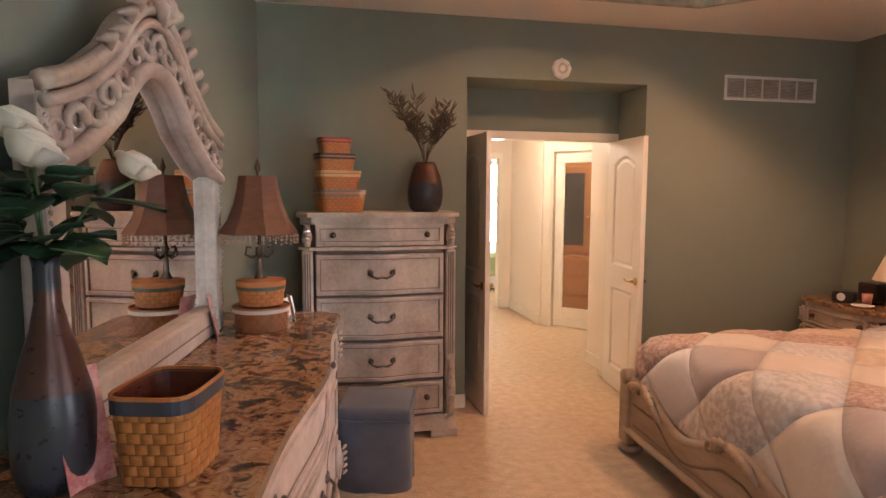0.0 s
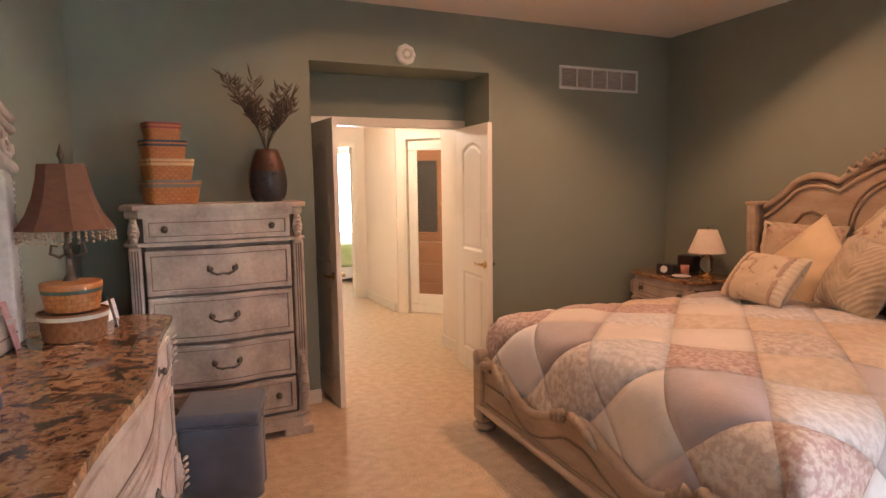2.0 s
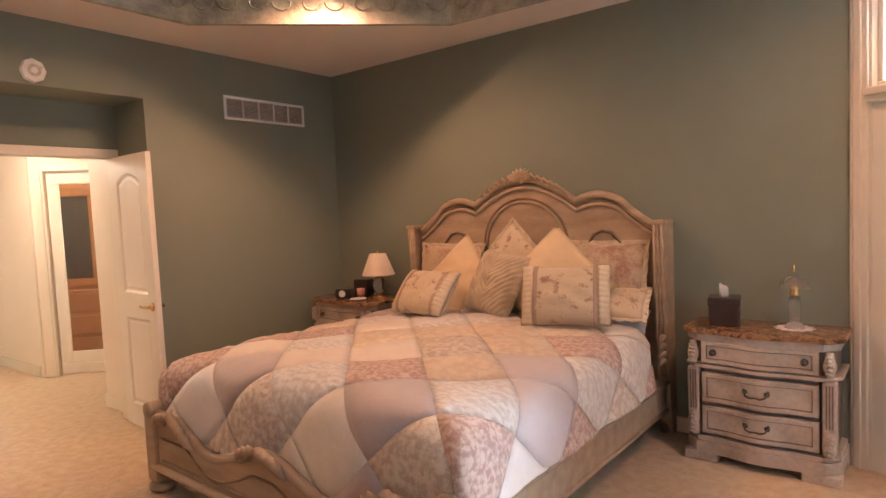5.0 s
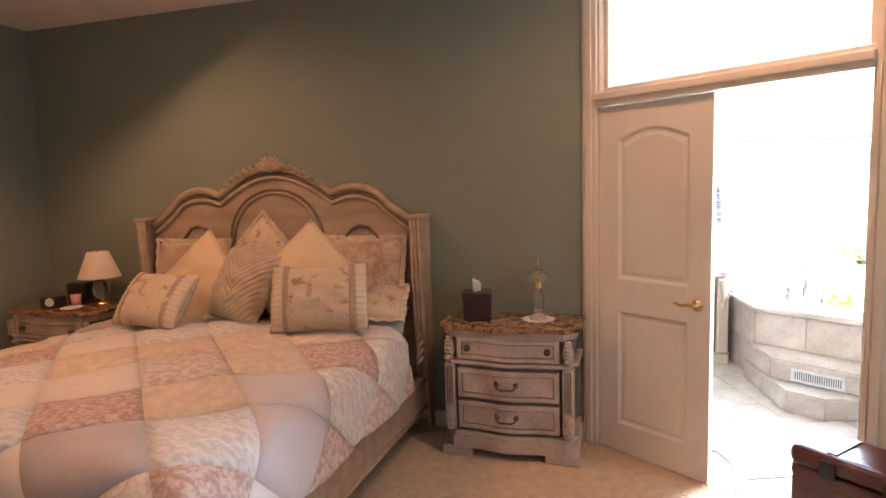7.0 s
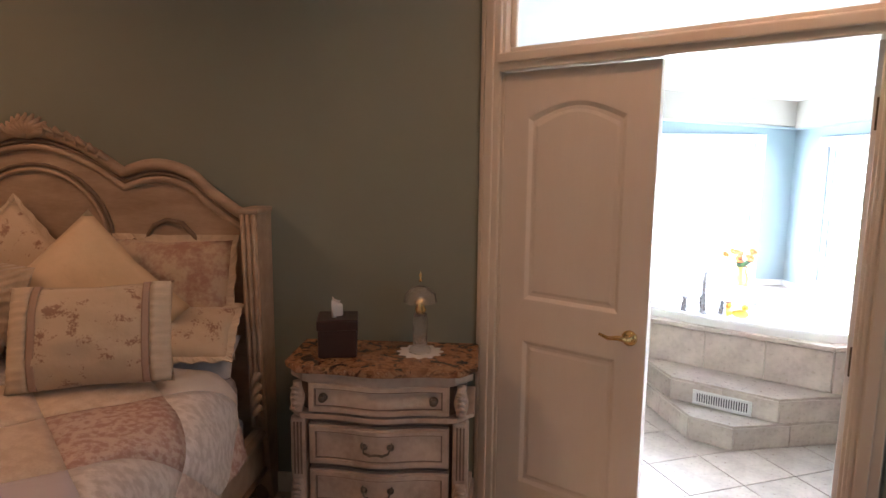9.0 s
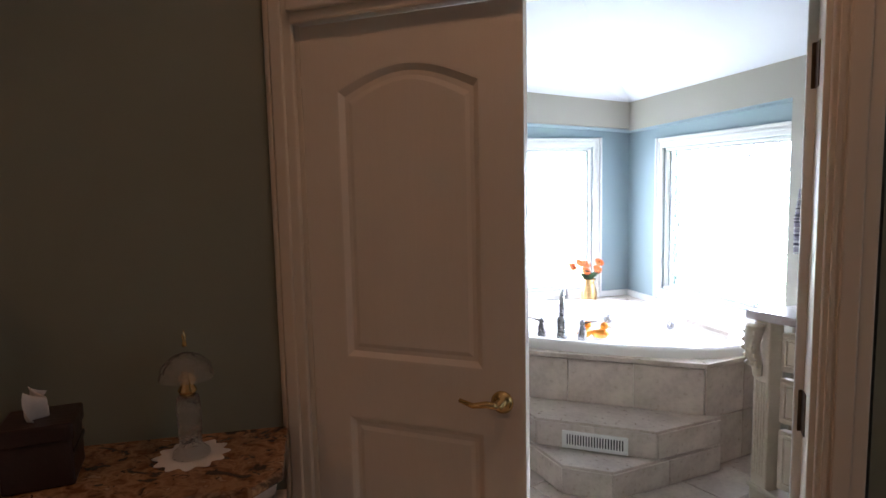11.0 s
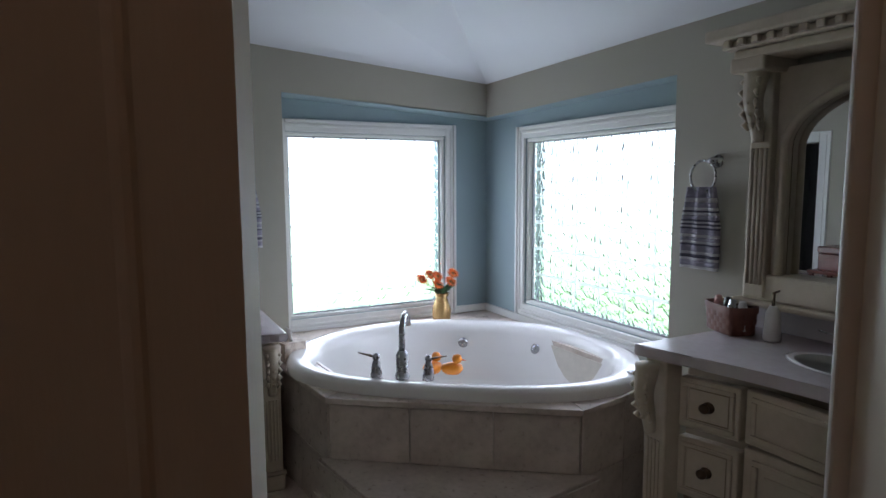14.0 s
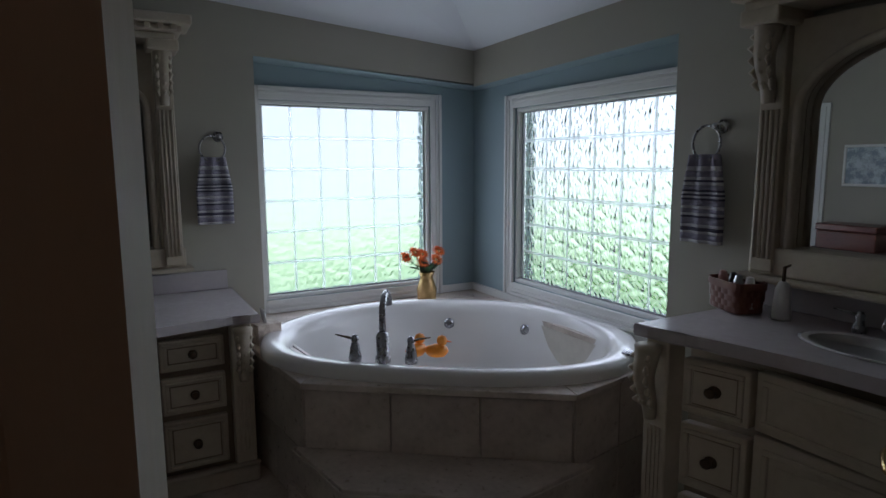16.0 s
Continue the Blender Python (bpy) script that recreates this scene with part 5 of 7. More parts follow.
def rose(parent, c, r, tilt, seed):
    rg = random.Random(seed)
    head = part("rose_head", moved(lathe([(0, -0.6 * r), (0.5 * r, -0.45 * r), (0.72 * r, 0), (0.5 * r, 0.55 * r), (0.2 * r, 0.62 * r), (0, 0.5 * r)], 14), Matrix.Translation(c) @ tilt), ROSE, parent, "cream rose bloom", True)
    for k in range(11):
        a = 2.4 * k
        lay = k / 11
        rad = r * (0.30 + 0.62 * lay)

        def petal(u, v, s, a=a, rad=rad, lay=lay):
            th = a + (u - 0.5) * 2.3
            rr = rad * (0.5 + 0.5 * math.sin(min(1.0, v * 1.25) * 1.57)) + 0.22 * r * max(0.0, v - 0.6) * lay * 2 + 0.003 * s
            zz = -0.5 * r + v * r * (1.15 - 0.35 * lay) - 0.16 * r * (2 * u - 1) ** 2 * v - 0.5 * r * max(0.0, v - 0.75) * lay
            return tuple(Matrix.Translation(c) @ tilt @ Vector((rr * math.cos(th), rr * math.sin(th), zz)))
        part("petal", slab(petal, 6, 5), ROSE, head, "", True)


def leaf(parent, base, tip, w, material):
    base, tip = Vector(base), Vector(tip)
    d = (tip - base)
    side = d.cross(Vector((0, 0, 1)))
    side = side.normalized() if side.length > 1e-4 else Vector((1, 0, 0))
    up = side.cross(d).normalized()
    w = 2.0 * w
    part("leaf", slab(lambda u, v, s: tuple(base + d * u + side * (v - 0.5) * 2 * w * math.sin(math.pi * min(1, u * 0.96 + 0.04)) ** 0.7 + up * (0.25 * w * abs(2 * v - 1) + 0.2 * w * math.sin(3 * u) + 0.0012 * s)), 7, 4), material, parent, "", True)


def rpos(px):
    return RI @ Vector(px)


bpy.context.view_layer.update()
RI = (Matrix.Translation((1.55, 1.28, 1.0)) @ pose(0, 0, 0, 0, 0, 82.5) @ Matrix.Scale(0.89, 4)).inverted()
blooms = [(rpos((1.545, 1.26, 1.675)), 0.066, 1), (rpos((1.49, 1.33, 1.725)), 0.064, 2), (rpos((1.725, 1.27, 1.645)), 0.050, 3)]
for c, r, sd in blooms:
    c = Vector(c)
    rose(rv, c, r, Matrix.Rotation(0.35, 4, "Y") @ Matrix.Rotation(0.35, 4, "X"), sd)
    part("stem", tube([(0, 0, 0.50), Vector((0, 0, 0.50)).lerp(c, 0.5) + Vector((0, 0, 0.03)), c - Vector((0, 0, 0.03))], 0.004, 6), STEM, rv, "", True)
rg = random.Random(11)
for k in range(26):
    a, r0 = rg.uniform(0, 6.28), rg.uniform(0.02, 0.06)
    bz = rg.uniform(0.52, 0.68)
    base = Vector((math.cos(a) * r0, math.sin(a) * r0, bz))
    tip = base + Vector((math.cos(a) * rg.uniform(0.06, 0.11), math.sin(a) * rg.uniform(0.06, 0.11), rg.uniform(-0.06, 0.05)))
    leaf(rv, base, tip, rg.uniform(0.022, 0.036), LEAF)
leaf(rv, rpos((1.58, 1.24, 1.47)), rpos((1.68, 1.22, 1.45)), 0.036, LEAFLIGHT)
leaf(rv, rpos((1.64, 1.27, 1.575)), rpos((1.78, 1.27, 1.55)), 0.018, LEAF)

# upholstered cube between dresser and chest
ot = thing("ottoman", pose(2.405, 3.25, 0, 0, 0, -14), "slate grey upholstered cube ottoman on the carpet", "ottoman")
part("seat", box(-0.2, 0.2, -0.2, 0.2, 0.39, 0.46, 0.025, seg=3), OTTO, ot, "", True)
bm = bmesh.new()
def skirt(u, v, s):
    a = 2 * math.pi * u
    c, q = math.cos(a), math.sin(a)
    r = (abs(c) ** 6 + abs(q) ** 6) ** (-1 / 6) * (0.198 + 0.006 * math.sin(9 * a) * (1 - v)) - 0.008 * s
    return (r * c, r * q, 0.395 * v)
part("skirt", slab(skirt, 60, 4), OTTO, ot, "loose fabric skirt", True)
part("piping", tube([(0.2 * k, 0.2 * l, 0.393) for k, l in ((-1, -1), (1, -1), (1, 1), (-1, 1), (-1, -1))], 0.005, 6), OTTO, ot)

# ---- on the north wall ----
sd = thing("smoke_alarm", pose(3.865, YN - 0.001, 2.505), "round white smoke alarm on the wall", "smoke alarm")
part("housing", moved(lathe([(0, 0), (0.075, 0), (0.078, 0.012), (0.070, 0.03), (0.045, 0.038), (0, 0.038)], 8), Matrix.Rotation(radians(90), 4, "X")), PAPER, sd)
part("grille", moved(lathe([(0.02, 0.038), (0.03, 0.043), (0.04, 0.038)], 16, close=False), Matrix.Rotation(radians(90), 4, "X")), CREAMCARD, sd)
part("button", moved(lathe([(0, 0.03), (0.011, 0.03), (0.011, 0.045), (0, 0.045)], 12, cx=0.035, cy=0.02), Matrix.Rotation(radians(90), 4, "X")), CREAMCARD, sd)
vt = thing("wall_vent", pose(5.225, YN - 0.001, 2.332), "white return-air grille with five louvred cells", "vent")
part("frame", rimmed(0, 0.835, 0, 0.192, 0.022, -0.014, 0.0), PAPER, vt)
part("backing", box(0.02, 0.815, -0.003, 0.0, 0.02, 0.172), VENTDARK, vt)
for k in range(1, 5):
    part("divider", box(0.022 + k * 0.158 - 0.005, 0.022 + k * 0.158 + 0.005, -0.013, -0.003, 0.022, 0.17), PAPER, vt)
for k in range(13):
    part("slat", moved(box(0.022, 0.813, -0.005, 0.005, -0.0012, 0.0012), Matrix.Translation((0, -0.007, 0.028 + k * 0.0113)) @ Matrix.Rotation(radians(40), 4, "X")), CREAMCARD, vt)
for sx, sy in SPOTS:
    dl = thing("downlight", pose(sx, sy, 3.10), "small white recessed downlight in the tray", "downlight")
    part("ring", lathe([(0.055, 0.04), (0.085, 0.035), (0.085, 0.0395), (0.055, 0.04)], 20, close=False), PAPER, dl)
    part("bulb", lathe([(0, 0.012), (0.03, 0.015), (0.05, 0.039), (0, 0.0395)], 16, close=False), glow("bulb_glow", (1.0, 0.75, 0.5), 12), dl)

# ---- bed ----
BEDM = pose(6.30, 2.11, 0, 0, 0, -93.1)
bed = thing("bed", BEDM, "whitewashed carved sleigh bed with arched headboard", "bed")


def hb(x):
    a = abs(x)
    if a < 0.42:
        return 1.545 + 0.175 * math.cos(a / 0.42 * math.pi / 2) ** 0.9
    if a < 0.76:
        return 1.535 + 0.045 * math.sin((a - 0.42) / 0.34 * math.pi)
    return 1.535 - 0.19 * ((a - 0.76) / 0.24) ** 0.8


xs = [-1.0 + k / 30 for k in range(61)]
part("headboard", moved(prism([(x, hb(x)) for x in xs] + [(1.0, 0.25), (-1.0, 0.25)], -0.02, 0.05), UPRIGHT), BEDWOOD, bed)
for off, r_, lift, mt in ((0.004, 0.026, 0.062, BEDWOOD), (-0.036, 0.009, 0.058, BEDDARK), (-0.062, 0.016, 0.056, BEDWOOD)):
    part("headboard_moulding", tube([(x, -lift, hb(x) + off) for x in xs], r_, 8), mt, bed, "", True)
arch = [(0.36 * math.cos(math.pi * k / 20), 1.24 + 0.34 * math.sin(math.pi * k / 20)) for k in range(21)]
part("panel_moulding", tube([(0.42, -0.055, 1.24)] + [(x, -0.055, z) for x, z in arch] + [(-0.42, -0.055, 1.24)], 0.009, 6), BEDDARK, bed, "", True)
part("panel_moulding", tube([(x * 0.94, -0.055, z * 0.985) for x, z in arch], 0.012, 6), BEDWOOD, bed, "", True)
for sx in (-1, 1):
    part("panel_moulding", tube([(sx * 0.42, -0.055, 1.24), (sx * 0.52, -0.055, 1.25), (sx * 0.56, -0.055, 1.31), (sx * 0.62, -0.055, 1.335), (sx * 0.69, -0.055, 1.32), (sx * 0.80, -0.055, 1.20), (sx * 0.92, -0.055, 1.12)], 0.012, 6), BEDDARK, bed, "", True)
for k in range(9):
    a = -1.2 + 0.3 * k
    bm = tube([(0, -0.07, 1.70), (0.075 * math.sin(a), -0.095, 1.70 + 0.06 * math.cos(a)), (0.12 * math.sin(a), -0.07, 1.70 + 0.105 * math.cos(a))], [0.012, 0.02, 0.006], 7)
    part("crest_leaf", bm, BEDWOOD, bed, "", True)
for sx in (-1, 1):
    for k in range(6):
        x = sx * (0.08 + 0.05 * k)
        bm = tube([(x, -0.07, hb(x) - 0.01), (x + sx * 0.02, -0.095, hb(x) + 0.03 - 0.002 * k), (x + sx * 0.055, -0.07, hb(x + sx * 0.05) + 0.008)], [0.010, 0.018, 0.004], 6)
        part("crest_leaf", bm, BEDWOOD, bed, "", True)
for sx in (-1, 1):
    for q, w_ in ((0, 0.075), (1, 0.045)):
        x0, x1 = sx * (1.0 + 0.0), sx * (1.0 + w_)
        def wing(u, v, s, x0=x0, x1=x1, q=q):
            roll = -0.05 - 0.11 * max(0.0, (v - 0.0)) ** 0.5 * (1 - q * 0.35)
            return (x0 + (x1 - x0) * u, (0.02 if s else roll), 0.0 + 1.385 * v - 0.02 * q)
        part("wing_post", slab(wing, 3, 14), BEDWOOD, bed)
    bm = bmesh.new()
    for xx in (0.012, 0.036, 0.060):
        tube([(sx * (1.0 + xx), -0.05 - 0.11 * (v ** 0.5) - 0.004, 1.385 * v) for v in (0.28, 0.5, 0.75, 1.0)], 0.010, 6, bm)
    part("reeding", bm, BEDWOOD, bed, "", True)
    part("post_cap", box(min(sx * 0.99, sx * 1.085), max(sx * 0.99, sx * 1.085), -0.175, 0.02, 1.372, 1.40, 0.010), BEDWOOD, bed)
    part("side_rail", box(min(sx * 1.0, sx * 1.05), max(sx * 1.0, sx * 1.05), -2.345, -0.06, 0.14, 0.37, 0.012), BEDWOOD, bed)
    part("rail_moulding", tube([(sx * 1.055, -2.345, 0.355), (sx * 1.055, -0.06, 0.355)], 0.016, 8), BEDWOOD, bed, "", True)
    part("rail_moulding", tube([(sx * 1.053, -2.345, 0.17), (sx * 1.053, -0.06, 0.17)], 0.013, 8), BEDWOOD, bed, "", True)
    # carved scroll where rail meets headboard
    bm = bmesh.new()
    for k in range(4):
        tube([(sx * 1.06, -0.16, 0.50 + 0.05 * k), (sx * 1.075, -0.21, 0.52 + 0.05 * k), (sx * 1.06, -0.24, 0.49 + 0.05 * k)], [0.012, 0.022, 0.006], 7, bm)
    part("rail_carving", bm, BEDWOOD, bed, "", True)


def ft(x):
    """Top of the footboard: a carved hump in the middle, low sweeps, shoulders at the posts."""
    a = abs(x)
    if a < 0.22:
        return 0.375 + 0.06 * math.cos(a / 0.22 * math.pi / 2)
    if a < 0.80:
        t = (a - 0.22) / 0.58
        return 0.375 - 0.075 * math.sin(t * math.pi) ** 1.2 + 0.075 * t * t
    t = (a - 0.80) / 0.26
    return 0.45 - 0.03 * math.sin(t * math.pi) + 0.03 * t


xs = [-1.06 + 2.12 * k / 60 for k in range(61)]
FY = -2.385
part("footboard", moved(prism([(x, ft(x)) for x in xs] + [(1.06, 0.12), (-1.06, 0.12)], 0.0, 0.06), Matrix.Translation((0, FY + 0.03, 0)) @ UPRIGHT), BEDWOOD, bed)
for off, r_, lift in ((0.0, 0.030, 0.035), (-0.046, 0.012, 0.046), (-0.066, 0.009, 0.04)):
    part("foot_moulding", tube([(x, FY + 0.03 - lift, ft(x) + off) for x in xs], r_, 8), BEDWOOD, bed, "", True)
part("foot_moulding", tube([(-1.05, FY - 0.035, 0.155), (1.05, FY - 0.035, 0.155)], 0.022, 8), BEDWOOD, bed, "", True)
part("foot_groove", tube([(x * 0.90, FY - 0.028, min(ft(x) - 0.095, 0.33)) for x in xs], 0.009, 6), BEDDARK, bed, "", True)
part("foot_groove", tube([(-0.95, FY - 0.028, 0.205), (0.95, FY - 0.028, 0.205)], 0.008, 6), BEDDARK, bed, "", True)
for c in (0.0, -0.80, 0.80):
    for k in range(7):
        sx = -1 if k < 3 else 1
        x = c + 0.04 * (k - 3)
        bm = tube([(x, FY - 0.02, ft(x) + 0.005), (x + 0.02 * sx, FY - 0.058, ft(x) + 0.042 - 0.006 * abs(k - 3)), (x + 0.045 * sx, FY - 0.05, ft(x + 0.05 * sx) + 0.005), (x + 0.06 * sx, FY - 0.02, ft(x + 0.05 * sx) - 0.03)], [0.012, 0.026, 0.018, 0.005], 7)
        part("foot_leaf", bm, BEDWOOD, bed, "", True)
for sx in (-1, 1):
    part("foot_post", box(min(sx * 0.99, sx * 1.11), max(sx * 0.99, sx * 1.11), FY - 0.05, FY + 0.07, 0.06, 0.455, 0.016, seg=3), BEDWOOD, bed)
    part("post_scroll", moved(lathe([(0, -0.065), (0.045, -0.065), (0.05, -0.055), (0.05, 0.055), (0.045, 0.065), (0, 0.065)], 18), Matrix.Translation((sx * 1.05, FY + 0.01, 0.475)) @ Matrix.Rotation(radians(90), 4, "X")), BEDWOOD, bed, "", True)
    part("bun_foot", lathe([(0, 0), (0.05, 0), (0.075, 0.02), (0.078, 0.04), (0.055, 0.06), (0, 0.065)], 16, cx=sx * 1.05, cy=FY + 0.01), BEDWOOD, bed, "", True)
    part("bun_foot", lathe([(0, 0), (0.035, 0), (0.045, 0.03), (0.045, 0.14), (0, 0.145)], 12, cx=sx * 1.02, cy=-0.03), BEDDARK, bed, "", True)
part("box_spring", box(-0.96, 0.96, -2.30, -0.08, 0.22, 0.42, 0.03), SHEET, bed)
part("mattress", box(-0.95, 0.95, -2.28, -0.08, 0.42, 0.64, 0.07, seg=3), SHEET, bed)

# patchwork comforter: diamond panels, each a puffed piece of its own
cf = thing("comforter", BEDM @ Matrix.Translation((0, 0, 0)), "puffy patchwork comforter in cream, rose and mauve satin", "bedding")
L0, L1, TOPZ = -2.33, -0.45, 0.735


def drape(a, b):
    """a: along the bed from the foot (0); b: across from the middle line. Flat cloth lengths turned into a draped surface."""
    half, rad = 0.94, 0.14

    def fold(t, edge):
        if t <= edge:
            return t, 0.0
        q = t - edge
        arc = rad * math.pi / 2
        if q < arc:
            return edge + rad * math.sin(q / rad), rad * (1 - math.cos(q / rad))
        return edge + rad + 0.10 * (q - arc), rad + (q - arc) * 0.97
    x, dz = fold(abs(b), half)
    y, dy = fold(1.93 - a, 1.74)
    crown = 0.055 * (1 - (min(abs(b), half) / half) ** 2) * min(1.0, max(0.0, a / 0.5 + 0.4))
    lump = 0.018 * noise.noise(Vector((a * 2.2, b * 2.2, 0.3))) + 0.008 * noise.noise(Vector((a * 6, b * 6, 2.0)))
    depth = min(0.40, max(dz, dy) + 0.2 * min(dz, dy))
    zz = TOPZ + crown - depth + lump
    return Vector((math.copysign(x + 0.012 * math.sin(a * 9) * min(1, dz * 6), b) if b else 0.0, L1 - y + 0.012 * math.sin(b * 9) * min(1, dy * 6), zz))


AMAX, AMIN, BMAX = 1.93, -0.30, 1.36
PS = 0.365
kinds = [QCREAM, QPINK, QSILVER, QMAUVE, QFLORAL, QCREAM, QMAUVE, QSILVER, QSAGE, QFLORAL]
PATCH = {"c": QCREAM, "p": QPINK, "s": QSILVER, "m": QMAUVE, "f": QFLORAL, "g": QSAGE, "t": QTAN, "w": QWHITE, "l": QLILAC}
# columns of patches across the bed, each from the right side up: first patch, then one letter a patch
COLUMNS = {-5: (-1, "cfpscf"), -4: (-1, "fwpcsm"), -3: (-2, "cfmcpf"), -2: (-3, "mcscsptc"), -1: (-4, "pfmpctcsm"), 0: (-5, "wspstftsf"),
           1: (-6, "pcwwlltts"), 2: (-6, "fwpspspt"), 3: (-6, "csfcgfsc"), 4: (-6, "mpwfscp"), 5: (-6, "sfcmwsf")}
names = {"quilt_cream": "plain cream satin", "quilt_rose_print": "rose pink print", "quilt_silver_brocade": "silver brocade", "quilt_mauve": "plain mauve satin", "quilt_floral_print": "faded floral print", "quilt_sage": "sage green satin", "quilt_tan_floral": "tan satin with a faint floral print", "quilt_white": "pale white satin", "quilt_lilac": "plain lilac satin"}
R2 = math.sqrt(0.5)
for i in range(-8, 9):
    for j in range(-9, 9):
        n = 8
        pts, inside = {}, 0
        for u in range(n + 1):
            for v in range(n + 1):
                p, q = (i + u / n) * PS, (j + v / n) * PS
                a, b_ = 0.674 + (p + q) * R2, (p - q) * R2 + 0.382
                inside += (AMIN < a < AMAX and abs(b_) < BMAX)
                pts[u, v] = (min(AMAX, max(AMIN, a)), min(BMAX, max(-BMAX, b_)))
        if inside < 3:
            continue
        bm = bmesh.new()
        top, bot = {}, {}
        for u in range(n + 1):
            for v in range(n + 1):
                a, b_ = pts[u, v]
                c = drape(a, b_)
                e1, e2 = drape(a + 0.01, b_) - c, drape(a, b_ + 0.01) - c
                nn = e2.cross(e1).normalized()
                nn = nn if nn.dot(Vector((0, -0.2, 1)) + Vector((math.copysign(0.6, b_), 0, 0))) > 0 else -nn
                puff = 0.017 * (max(0.0, math.sin(math.pi * u / n)) * max(0.0, math.sin(math.pi * v / n))) ** 0.28
                wr = 0.006 * (noise.noise(Vector((a * 14, b_ * 14, 5.0))) + 0.7 * noise.noise(Vector((a * 30, b_ * 12, 9.0)))) * (1 if 0 < u < n and 0 < v < n else 0)
                top[u, v] = bm.verts.new(c + nn * (puff + wr + 0.012))
                bot[u, v] = bm.verts.new(c - nn * 0.012)
        for u in range(n):
            for v in range(n):
                for g in (top, bot):
                    bm.faces.new((g[u, v], g[u + 1, v], g[u + 1, v + 1], g[u, v + 1]))
        for k in range(n):
            for g0, g1 in (((k, 0), (k + 1, 0)), ((k, n), (k + 1, n)), ((0, k), (0, k + 1)), ((n, k), (n, k + 1))):
                bm.faces.new((top[g0], top[g1], bot[g1], bot[g0]))
        bmesh.ops.remove_doubles(bm, verts=bm.verts, dist=1e-5)
        bmesh.ops.dissolve_degenerate(bm, dist=1e-5, edges=bm.edges)
        if not bm.faces:
            bm.free()
            continue
        mt = kinds[(i * 3 + j * 7 + (i * j) % 3) % len(kinds)]
        if i in COLUMNS and 0 <= j - COLUMNS[i][0] < len(COLUMNS[i][1]):
            mt = PATCH[COLUMNS[i][1][j - COLUMNS[i][0]]]
        part("quilt_panel", bm, mt, cf, names[mt.name], True)


def onbed(x, y, z, rx=-12, rz=0):
    return BEDM @ pose(x, y, z, rx, 0, rz)


pillow("euro_pillow", onbed(-0.66, -0.17, 0.72, -10), 0.60, 0.52, 0.16, PILSHAM, "rose sham pillow leaning on the headboard", 0.03, seed=1)
pillow("euro_pillow", onbed(-0.04, -0.24, 0.80, -12) @ pose(0, 0, 0.26, 0, 42, 0) @ pose(0, 0, -0.27), 0.54, 0.54, 0.15, PILFLORAL, "floral square pillow set on its point", 0.02, seed=2)
pillow("euro_pillow", onbed(0.62, -0.15, 0.74, -10), 0.62, 0.52, 0.16, PILSHAM, "rose sham pillow leaning on the headboard", 0.03, seed=3)
pillow("bed_pillow", onbed(0.80, -0.40, 0.70, -68, 12), 0.44, 0.30, 0.14, SHEET, "white bed pillow lying under the shams", seed=8)
pillow("bed_pillow", onbed(0.79, -0.42, 0.80, -60, 12), 0.46, 0.30, 0.12, PILFLORAL, "floral bed pillow lying under the shams", 0.03, seed=9)
pillow("gold_pillow", onbed(-0.40, -0.48, 0.77, -24, -8) @ pose(0, 0, 0.23, 0, 40, 0) @ pose(0, 0, -0.28), 0.56, 0.56, 0.18, PILGOLD, "gold satin throw pillow set on its point", seed=4)
pillow("gold_pillow", onbed(0.44, -0.48, 0.76, -20, 14) @ pose(0, 0, 0.25, 0, 45, 0) @ pose(0, 0, -0.30), 0.60, 0.60, 0.18, PILGOLD, "gold satin throw pillow set on its point", seed=5)
pillow("brocade_pillow", onbed(0.04, -0.64, 0.80, -26, -10) @ pose(0, 0, 0.22, 0, 8, 0) @ pose(0, 0, -0.22), 0.44, 0.46, 0.18, PILCHEV, "ruched sage and gold throw pillow", 0.0, wrinkle=0.022, seed=6)
pillow("lumbar_pillow", onbed(-0.38, -0.90, 0.815, -40, -6), 0.50, 0.36, 0.18, PILFLORAL, "floral lumbar pillow with pleated ends", 0.0, True, seed=7)
pillow("lumbar_pillow", onbed(0.68, -0.74, 0.80, -24, 22), 0.54, 0.38, 0.18, PILFLORAL, "floral lumbar pillow with pleated ends", 0.0, True, seed=10)

# ---- nightstands ----
NROWS = [(0.165, 0.335, "small"), (0.35, 0.53, "small"), (0.575, 0.715, "knobs")]
case("nightstand", pose(6.222, 0.475, 0, 0, 0, -93.1), 0.76, 0.37, 0.78, 0.03, NROWS, "whitewashed three-drawer nightstand with a granite top", "nightstand", GRANITE)
case("nightstand", pose(6.395, 3.73, 0, 0, 0, -93.1), 0.76, 0.48, 0.78, 0.03, NROWS, "whitewashed nightstand with a granite top in the corner", "nightstand", GRANITE)
NZ = 0.781
tb = thing("tissue_box", pose(6.03, 0.69, NZ, 0, 0, 8) @ Matrix.Scale(1.25, 4), "dark leather tissue box cover with a white tissue", "tissue box")
part("cover", box(-0.065, 0.065, -0.065, 0.065, 0, 0.125, 0.006), LEATHER, tb)
part("lid", box(-0.069, 0.069, -0.069, 0.069, 0.095, 0.132, 0.005), LEATHER, tb)
part("strap", box(-0.067, 0.067, -0.0675, -0.0655, 0.06, 0.072), BLACK, tb)
part("tissue", slab(lambda u, v, s: (0.045 * (2 * u - 1) * (0.6 + 0.4 * math.sin(2.6 * v)), 0.018 * math.sin(8 * u + 2 * v) + 0.002 * s, 0.125 + 0.072 * v * (1 - 0.3 * abs(math.sin(4.4 * u)))), 10, 6), PAPER, tb, "crumpled white tissue", True)
gl_ = thing("glass_lamp", pose(6.06, 0.335, NZ), "small frosted glass lamp with a brass burner", "lamp")
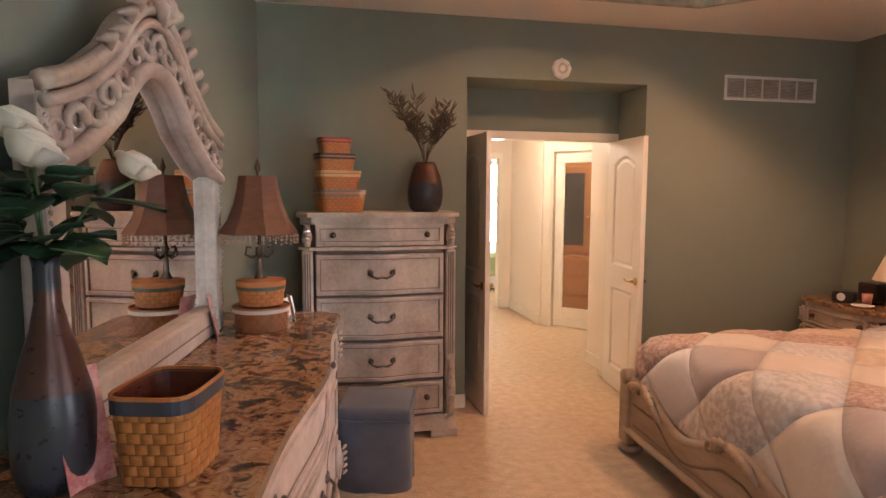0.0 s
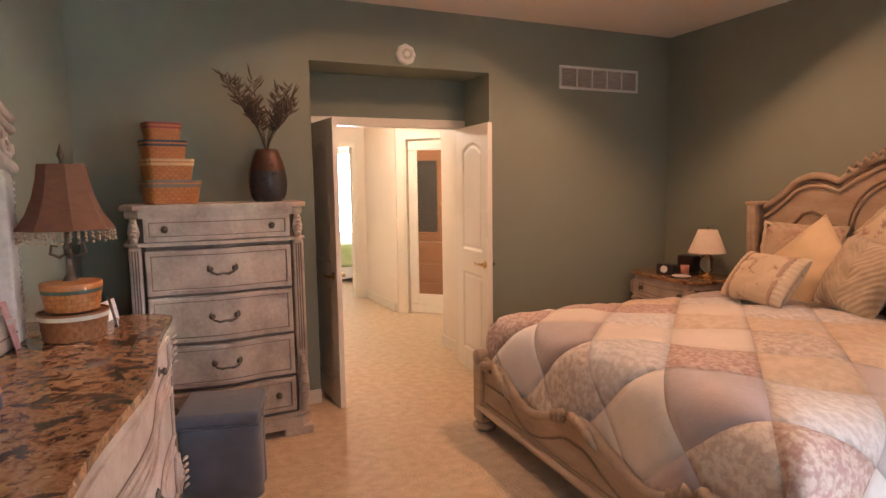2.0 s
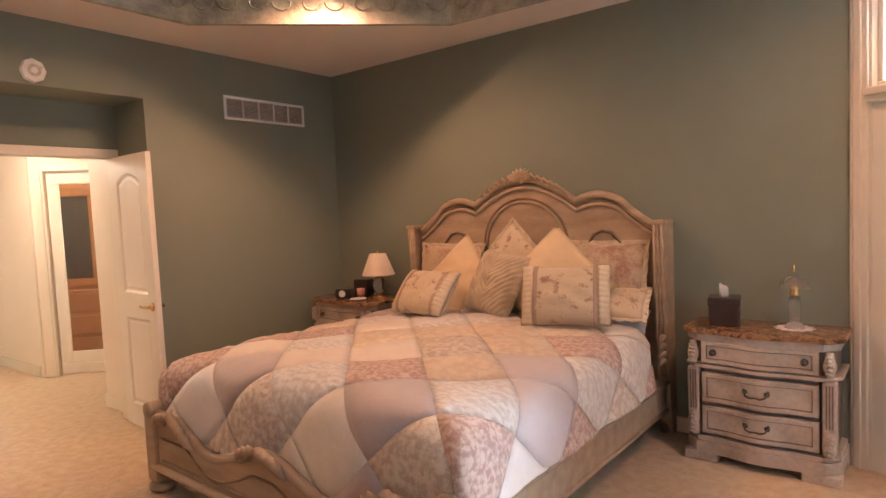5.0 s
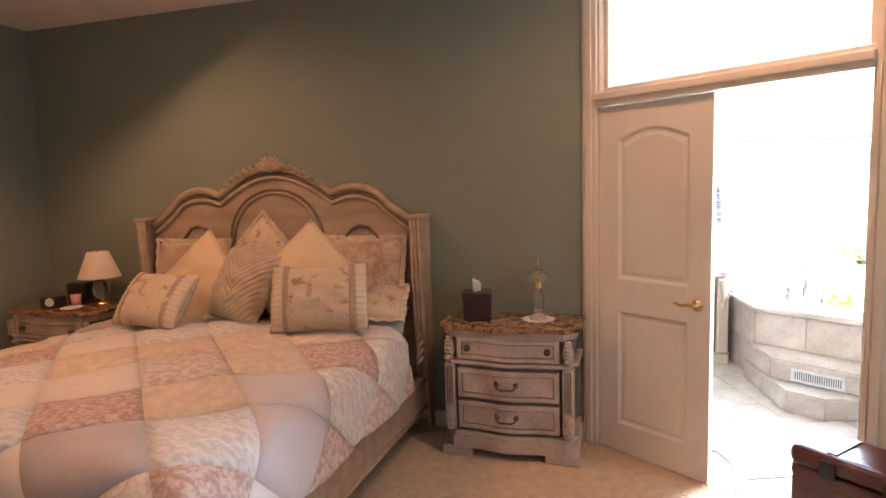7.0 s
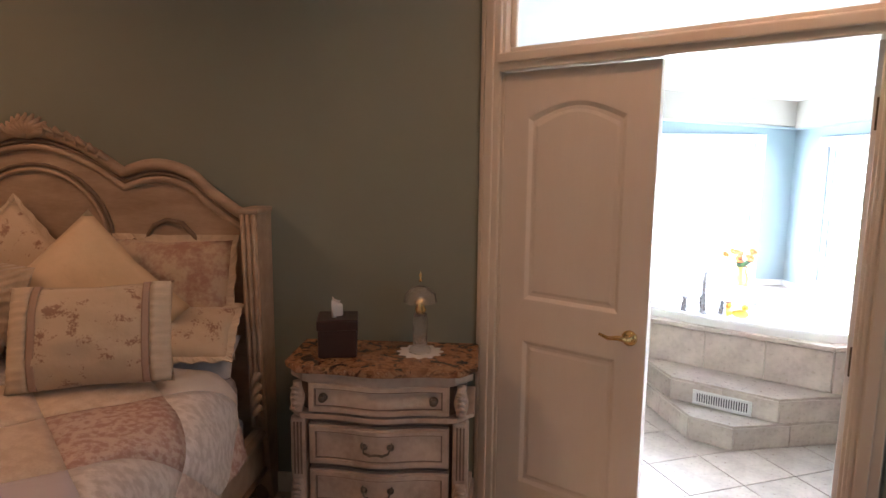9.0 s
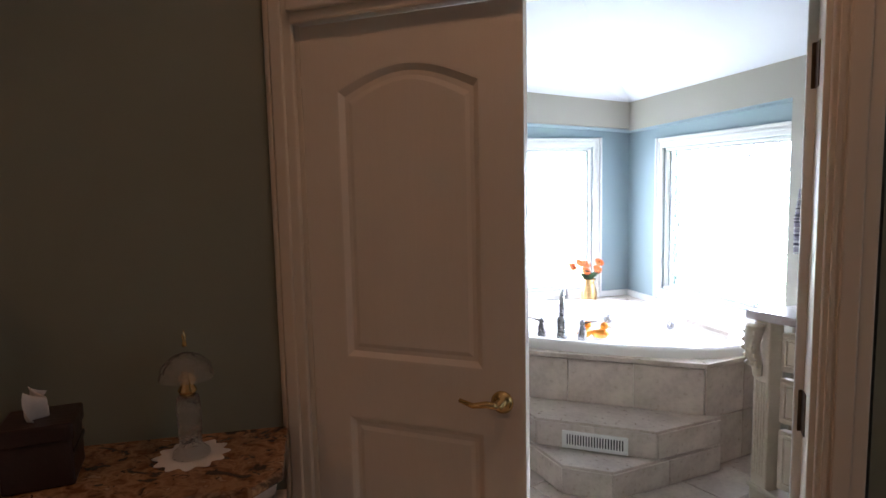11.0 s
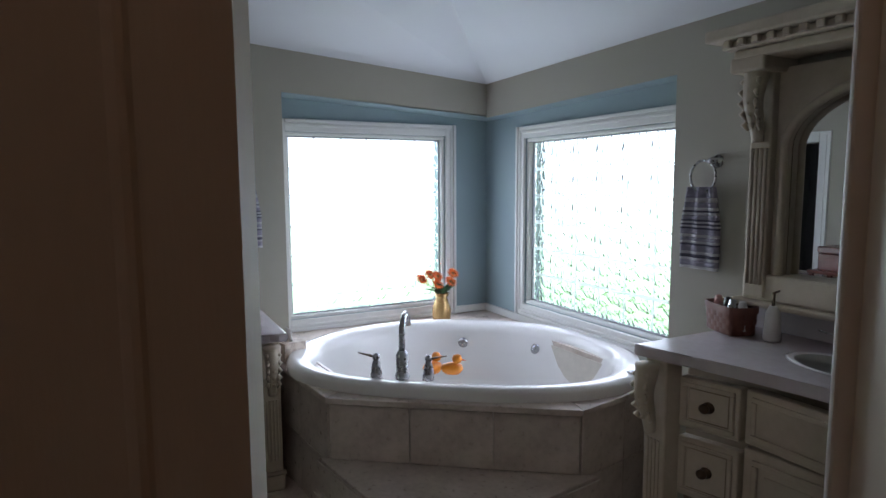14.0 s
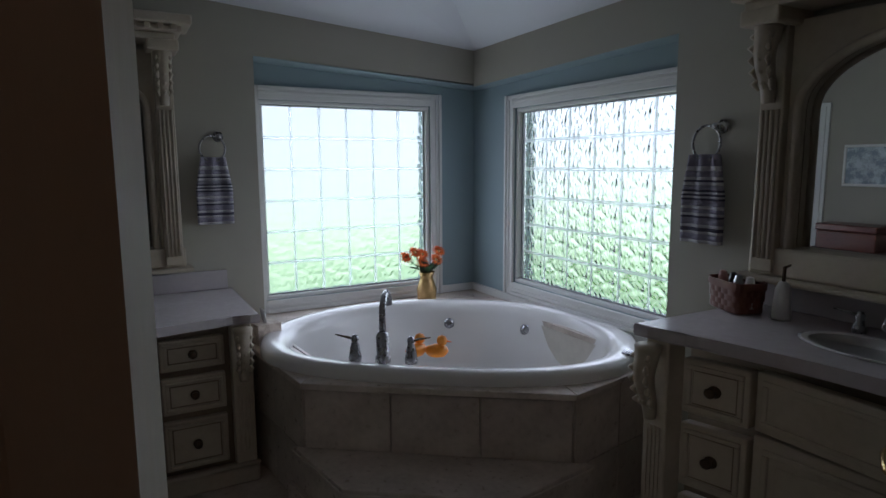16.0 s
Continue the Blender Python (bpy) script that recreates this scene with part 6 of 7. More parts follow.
part("stem", lathe([(0, 0), (0.05, 0), (0.05, 0.012), (0.03, 0.03), (0.032, 0.08), (0.034, 0.13), (0.03, 0.17), (0, 0.175)], 18), GLASSFROST, gl_, "ribbed frosted glass column", True)
part("burner", lathe([(0, 0.175), (0.02, 0.175), (0.026, 0.19), (0.018, 0.205), (0.026, 0.222), (0.016, 0.24), (0, 0.245)], 16), BRASS, gl_, "polished brass burner", True)
part("shade", lathe([(0.075, 0.225), (0.066, 0.26), (0.04, 0.285), (0.02, 0.292), (0.018, 0.290), (0.038, 0.282), (0.064, 0.258), (0.073, 0.225)], 20, close=False), GLASSFROST, gl_, "frosted glass bell shade", True)
part("finial", lathe([(0, 0.31), (0.008, 0.315), (0.004, 0.33), (0.007, 0.342), (0, 0.36)], 10), BRASS, gl_, "", True)
dy_ = thing("doily", pose(6.06, 0.335, NZ - 0.0005), "white lace doily under the lamp", "doily")
part("lace", prism([((0.095 + 0.010 * math.cos(12 * a)) * math.cos(a), (0.095 + 0.010 * math.cos(12 * a)) * math.sin(a)) for a in [2 * math.pi * k / 72 for k in range(72)]], 0.0, 0.0012), PAPER, dy_)
bl = thing("bedside_lamp", pose(6.17, 3.52, NZ), "small brass and glass lamp with an ivory shade", "lamp")
part("base", lathe([(0, 0), (0.06, 0), (0.06, 0.012), (0.035, 0.02), (0.03, 0.035), (0, 0.04)], 20), BRASS, bl, "polished brass foot", True)
part("column", lathe([(0, 0.036), (0.045, 0.045), (0.055, 0.10), (0.05, 0.15), (0.03, 0.18), (0.012, 0.19), (0, 0.19)], 18), GLASSCLEAR, bl, "clear glass body", True)
part("stem", lathe([(0, 0.19), (0.008, 0.19), (0.008, 0.36), (0, 0.36)], 10), BRASS, bl, "", True)
part("shade", lathe([(0.145, 0.20), (0.072, 0.385), (0.068, 0.385), (0.141, 0.20)], 28, close=False), SHADEWHITE, bl, "pleated ivory empire shade", True)
part("finial", lathe([(0, 0.36), (0.005, 0.385), (0.009, 0.40), (0, 0.415)], 8), BRASS, bl, "", True)
ck = thing("clock_radio", pose(6.02, 3.80, NZ, 0, 0, -70), "small black clock radio on the nightstand", "clock")
part("case", box(-0.075, 0.075, -0.05, 0.05, 0, 0.085, 0.02, seg=3), BLACK, ck)
part("face", moved(lathe([(0, 0), (0.03, 0), (0.03, 0.004), (0, 0.004)], 20), Matrix.Translation((0.0, -0.05, 0.045)) @ Matrix.Rotation(radians(90), 4, "X")), PAPER, ck, "white round dial")
sp = thing("speaker_cube", pose(6.25, 3.78, NZ, 0, 0, -80), "black cube speaker by the lamp", "speaker")
part("case", box(-0.075, 0.075, -0.06, 0.06, 0, 0.145, 0.012), BLACK, sp)
part("cloth", box(-0.06, 0.06, -0.063, -0.059, 0.012, 0.132, 0.004), LEATHER, sp)
cp = thing("cup", pose(6.08, 3.66, NZ), "small pink cup on the nightstand", "cup")
part("body", lathe([(0, 0), (0.028, 0), (0.036, 0.085), (0.033, 0.085), (0.026, 0.006), (0, 0.006)], 18), PINK, cp, "", True)
ds = thing("dish", pose(5.98, 3.60, NZ), "small white saucer on the nightstand", "dish")
part("plate", lathe([(0, 0), (0.04, 0), (0.075, 0.012), (0.073, 0.015), (0.04, 0.005), (0, 0.005)], 24), PAPER, ds, "", True)

# ---- wooden chest by the bath doors ----
tk = thing("wooden_box", Matrix.Translation((5.04, -1.01, 0)) @ pose(0, 0, 0, 0, 0, -134), "glossy cherry wood trunk with leather straps and iron latches", "trunk")
part("body", box(-0.24, 0.24, -0.12, 0.12, 0.0, 0.44, 0.012), CHERRY, tk)
part("lid", box(-0.25, 0.25, -0.13, 0.13, 0.442, 0.52, 0.03, seg=3), CHERRY, tk)
for x in (-0.10, 0.12):
    part("latch", box(x - 0.03, x + 0.03, -0.142, -0.126, 0.43, 0.50, 0.004), BLACK, tk, "black iron latch")
    part("strap", box(x - 0.018, x + 0.018, -0.10, 0.10, 0.518, 0.525, 0.002), LEATHER, tk)
part("carry_strap", tube([(-0.252, 0.05, 0.47), (-0.275, 0.04, 0.38), (-0.28, 0.0, 0.33), (-0.275, -0.04, 0.38), (-0.252, -0.05, 0.47)], 0.012, 6, flat=0.4), LEATHER, tk, "dark leather carrying strap", True)

# ---- bath: tub on a tiled deck ----
deck = thing("tub_deck", pose(0, 0, 0), "stone tiled tub surround with two steps", "tub surround")
DK = [(8.57, -1.03), (7.52, -1.15), (6.89, -2.02), (7.0, -2.595), (8.57, -2.595)]
e = (Vector((6.92, -2.03)) - Vector((7.545, -1.175))).normalized()
TUBC, TUBROT = Vector((7.735, -1.94)), math.atan2(e.y, e.x)
so = -1 if Vector((e.y, -e.x)).dot(Vector((-math.sin(TUBROT), math.cos(TUBROT)))) < 0 else 1


def egg(a, s=1.0):
    """Plan of the rim: wide towards the steps, rounded towards the corner."""
    c, q = math.cos(a), math.sin(a)
    k = 2.7
    r = (abs(c) ** k + abs(q) ** k) ** (-1 / k)
    x, y = 0.88 * r * c, 0.60 * r * q
    taper = 1 - 0.30 * max(0.0, q) ** 1.3
    return x * taper * s, -so * (y + (0.10 * max(0.0, q))) * s


def holed(poly, s, z0, z1, n=96):
    """A slab of the given plan with the tub's oval cut out of it."""
    bm = bmesh.new()
    rows = []
    for k in range(n):
        x, y = egg(2 * math.pi * k / n, s)
        p = Vector((x * math.cos(TUBROT) - y * math.sin(TUBROT), x * math.sin(TUBROT) + y * math.cos(TUBROT)))
        far = 9.0
        for a, b2 in zip(poly, poly[1:] + poly[:1]):
            a, d = Vector(a) - TUBC, Vector(b2) - Vector(a)
            den = p.x * d.y - p.y * d.x
            if abs(den) > 1e-9:
                f, g = (a.x * d.y - a.y * d.x) / den, (a.x * p.y - a.y * p.x) / den
                if f > 0 and -1e-6 <= g <= 1 + 1e-6:
                    far = min(far, f)
        i_, o_ = TUBC + p * min(1.0, far * 0.98), TUBC + p * far
        rows.append([bm.verts.new((*q, z)) for q in (i_, o_) for z in (z0, z1)])
    for p, q in zip(rows, rows[1:] + rows[:1]):
        for a, b2 in ((0, 1), (1, 3), (3, 2), (2, 0)):
            bm.faces.new((p[a], p[b2], q[b2], q[a]))
    return bm


part("core", holed([(8.57, -1.06), (7.545, -1.175), (6.92, -2.03), (7.03, -2.59), (8.57, -2.59)], 0.93, 0.0, 0.545), GROUT, deck)


def tiled(p, q, z0, z1, nx, nz, parent, out=0.012, gap=0.004):
    """Wall tiles on the upright face from p to q (outside on the right-hand side)."""
    p, q = Vector(p), Vector(q)
    d = q - p
    L, e = d.length, d.normalized()
    nrm = Vector((e.y, -e.x))
    tw, th = L / nx, (z1 - z0) / nz
    t = box(gap / 2, tw - gap / 2, -out, 0.0, gap / 2, th - gap / 2, 0.0018, seg=1)
    me = bpy.data.meshes.new("tile")
    t.to_mesh(me)
    t.free()
    me.materials.append(TILE)
    rot = math.atan2(e.y, e.x)
    for i in range(nx):
        for k in range(nz):
            o = new("tile", me)
            o.parent = parent
            b0 = p + e * tw * i
            o.matrix_basis = Matrix.Translation((b0.x, b0.y, z0 + th * k)) @ Matrix.Rotation(rot, 4, "Z")


FL, FR = Vector((7.545, -1.175)), Vector((6.92, -2.03))
tiled((8.56, -1.062), FL, 0.0, 0.54, 3, 2, deck)
tiled(FL, FR, 0.29, 0.54, 3, 1, deck)
tiled(FR, (7.03, -2.59), 0.0, 0.54, 2, 2, deck)
# deck top slab pieces
for k, poly in enumerate(([(8.57, -1.03), (7.52, -1.15), (7.62, -1.30), (8.57, -1.20)], [(7.52, -1.15), (6.89, -2.02), (7.06, -2.06), (7.62, -1.30)], [(6.89, -2.02), (7.0, -2.595), (7.17, -2.595), (7.06, -2.06)])):
    c = Vector((sum(p[0] for p in poly) / len(poly), sum(p[1] for p in poly) / len(poly)))
    pp = [tuple(c + (Vector(p) - c) * 0.997) for p in poly]
    part("deck_slab", prism(pp, 0.545, 0.572, 0.004), TILE, deck)
part("deck_slab", holed([(8.57, -1.205), (7.62, -1.305), (7.06, -2.065), (7.17, -2.595), (8.57, -2.595)], 0.95, 0.545, 0.571), TILE, deck)
# steps in front, parallel to the tub's front
nf = Vector((e.y, -e.x))


def stp(a0, a1, n0, n1, z0, z1, cut, name):
    pts = [FL + e * a0, FL + e * a1, FL + e * (a1 - cut) + nf * n1, FL + e * (a0 + cut) + nf * n1]
    part(name, prism([tuple(p) for p in pts], z0, z1, 0.003), TILE, deck)
    for p, q in ((pts[3], pts[0]), (pts[2], pts[3]), (pts[1], pts[2])):
        nt = max(1, round((q - p).length / 0.34))
        tiled(tuple(q), tuple(p), z0 + 0.002, z1 - 0.012, nt, 1, deck, 0.008)
    return pts


STEP = stp(-0.08, 1.14, 0, 0.50, 0.0, 0.145, 0.49, "step")
STEP2 = stp(-0.06, 1.14, 0, 0.30, 0.145, 0.29, 0.30, "step")
gm = FL + e * 0.54 + nf * 0.309
gr = thing("floor_register", Matrix.Translation((gm.x, gm.y, 0.153)) @ Matrix.Rotation(math.atan2(e.y, e.x), 4, "Z"), "white slotted heating register in the tub step", "register")
# tall side faces out
part("frame", rimmed(-0.165, 0.165, 0.0, 0.092, 0.018, min(0, so * 0.012), max(0, so * 0.012)), PAPER, gr)
part("backing", box(-0.15, 0.15, min(0.001, so * 0.003), max(0.001, so * 0.003), 0.016, 0.078), BLACK, gr)
for k in range(22):
    x = -0.145 + 0.29 * k / 21
    part("bar", box(x - 0.0032, x + 0.0032, min(so * 0.003, so * 0.010), max(so * 0.003, so * 0.010), 0.016, 0.078), PAPER, gr)

tub = thing("bathtub", Matrix.Translation((7.735, -1.94, 0.572)) @ Matrix.Rotation(math.atan2(e.y, e.x), 4, "Z"), "white oval corner tub set into the deck", "bathtub")
prof = [(1.0, 0.0), (1.0, 0.035), (0.985, 0.055), (0.955, 0.060), (0.90, 0.056), (0.865, 0.040), (0.845, 0.0), (0.82, -0.12), (0.78, -0.28), (0.70, -0.36), (0.50, -0.385), (0.0, -0.39)]
bm = bmesh.new()
rings = []
for s, z in prof[:-1]:
    rings.append([bm.verts.new((*egg(2 * math.pi * k / 72, s), z)) for k in range(72)])
for p, q in zip(rings, rings[1:]):
    for k in range(72):
        bm.faces.new((p[k], p[(k + 1) % 72], q[(k + 1) % 72], q[k]))
bm.faces.new(rings[-1])
part("shell", bm, TUBWHITE, tub, "", True)
TI = tub.matrix_world.inverted()
for a, s, z in ((0.9, 0.80, -0.06), (1.7, 0.80, -0.06), (-0.5, 0.80, -0.08)):
    x, y = egg(a, s)
    part("jet", moved(lathe([(0, 0), (0.028, 0), (0.03, 0.008), (0.012, 0.012), (0, 0.012)], 12), Matrix.Translation((x, y, z)) @ Vector((-x, -y, 0.2)).to_track_quat("Z", "Y").to_matrix().to_4x4()), NICKEL, tub, "chrome water jet", True)
part("overflow_knob", lathe([(0, 0.057), (0.03, 0.057), (0.03, 0.066), (0.015, 0.072), (0, 0.072)], 16, cx=egg(0.1, 0.93)[0] if egg(0.1)[0] > 0 else 0.7, cy=egg(-0.5, 0.93)[1]), NICKEL, tub)


def on_deck(px, py, z=0.572):
    return pose(px, py, z)


fa = thing("tub_faucet", pose(7.47, -1.485, 0.63, 0, 0, math.degrees(math.atan2(e.y, e.x))), "tall gooseneck nickel tub faucet", "faucet")
part("base", lathe([(0, -0.01), (0.032, -0.01), (0.032, 0.012), (0.026, 0.02), (0.028, 0.10), (0.02, 0.115), (0.016, 0.12), (0, 0.12)], 16), NICKEL, fa, "", True)
part("spout", tube([(0, 0, 0.11), (0, 0, 0.19), (0, -so * 0.01, 0.225), (0, -so * 0.04, 0.258), (0, -so * 0.08, 0.265), (0, -so * 0.112, 0.245), (0, -so * 0.118, 0.205)], [0.015, 0.014, 0.014, 0.014, 0.014, 0.015, 0.017], 12), NICKEL, fa, "", True)
for sx in (-1, 1):
    tp = part("tap_handle", lathe([(0, -0.01), (0.027, -0.01), (0.027, 0.006), (0.020, 0.05), (0.013, 0.07), (0.018, 0.085), (0.010, 0.10), (0, 0.102)], 14, cx=sx * 0.118), NICKEL, fa, "dark nickel tap", True)
    part("lever", tube([(sx * 0.118, 0, 0.082), (sx * 0.148, 0, 0.09), (sx * 0.20, 0, 0.10)], [0.009, 0.009, 0.004], 8, flat=0.6), BRONZE, tp, "", True)
for dx, dy, rz in ((0.0, 0.0, 20), (-0.055, -0.075, -40)):
    du = thing("rubber_duck", pose(7.60 + dx, -1.70 + dy, 0.60, 0, 0, rz), "small orange rubber duck in the tub", "duck")
    part("body", moved(lathe([(0, -0.03), (0.03, -0.02), (0.042, 0.0), (0.036, 0.02), (0.012, 0.032), (0, 0.032)], 14, 1.3), Matrix.Identity(4)), DUCK, du, "", True)
    part("head", moved(lathe([(0, -0.025), (0.02, -0.015), (0.025, 0.0), (0.018, 0.018), (0, 0.025)], 12), Matrix.Translation((0, -0.025, 0.05))), DUCK, du, "", True)
    part("beak", tube([(0, -0.045, 0.048), (0, -0.068, 0.045)], [0.01, 0.003], 6, flat=0.4), ORANGE, du)

# back splash trim around the tub corner
run([((RX - 0.002, -1.25), (RX - 0.002, RY)), ((RX, RY + 0.002), (7.0, RY + 0.002))], 0.572, 0.62, -0.02, "trim_tub", BATHTRIM, "white moulding along the back of the tub deck")
b = box(8.575, RX, RY, -1.255, 0.53, 0.5705)
box(7.005, 8.575, RY, -2.595, 0.53, 0.5705, bm=b)
structure("trim_ledge", b, TILE, "tiled ledge below the bath windows", "trim")

fv = thing("flower_vase", pose(8.54, -2.235, 0.572), "gold glass jug with orange daisies on the tub deck", "vase")
part("body", lathe([(0, 0), (0.05, 0), (0.06, 0.03), (0.062, 0.09), (0.045, 0.14), (0.038, 0.165), (0.052, 0.195), (0.047, 0.195), (0.033, 0.165), (0, 0.15)], 22), GOLDVASE, fv, "", True)
rg = random.Random(3)
for k, (x, y, z) in enumerate(((-0.02, 0.09, 0.32), (0.03, -0.10, 0.31), (0.02, 0.02, 0.30), (-0.05, -0.04, 0.27), (0.0, 0.14, 0.29), (-0.04, 0.05, 0.26))):
    part("stem", tube([(0, 0, 0.16), (x * 0.6, y * 0.6, 0.25), (x, y, z)], 0.003, 5), STEM, fv)
    c = part("flower_head", moved(lathe([(0, -0.01), (0.014, -0.004), (0.014, 0.006), (0, 0.012)], 10), Matrix.Translation((x, y, z)) @ Matrix.Rotation(-0.7, 4, "Y")), GOLDVASE, fv, "", True)
    bm = bmesh.new()
    for q in range(14):
        a = 2 * math.pi * q / 14 + k
        rot = Matrix.Translation((x, y, z)) @ Matrix.Rotation(-0.7, 4, "Y") @ Matrix.Rotation(a, 4, "Z")
        pts = [rot @ Vector(p) for p in ((0.008, 0, 0), (0.026, 0, 0.012), (0.044, 0, 0.006))]
        tube(pts, [0.006, 0.011, 0.004], 5, bm, 0.4)
    part("petals", bm, ORANGE, c, "orange daisy petals", True)
for k in range(14):
    a = rg.uniform(0, 6.28)
    leaf(fv, (0.02 * math.cos(a), 0.02 * math.sin(a), 0.19), (rg.uniform(0.05, 0.11) * math.cos(a), rg.uniform(0.05, 0.12) * math.sin(a), rg.uniform(0.19, 0.27)), 0.014, LEAFLIGHT if k % 2 else LEAF)

tbx = thing("tissue_carton", pose(8.17, -1.16, 0.573, 0, 0, 12), "patterned tissue carton on the tub deck", "tissue box")
part("carton", box(-0.06, 0.06, -0.06, 0.06, 0, 0.10, 0.003), QFLORAL, tbx)
part("tissue", slab(lambda u, v, s: (0.03 * (2 * u - 1), 0.012 * math.sin(6 * u + v) + 0.002 * s, 0.10 + 0.055 * v * (1 - 0.3 * math.sin(4 * u))), 8, 5), PAPER, tbx, "", True)


def towel_ring(m, label):
    t = thing("towel_ring", m, label, "towel ring", "towel rings by the tub")
    part("mount", moved(lathe([(0, 0), (0.027, 0), (0.027, 0.006), (0.014, 0.012), (0.012, 0.05), (0, 0.052)], 14), Matrix.Rotation(radians(90), 4, "X")), NICKEL, t, "", True)
    part("ring", tube([(0.062 * math.sin(2 * math.pi * k / 24) - 0.035, -0.045, -0.062 + 0.065 * math.cos(2 * math.pi * k / 24)) for k in range(25)], 0.005, 8), NICKEL, t, "", True)
    w = thing("hand_towel", m @ pose(-0.035, -0.045, -0.125), "grey and navy striped hand towel hanging from the ring", "towel", "striped hand towels")
    stripes = [(0.045, TOWELMID), (0.018, TOWEL), (0.022, TOWELMID), (0.012, TOWEL), (0.008, TOWELDARK), (0.012, TOWEL), (0.018, TOWELMID), (0.008, TOWELDARK), (0.008, TOWEL), (0.008, TOWELDARK), (0.008, TOWEL), (0.008, TOWELDARK), (0.022, TOWELMID), (0.012, TOWEL), (0.016, TOWELMID), (0.010, TOWEL), (0.008, TOWELDARK), (0.026, TOWELMID), (0.012, TOWEL), (0.014, TOWELDARK), (0.010, TOWEL), (0.024, TOWELMID), (0.012, TOWEL)]
    z = 0.02
    tot = sum(s[0] for s in stripes)
    for hh, mt in stripes:
        z0_, z1_ = z, z - hh
        def f(u, v, s, z0_=z0_, z1_=z1_):
            zz = z0_ + (z1_ - z0_) * v
            wd = 0.060 + 0.028 * min(1.0, (0.02 - zz) / 0.16)
            return (wd * (2 * u - 1), -0.012 * math.cos(2 * math.pi * 2.2 * u) * (1 - 0.5 * min(1, (0.02 - zz) / 0.35)) + (0.022 if s else 0.0) - 0.01, zz)
        part("stripe", slab(f, 20, 1), mt, w, "", True)
        z = z1_
    return t


towel_ring(pose(6.772, BY + 0.001, 1.563, 0, 0, 180), "round nickel towel ring by the window")
towel_ring(pose(BX - 0.002, -1.052, 1.572, 0, 0, -90), "round nickel towel ring by the window")


# ---- vanities with mirrored hutches ----
def corbel(parent, x, y, z0, z1, r, material):
    bm = bmesh.new()
    n = 16
    pts = [(x, y - r * (0.55 + 0.9 * math.sin(math.pi * (k / n)) ** 2 * (k / n) + 0.5 * (k / n)), z0 + (z1 - z0) * k / n) for k in range(n + 1)]
    tube(pts, [r * (0.45 + 0.55 * (k / n)) for k in range(n + 1)], 10, bm)
    part("corbel", bm, material, parent, "carved acanthus corbel", True)
    bm = bmesh.new()
    for k in range(5):
        t = 0.25 + 0.15 * k
        yy = y - r * (0.55 + 0.9 * math.sin(math.pi * t) ** 2 * t + 0.5 * t) - r * 0.5
        for sx in (-1, 0, 1):
            tube([(x + sx * r * 0.5, yy + 0.01, z0 + (z1 - z0) * (t - 0.08)), (x + sx * r * 0.7, yy - 0.006, z0 + (z1 - z0) * t), (x + sx * r * 0.4, yy + 0.006, z0 + (z1 - z0) * (t + 0.09))], [r * 0.1, r * 0.24, r * 0.08], 6, bm)
    part("corbel_leaves", bm, material, parent, "", True)


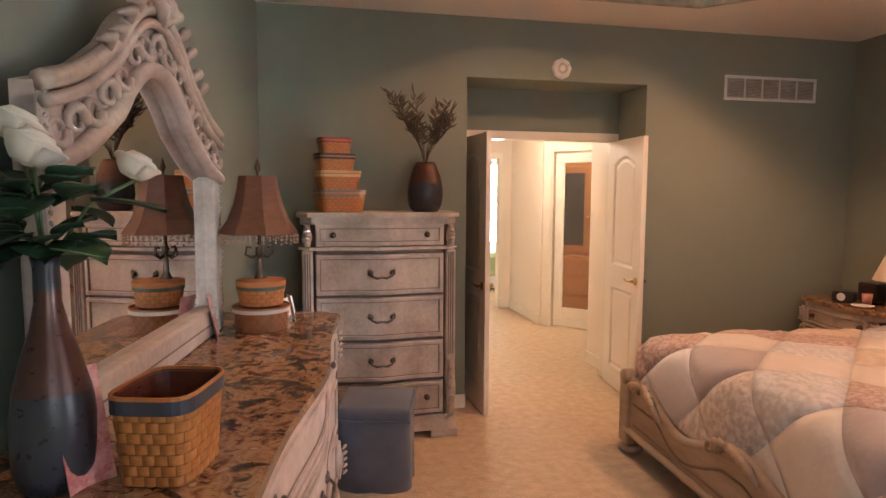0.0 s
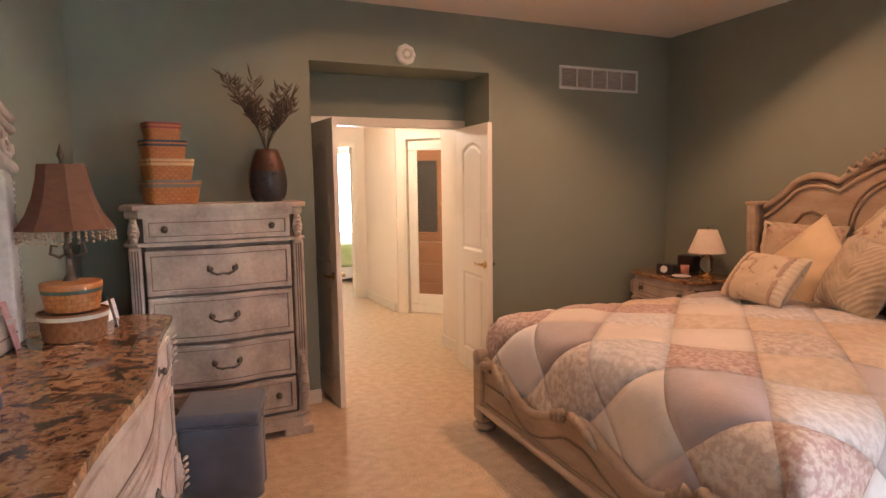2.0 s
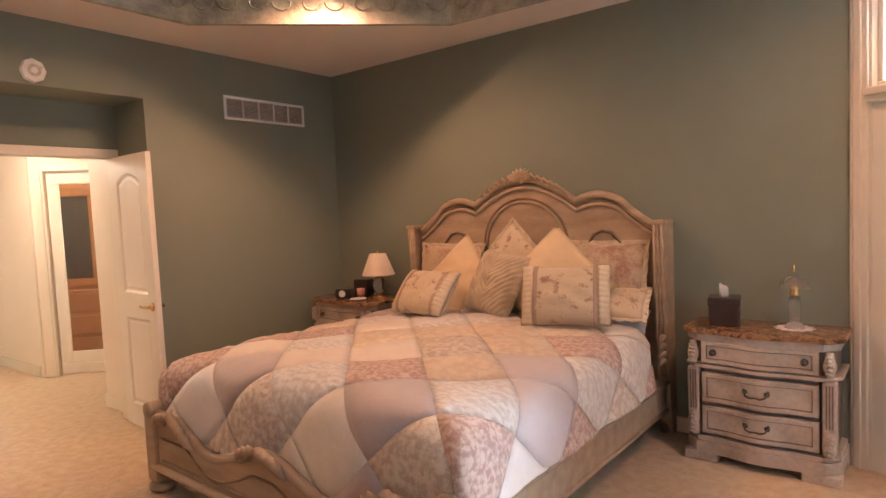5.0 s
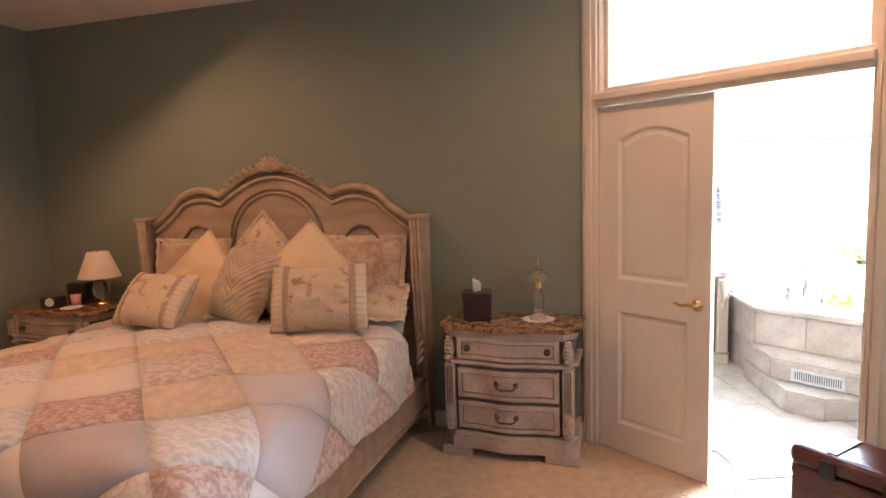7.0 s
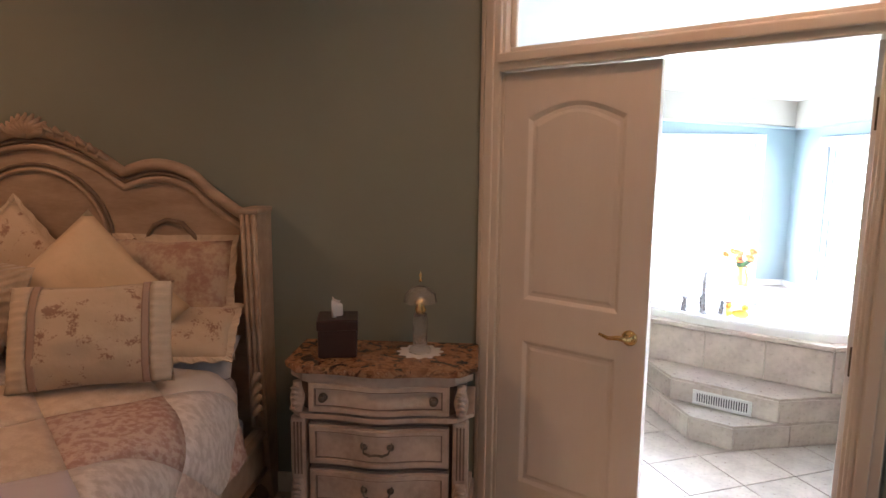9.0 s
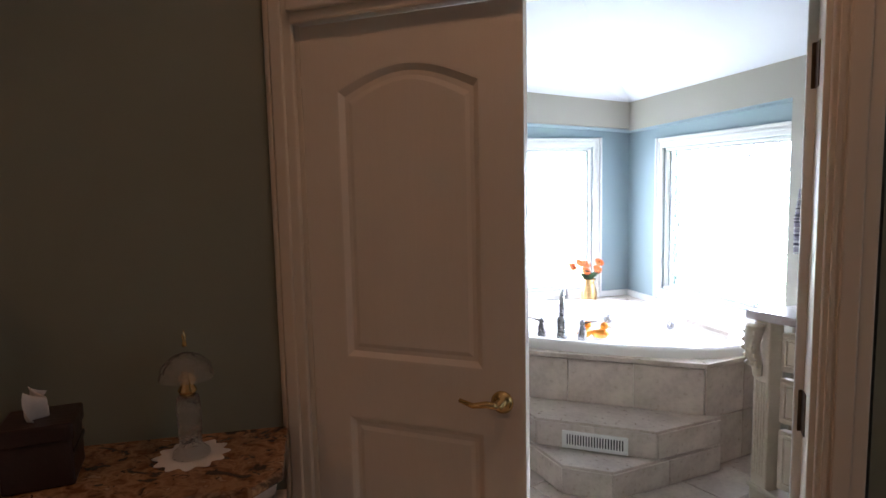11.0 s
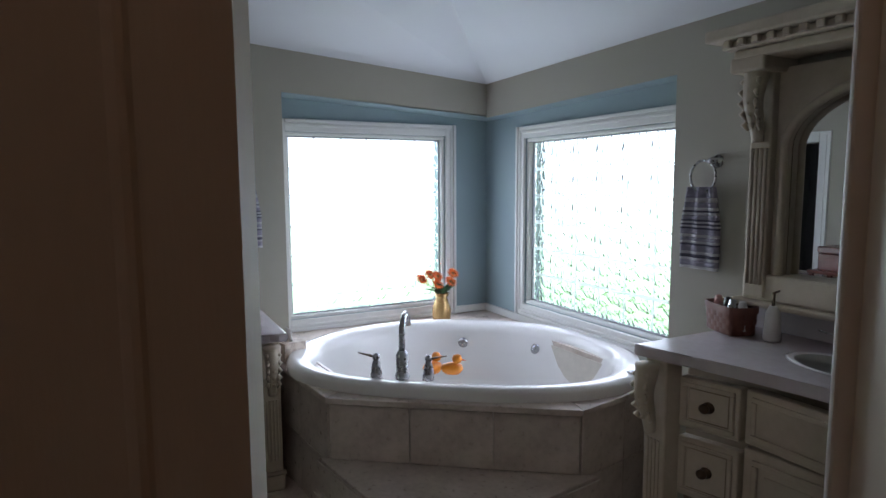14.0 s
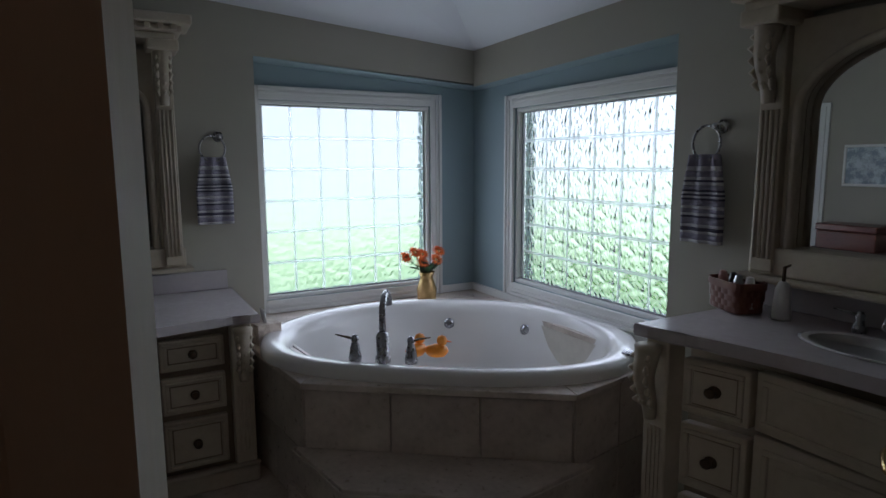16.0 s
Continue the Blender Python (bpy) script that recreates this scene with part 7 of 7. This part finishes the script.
def vanity(m, w, d, h, hutch_w, hutch_z, hutch_h, label, mirrored=False, x_h=0.0, bowl=True, end=1, waist=0.0):
    """Front towards -y, back at y = 0, x from 0 to w; the carved end post stands at x = w (end 1) or x = 0."""
    v = thing("bath_vanity", m, label, "vanity")
    part("carcass", box(0.03, w - 0.03, -d + 0.05 + waist * 1.15, 0.0, 0.09, h - 0.04, 0.004), VANDARK, v)
    part("plinth", box(0.0, w, -d + 0.0, 0.0, 0.0, 0.09, 0.012), VANITY, v)
    part("plinth_moulding", tube([(0, -d - 0.004, 0.095), (w, -d - 0.004, 0.095)], 0.012, 8), VANITY, v, "", True)
    def inward(x):
        """How far the front curves back between the two end posts."""
        q = max(0.0, min(1.0, (x - 0.10) / (w - 0.20)))
        return waist * math.sin(math.pi * q) ** 0.7

    # countertop with an ogee front
    pts = [(w + 0.025, 0.0), (-0.025, 0.0), (-0.025, -d - 0.02)]
    n = 30
    for k in range(n + 1):
        x = -0.02 + (w + 0.04) * k / n
        q = abs(x - w / 2) / (w / 2)
        pts.append((x, -d - 0.02 + inward(x) - (0.0 if waist else 0.05 * (0.5 + 0.5 * math.cos(math.pi * min(1, q * 1.35)))) + (0.02 if 0.78 < q < 0.9 else 0)))
    pts.append((w + 0.025, -d - 0.02))
    part("countertop", prism(pts, h - 0.04, h, 0.010), MARBLE, v, "pale grey stone counter")
    part("backsplash", box(0, w, -0.022, -0.001, h, h + 0.10, 0.004), MARBLE, v)
    cols = []
    px = (w - 0.11, w) if end == 1 else (0.0, 0.11)
    for a, b2 in ((0.0, 0.11), (w - 0.11, w)):
        part("corner_post", box(a + 0.01, b2 - 0.01, -d, -d + 0.08, 0.09, h - 0.04, 0.008), VANITY, v)
        corbel(v, (a + b2) / 2, -d + 0.005, h - 0.29, h - 0.05, 0.042, VANITY)
        bm = bmesh.new()
        for q in (-0.024, -0.008, 0.008, 0.024):
            tube([((a + b2) / 2 + q, -d - 0.002, 0.16), ((a + b2) / 2 + q, -d - 0.002, h - 0.32)], 0.005, 6, bm)
        part("fluting", bm, VANITY, v)
    inner0, inner1 = 0.12, w - 0.12
    span = inner1 - inner0
    dw_ = min(0.20 if waist else 0.27, span / 2.2)
    banks = ((inner0, inner0 + dw_), (inner1 - dw_, inner1))
    for a, b2 in banks:
        zr = [(0.12, 0.12 + (h - 0.20) * 0.40), (0.14 + (h - 0.20) * 0.40, 0.12 + (h - 0.20) * 0.73), (0.14 + (h - 0.20) * 0.73, h - 0.07)]
        for z0, z1 in zr:
            dr = part("drawer", box(a + 0.006, b2 - 0.006, -d + 0.02, -d + 0.06, z0, z1 - 0.012, 0.006), VANITY, v)
            part("drawer_moulding", rimmed(a + 0.02, b2 - 0.02, z0 + 0.016, z1 - 0.028, 0.014, -d + 0.010, -d + 0.022), VANITY, dr)
            part("glazed_groove", rimmed(a + 0.036, b2 - 0.036, z0 + 0.032, z1 - 0.044, 0.005, -d + 0.0175, -d + 0.022), VANDARK, dr)
            knob(dr, (a + b2) / 2, -d + 0.018, (z0 + z1 - 0.012) / 2, 0.016, BRONZE)
    a, b2 = inner0 + dw_ + 0.01, inner1 - dw_ - 0.01
    if b2 - a > 0.15:
        fd = part("false_front", box(a, b2, -d + 0.02, -d + 0.06, h - 0.25, h - 0.075, 0.006), VANITY, v)
        part("panel_moulding", rimmed(a + 0.02, b2 - 0.02, h - 0.23, h - 0.095, 0.016, -d + 0.010, -d + 0.022), VANITY, fd)
        mid = (a + b2) / 2
        for x0, x1, kx in ((a, mid - 0.003, mid - 0.04), (mid + 0.003, b2, mid + 0.04)):
            cd = part("cupboard_door", box(x0, x1, -d + 0.02, -d + 0.06, 0.12, h - 0.262, 0.006), VANITY, v)
            part("door_moulding", rimmed(x0 + 0.03, x1 - 0.03, 0.15, h - 0.292, 0.018, -d + 0.008, -d + 0.022), VANITY, cd)
            part("door_panel", box(x0 + 0.065, x1 - 0.065, -d + 0.012, -d + 0.022, 0.19, h - 0.332, 0.006), VANITY, cd)
            knob(cd, kx, -d + 0.018, h - 0.34, 0.016, BRONZE)
    if bowl:
        part("basin", moved(lathe([(0.20, 0.003), (0.19, 0.006), (0.165, 0.002), (0.14, 0.0005), (0.0, 0.0005)], 32, 0.62), Matrix.Translation((w * 0.33, -0.26, h))), TUBWHITE, v, "white oval basin", True)
        fx = w * 0.33
        fc = part("faucet", lathe([(0, 0), (0.022, 0), (0.022, 0.02), (0.013, 0.03), (0.013, 0.07), (0.018, 0.08), (0.008, 0.10), (0, 0.102)], 14, cx=fx, cy=-0.11), NICKEL, v, "brushed nickel basin faucet", True)
        fc.matrix_basis = Matrix.Translation((0, 0, h))
        part("spout", tube([(fx, -0.11, 0.06), (fx, -0.15, 0.085), (fx, -0.20, 0.075), (fx, -0.22, 0.05)], [0.012, 0.011, 0.010, 0.010], 10), NICKEL, fc, "", True)
        for sx in (-1, 1):
            part("tap", lathe([(0, 0), (0.02, 0), (0.02, 0.015), (0.012, 0.03), (0.015, 0.05), (0.007, 0.065), (0, 0.066)], 12, cx=fx + sx * 0.118, cy=-0.11), NICKEL, fc, "", True)
            part("tap_lever", tube([(fx + sx * 0.118, -0.11, 0.052), (fx + sx * 0.19, -0.12, 0.062)], [0.008, 0.004], 8, flat=0.6), NICKEL, fc, "", True)
    if waist:
        # the fronts follow the curve of the counter
        for ob in v.children_recursive:
            if ob.name.split(".")[0] in ("countertop", "basin", "backsplash", "faucet", "spout", "tap", "tap_lever"):
                continue
            for vt_ in ob.data.vertices:
                if vt_.co.y < -d + 0.13:
                    vt_.co.y += inward(vt_.co.x)
    # hutch
    hx0, hx1 = x_h, x_h + hutch_w
    hz0, hz1 = hutch_z, hutch_z + hutch_h
    hu = thing("mirror_hutch", m @ Matrix.Translation((0, -0.002, 0)), "carved antique white hutch framing an arched mirror", "mirror")
    arch_r = (hutch_w - 0.26) / 2
    cx = (hx0 + hx1) / 2
    opening = [(cx + arch_r * math.cos(math.pi * k / 24), hz1 - 0.42 + 0.53 * arch_r * math.sin(math.pi * k / 24)) for k in range(25)]
    left, right = opening[-1], opening[0]
    loop = [(hx0 + 0.06, hz0 + 0.10), (hx0 + 0.06, hz1 - 0.14), (hx1 - 0.06, hz1 - 0.14), (hx1 - 0.06, hz0 + 0.10), (right[0], hz0 + 0.10)] + opening + [(left[0], hz0 + 0.10)]
    part("face", moved(prism(loop, 0.02, 0.06), UPRIGHT), VANITY, hu)
    part("bottom_rail", box(hx0 + 0.0, hx1 - 0.0, -0.085, 0.0, hz0, hz0 + 0.10, 0.010), VANITY, hu)
    part("shelf", box(hx0 - 0.03, hx1 + 0.03, -0.13, 0.0, hz0 - 0.018, hz0, 0.006), VANITY, hu)
    part("mirror_glass", box(left[0] - 0.02, right[0] + 0.02, -0.018, -0.012, hz0 + 0.09, hz1 - 0.16), MIRROR, hu, "clear mirror glass")
    part("arch_moulding", tube([(left[0], -0.066, hz0 + 0.10)] + [(x, -0.066, z) for x, z in opening[::-1]] + [(right[0], -0.066, hz0 + 0.10)], 0.016, 8), VANITY, hu, "", True)
    for x in (hx0 + 0.055, hx1 - 0.055):
        part("pilaster", box(x - 0.042, x + 0.042, -0.095, -0.0, hz0 + 0.012, hz1 - 0.14, 0.006), VANITY, hu)
        bm = bmesh.new()
        for q in (-0.027, -0.009, 0.009, 0.027):
            tube([(x + q, -0.097, hz0 + 0.06), (x + q, -0.097, hz1 - 0.42)], 0.0065, 6, bm)
        part("fluting", bm, VANITY, hu, "", True)
        corbel(hu, x, -0.085, hz1 - 0.40, hz1 - 0.15, 0.045, VANITY)
        part("capital", box(x - 0.07, x + 0.07, -0.19, 0.0, hz1 - 0.155, hz1 - 0.10, 0.010), VANITY, hu)
    for k, (g, z0, z1) in enumerate(((0.0, 0.11, 0.075), (0.03, 0.075, 0.045), (0.07, 0.045, 0.0))):
        part("cornice", box(hx0 - g, hx1 + g, -0.19 - g, 0.0, hz1 - z0, hz1 - z1 - 0.001, 0.008), VANITY, hu)
    nd = int((hutch_w + 0.06) / 0.055)
    t = box(-0.013, 0.013, -0.02, 0.0, 0.0, 0.025, 0.003, seg=1)
    me = bpy.data.meshes.new("dentil")
    t.to_mesh(me)
    t.free()
    me.materials.append(VANITY)
    for k in range(nd):
        o = new("dentil", me)
        o.parent = hu
        o.matrix_basis = Matrix.Translation((hx0 - 0.02 + (hutch_w + 0.04) * (k + 0.5) / nd, -0.22, hz1 - 0.07))
    return v


# right-hand vanity against the south wall: its front faces north
vanity(pose(6.575, BY + 0.003, 0, 0, 0, 180), 1.55, 0.585, 0.92, 1.06, 1.04, 0.98, "antique white carved bath vanity with a stone counter", x_h=0.0, waist=0.12)
# low vanity against the east wall: its front faces west
vanity(pose(BX - 0.003, -0.02, 0, 0, 0, -90), 1.04, 0.66, 0.78, 0.90, 0.92, 1.19, "antique white carved make-up vanity with a stone counter", x_h=-0.06, bowl=False)
vb = basket("counter_basket", pose(6.555, -2.43, 0.92, 0, 0, -20), 0.19, 0.12, 0.10, "red-brown woven basket with toiletries on the counter", BASKETRED, None, weave=BASKETRED, rows=5, liner=True)
for k in range(4):
    part("toiletry", lathe([(0, 0.02), (0.018, 0.02), (0.018, 0.10), (0.012, 0.125), (0, 0.13)], 10, cx=-0.07 + 0.045 * k, cy=0.01 * (k % 2)), (PAPER, NICKEL, BLACK, PINK)[k], vb)
sb = thing("soap_bottle", pose(6.395, -2.44, 0.92), "clear pump bottle of soap on the counter", "bottle")
part("bottle", lathe([(0, 0), (0.028, 0), (0.03, 0.01), (0.024, 0.10), (0.012, 0.125), (0, 0.125)], 14), PAPER, sb, "", True)
part("pump", tube([(0, 0, 0.12), (0, 0, 0.17), (0, -0.03, 0.175)], [0.006, 0.006, 0.004], 8), BRONZE, sb, "", True)
# picture, table and box on the north wall, which the vanity mirror shows
pf = thing("picture_frame", pose(7.58, 0.148, 1.40), "white framed pale blue print on the bath wall", "picture")
part("frame", rimmed(-0.20, 0.20, -0.15, 0.15, 0.02, -0.02, 0.0), BATHTRIM, pf)
part("print", box(-0.18, 0.18, -0.012, -0.004, -0.13, 0.13), mat("blue_print", (0.52, 0.60, 0.63), (0.16, 0.21, 0.24), 0.3, 16, soft=0.10), pf)
ct = thing("console_table", pose(7.60, 0.0, 0), "slim dark console table against the bath wall", "table")
part("tabletop", box(-0.26, 0.26, -0.14, 0.14, 0.785, 0.81, 0.004), CHERRY, ct)
for sx in (-1, 1):
    for sy in (-1, 1):
        part("leg", box(sx * 0.235 - 0.015, sx * 0.235 + 0.015, sy * 0.12 - 0.015, sy * 0.12 + 0.015, 0, 0.785, 0.003), CHERRY, ct)
sx_ = thing("storage_box", pose(7.60, 0.0, 0.8105), "dark red leather storage box on the table", "box")
part("body", box(-0.2, 0.2, -0.11, 0.11, 0, 0.13, 0.008), CHERRY, sx_)
part("lid", box(-0.205, 0.205, -0.115, 0.115, 0.132, 0.18, 0.008), CHERRY, sx_)

# ---- bath floor tiles ----
FLO = bpy.data.objects["floor_bath"]
TS = 0.33
t = box(-TS / 2 + 0.003, TS / 2 - 0.003, -TS / 2 + 0.003, TS / 2 - 0.003, -0.008, 0.0, 0.0015, seg=1)
me = bpy.data.meshes.new("floor_tile")
t.to_mesh(me)
t.free()
me.materials.append(TILE)
ra = math.radians(18)
for i in range(-14, 15):
    for j in range(-14, 15):
        x, y = 6.9 + TS * (i * math.cos(ra) - j * math.sin(ra)), -1.3 + TS * (i * math.sin(ra) + j * math.cos(ra))
        p = Vector((x, y)) - D0
        if p.dot(DN) < 0.30 or x > 8.5 or x < 4.6 or y < -2.45 or y > 0.0 or (x > 7.4 and y < -1.35) or (x > 8.1 and y > -1.0):
            continue
        o = new("floor_tile", me)
        o.parent = FLO
        o.matrix_basis = pose(x, y, 0, 0, 0, 18)

# ---- hall things ----
hc = thing("glazed_hutch", Matrix.Translation((5.62, 7.25, 0)) @ pose(0, 0, 0, 0, 0, -45), "orange pine hutch with glazed doors and drawers", "cabinet")
part("base", box(-0.5, 0.5, -0.25, 0.2, 0.0, 0.80, 0.01), PINE, hc)
part("upper", box(-0.48, 0.48, -0.12, 0.2, 0.80, 2.0, 0.008), PINE, hc)
for k in range(3):
    part("drawer", box(-0.46, 0.46, -0.262, -0.24, 0.06 + k * 0.25, 0.27 + k * 0.25, 0.008), PINE, hc)
for x0, x1 in ((-0.46, -0.005), (0.005, 0.46)):
    gdr = part("glazed_door", rimmed(x0, x1, 0.84, 1.94, 0.085, -0.14, -0.12), PINE, hc)
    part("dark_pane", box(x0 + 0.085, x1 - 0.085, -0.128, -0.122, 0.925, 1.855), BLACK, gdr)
    part("knob", lathe([(0, 0), (0.012, 0), (0.015, 0.012), (0, 0.02)], 10, cx=0, cy=0), BRASS, gdr, m=pose(x1 - 0.03 if x0 < -0.1 else x0 + 0.03, -0.14, 1.3, 90))
hb2 = thing("guest_bed", pose(5.15, 10.3, 0), "bed with a pale green cover in the far room", "bed")
part("base", box(-0.5, 0.5, -0.9, 0.9, 0.05, 0.35, 0.03), PAPER, hb2)
part("cover", box(-0.53, 0.53, -0.93, 0.9, 0.22, 0.62, 0.10, seg=4), GREENBED, hb2, "", True)
part("leg", box(-0.48, -0.42, -0.88, -0.82, 0, 0.06), BLACK, hb2)
part("leg", box(0.42, 0.48, -0.88, -0.82, 0, 0.06), BLACK, hb2)
cu = thing("sheer_curtain", pose(5.78, 11.5, 0), "white sheer curtain drawn beside the far window", "curtain")
part("cloth", slab(lambda u, v, s: (-0.12 + 0.5 * u, 0.03 * math.sin(u * 28) + 0.006 * s, 0.0 + 2.25 * v), 50, 2), CURTAIN, cu, "", True)
wf = tagged(new("window_4"), "tall white framed window of the far room", "window", "", "structure")
wf.matrix_world = pose(4.9, 11.6, 0)
part("window_frame", rimmed(0, 1.10, 0.3, 2.2, 0.06, 0.02, 0.08), TRIM, wf)
pw_ = part("pane", box(0.06, 1.04, 0.045, 0.05, 0.36, 2.14), GLASSCLEAR, wf)
pw_.visible_shadow = False
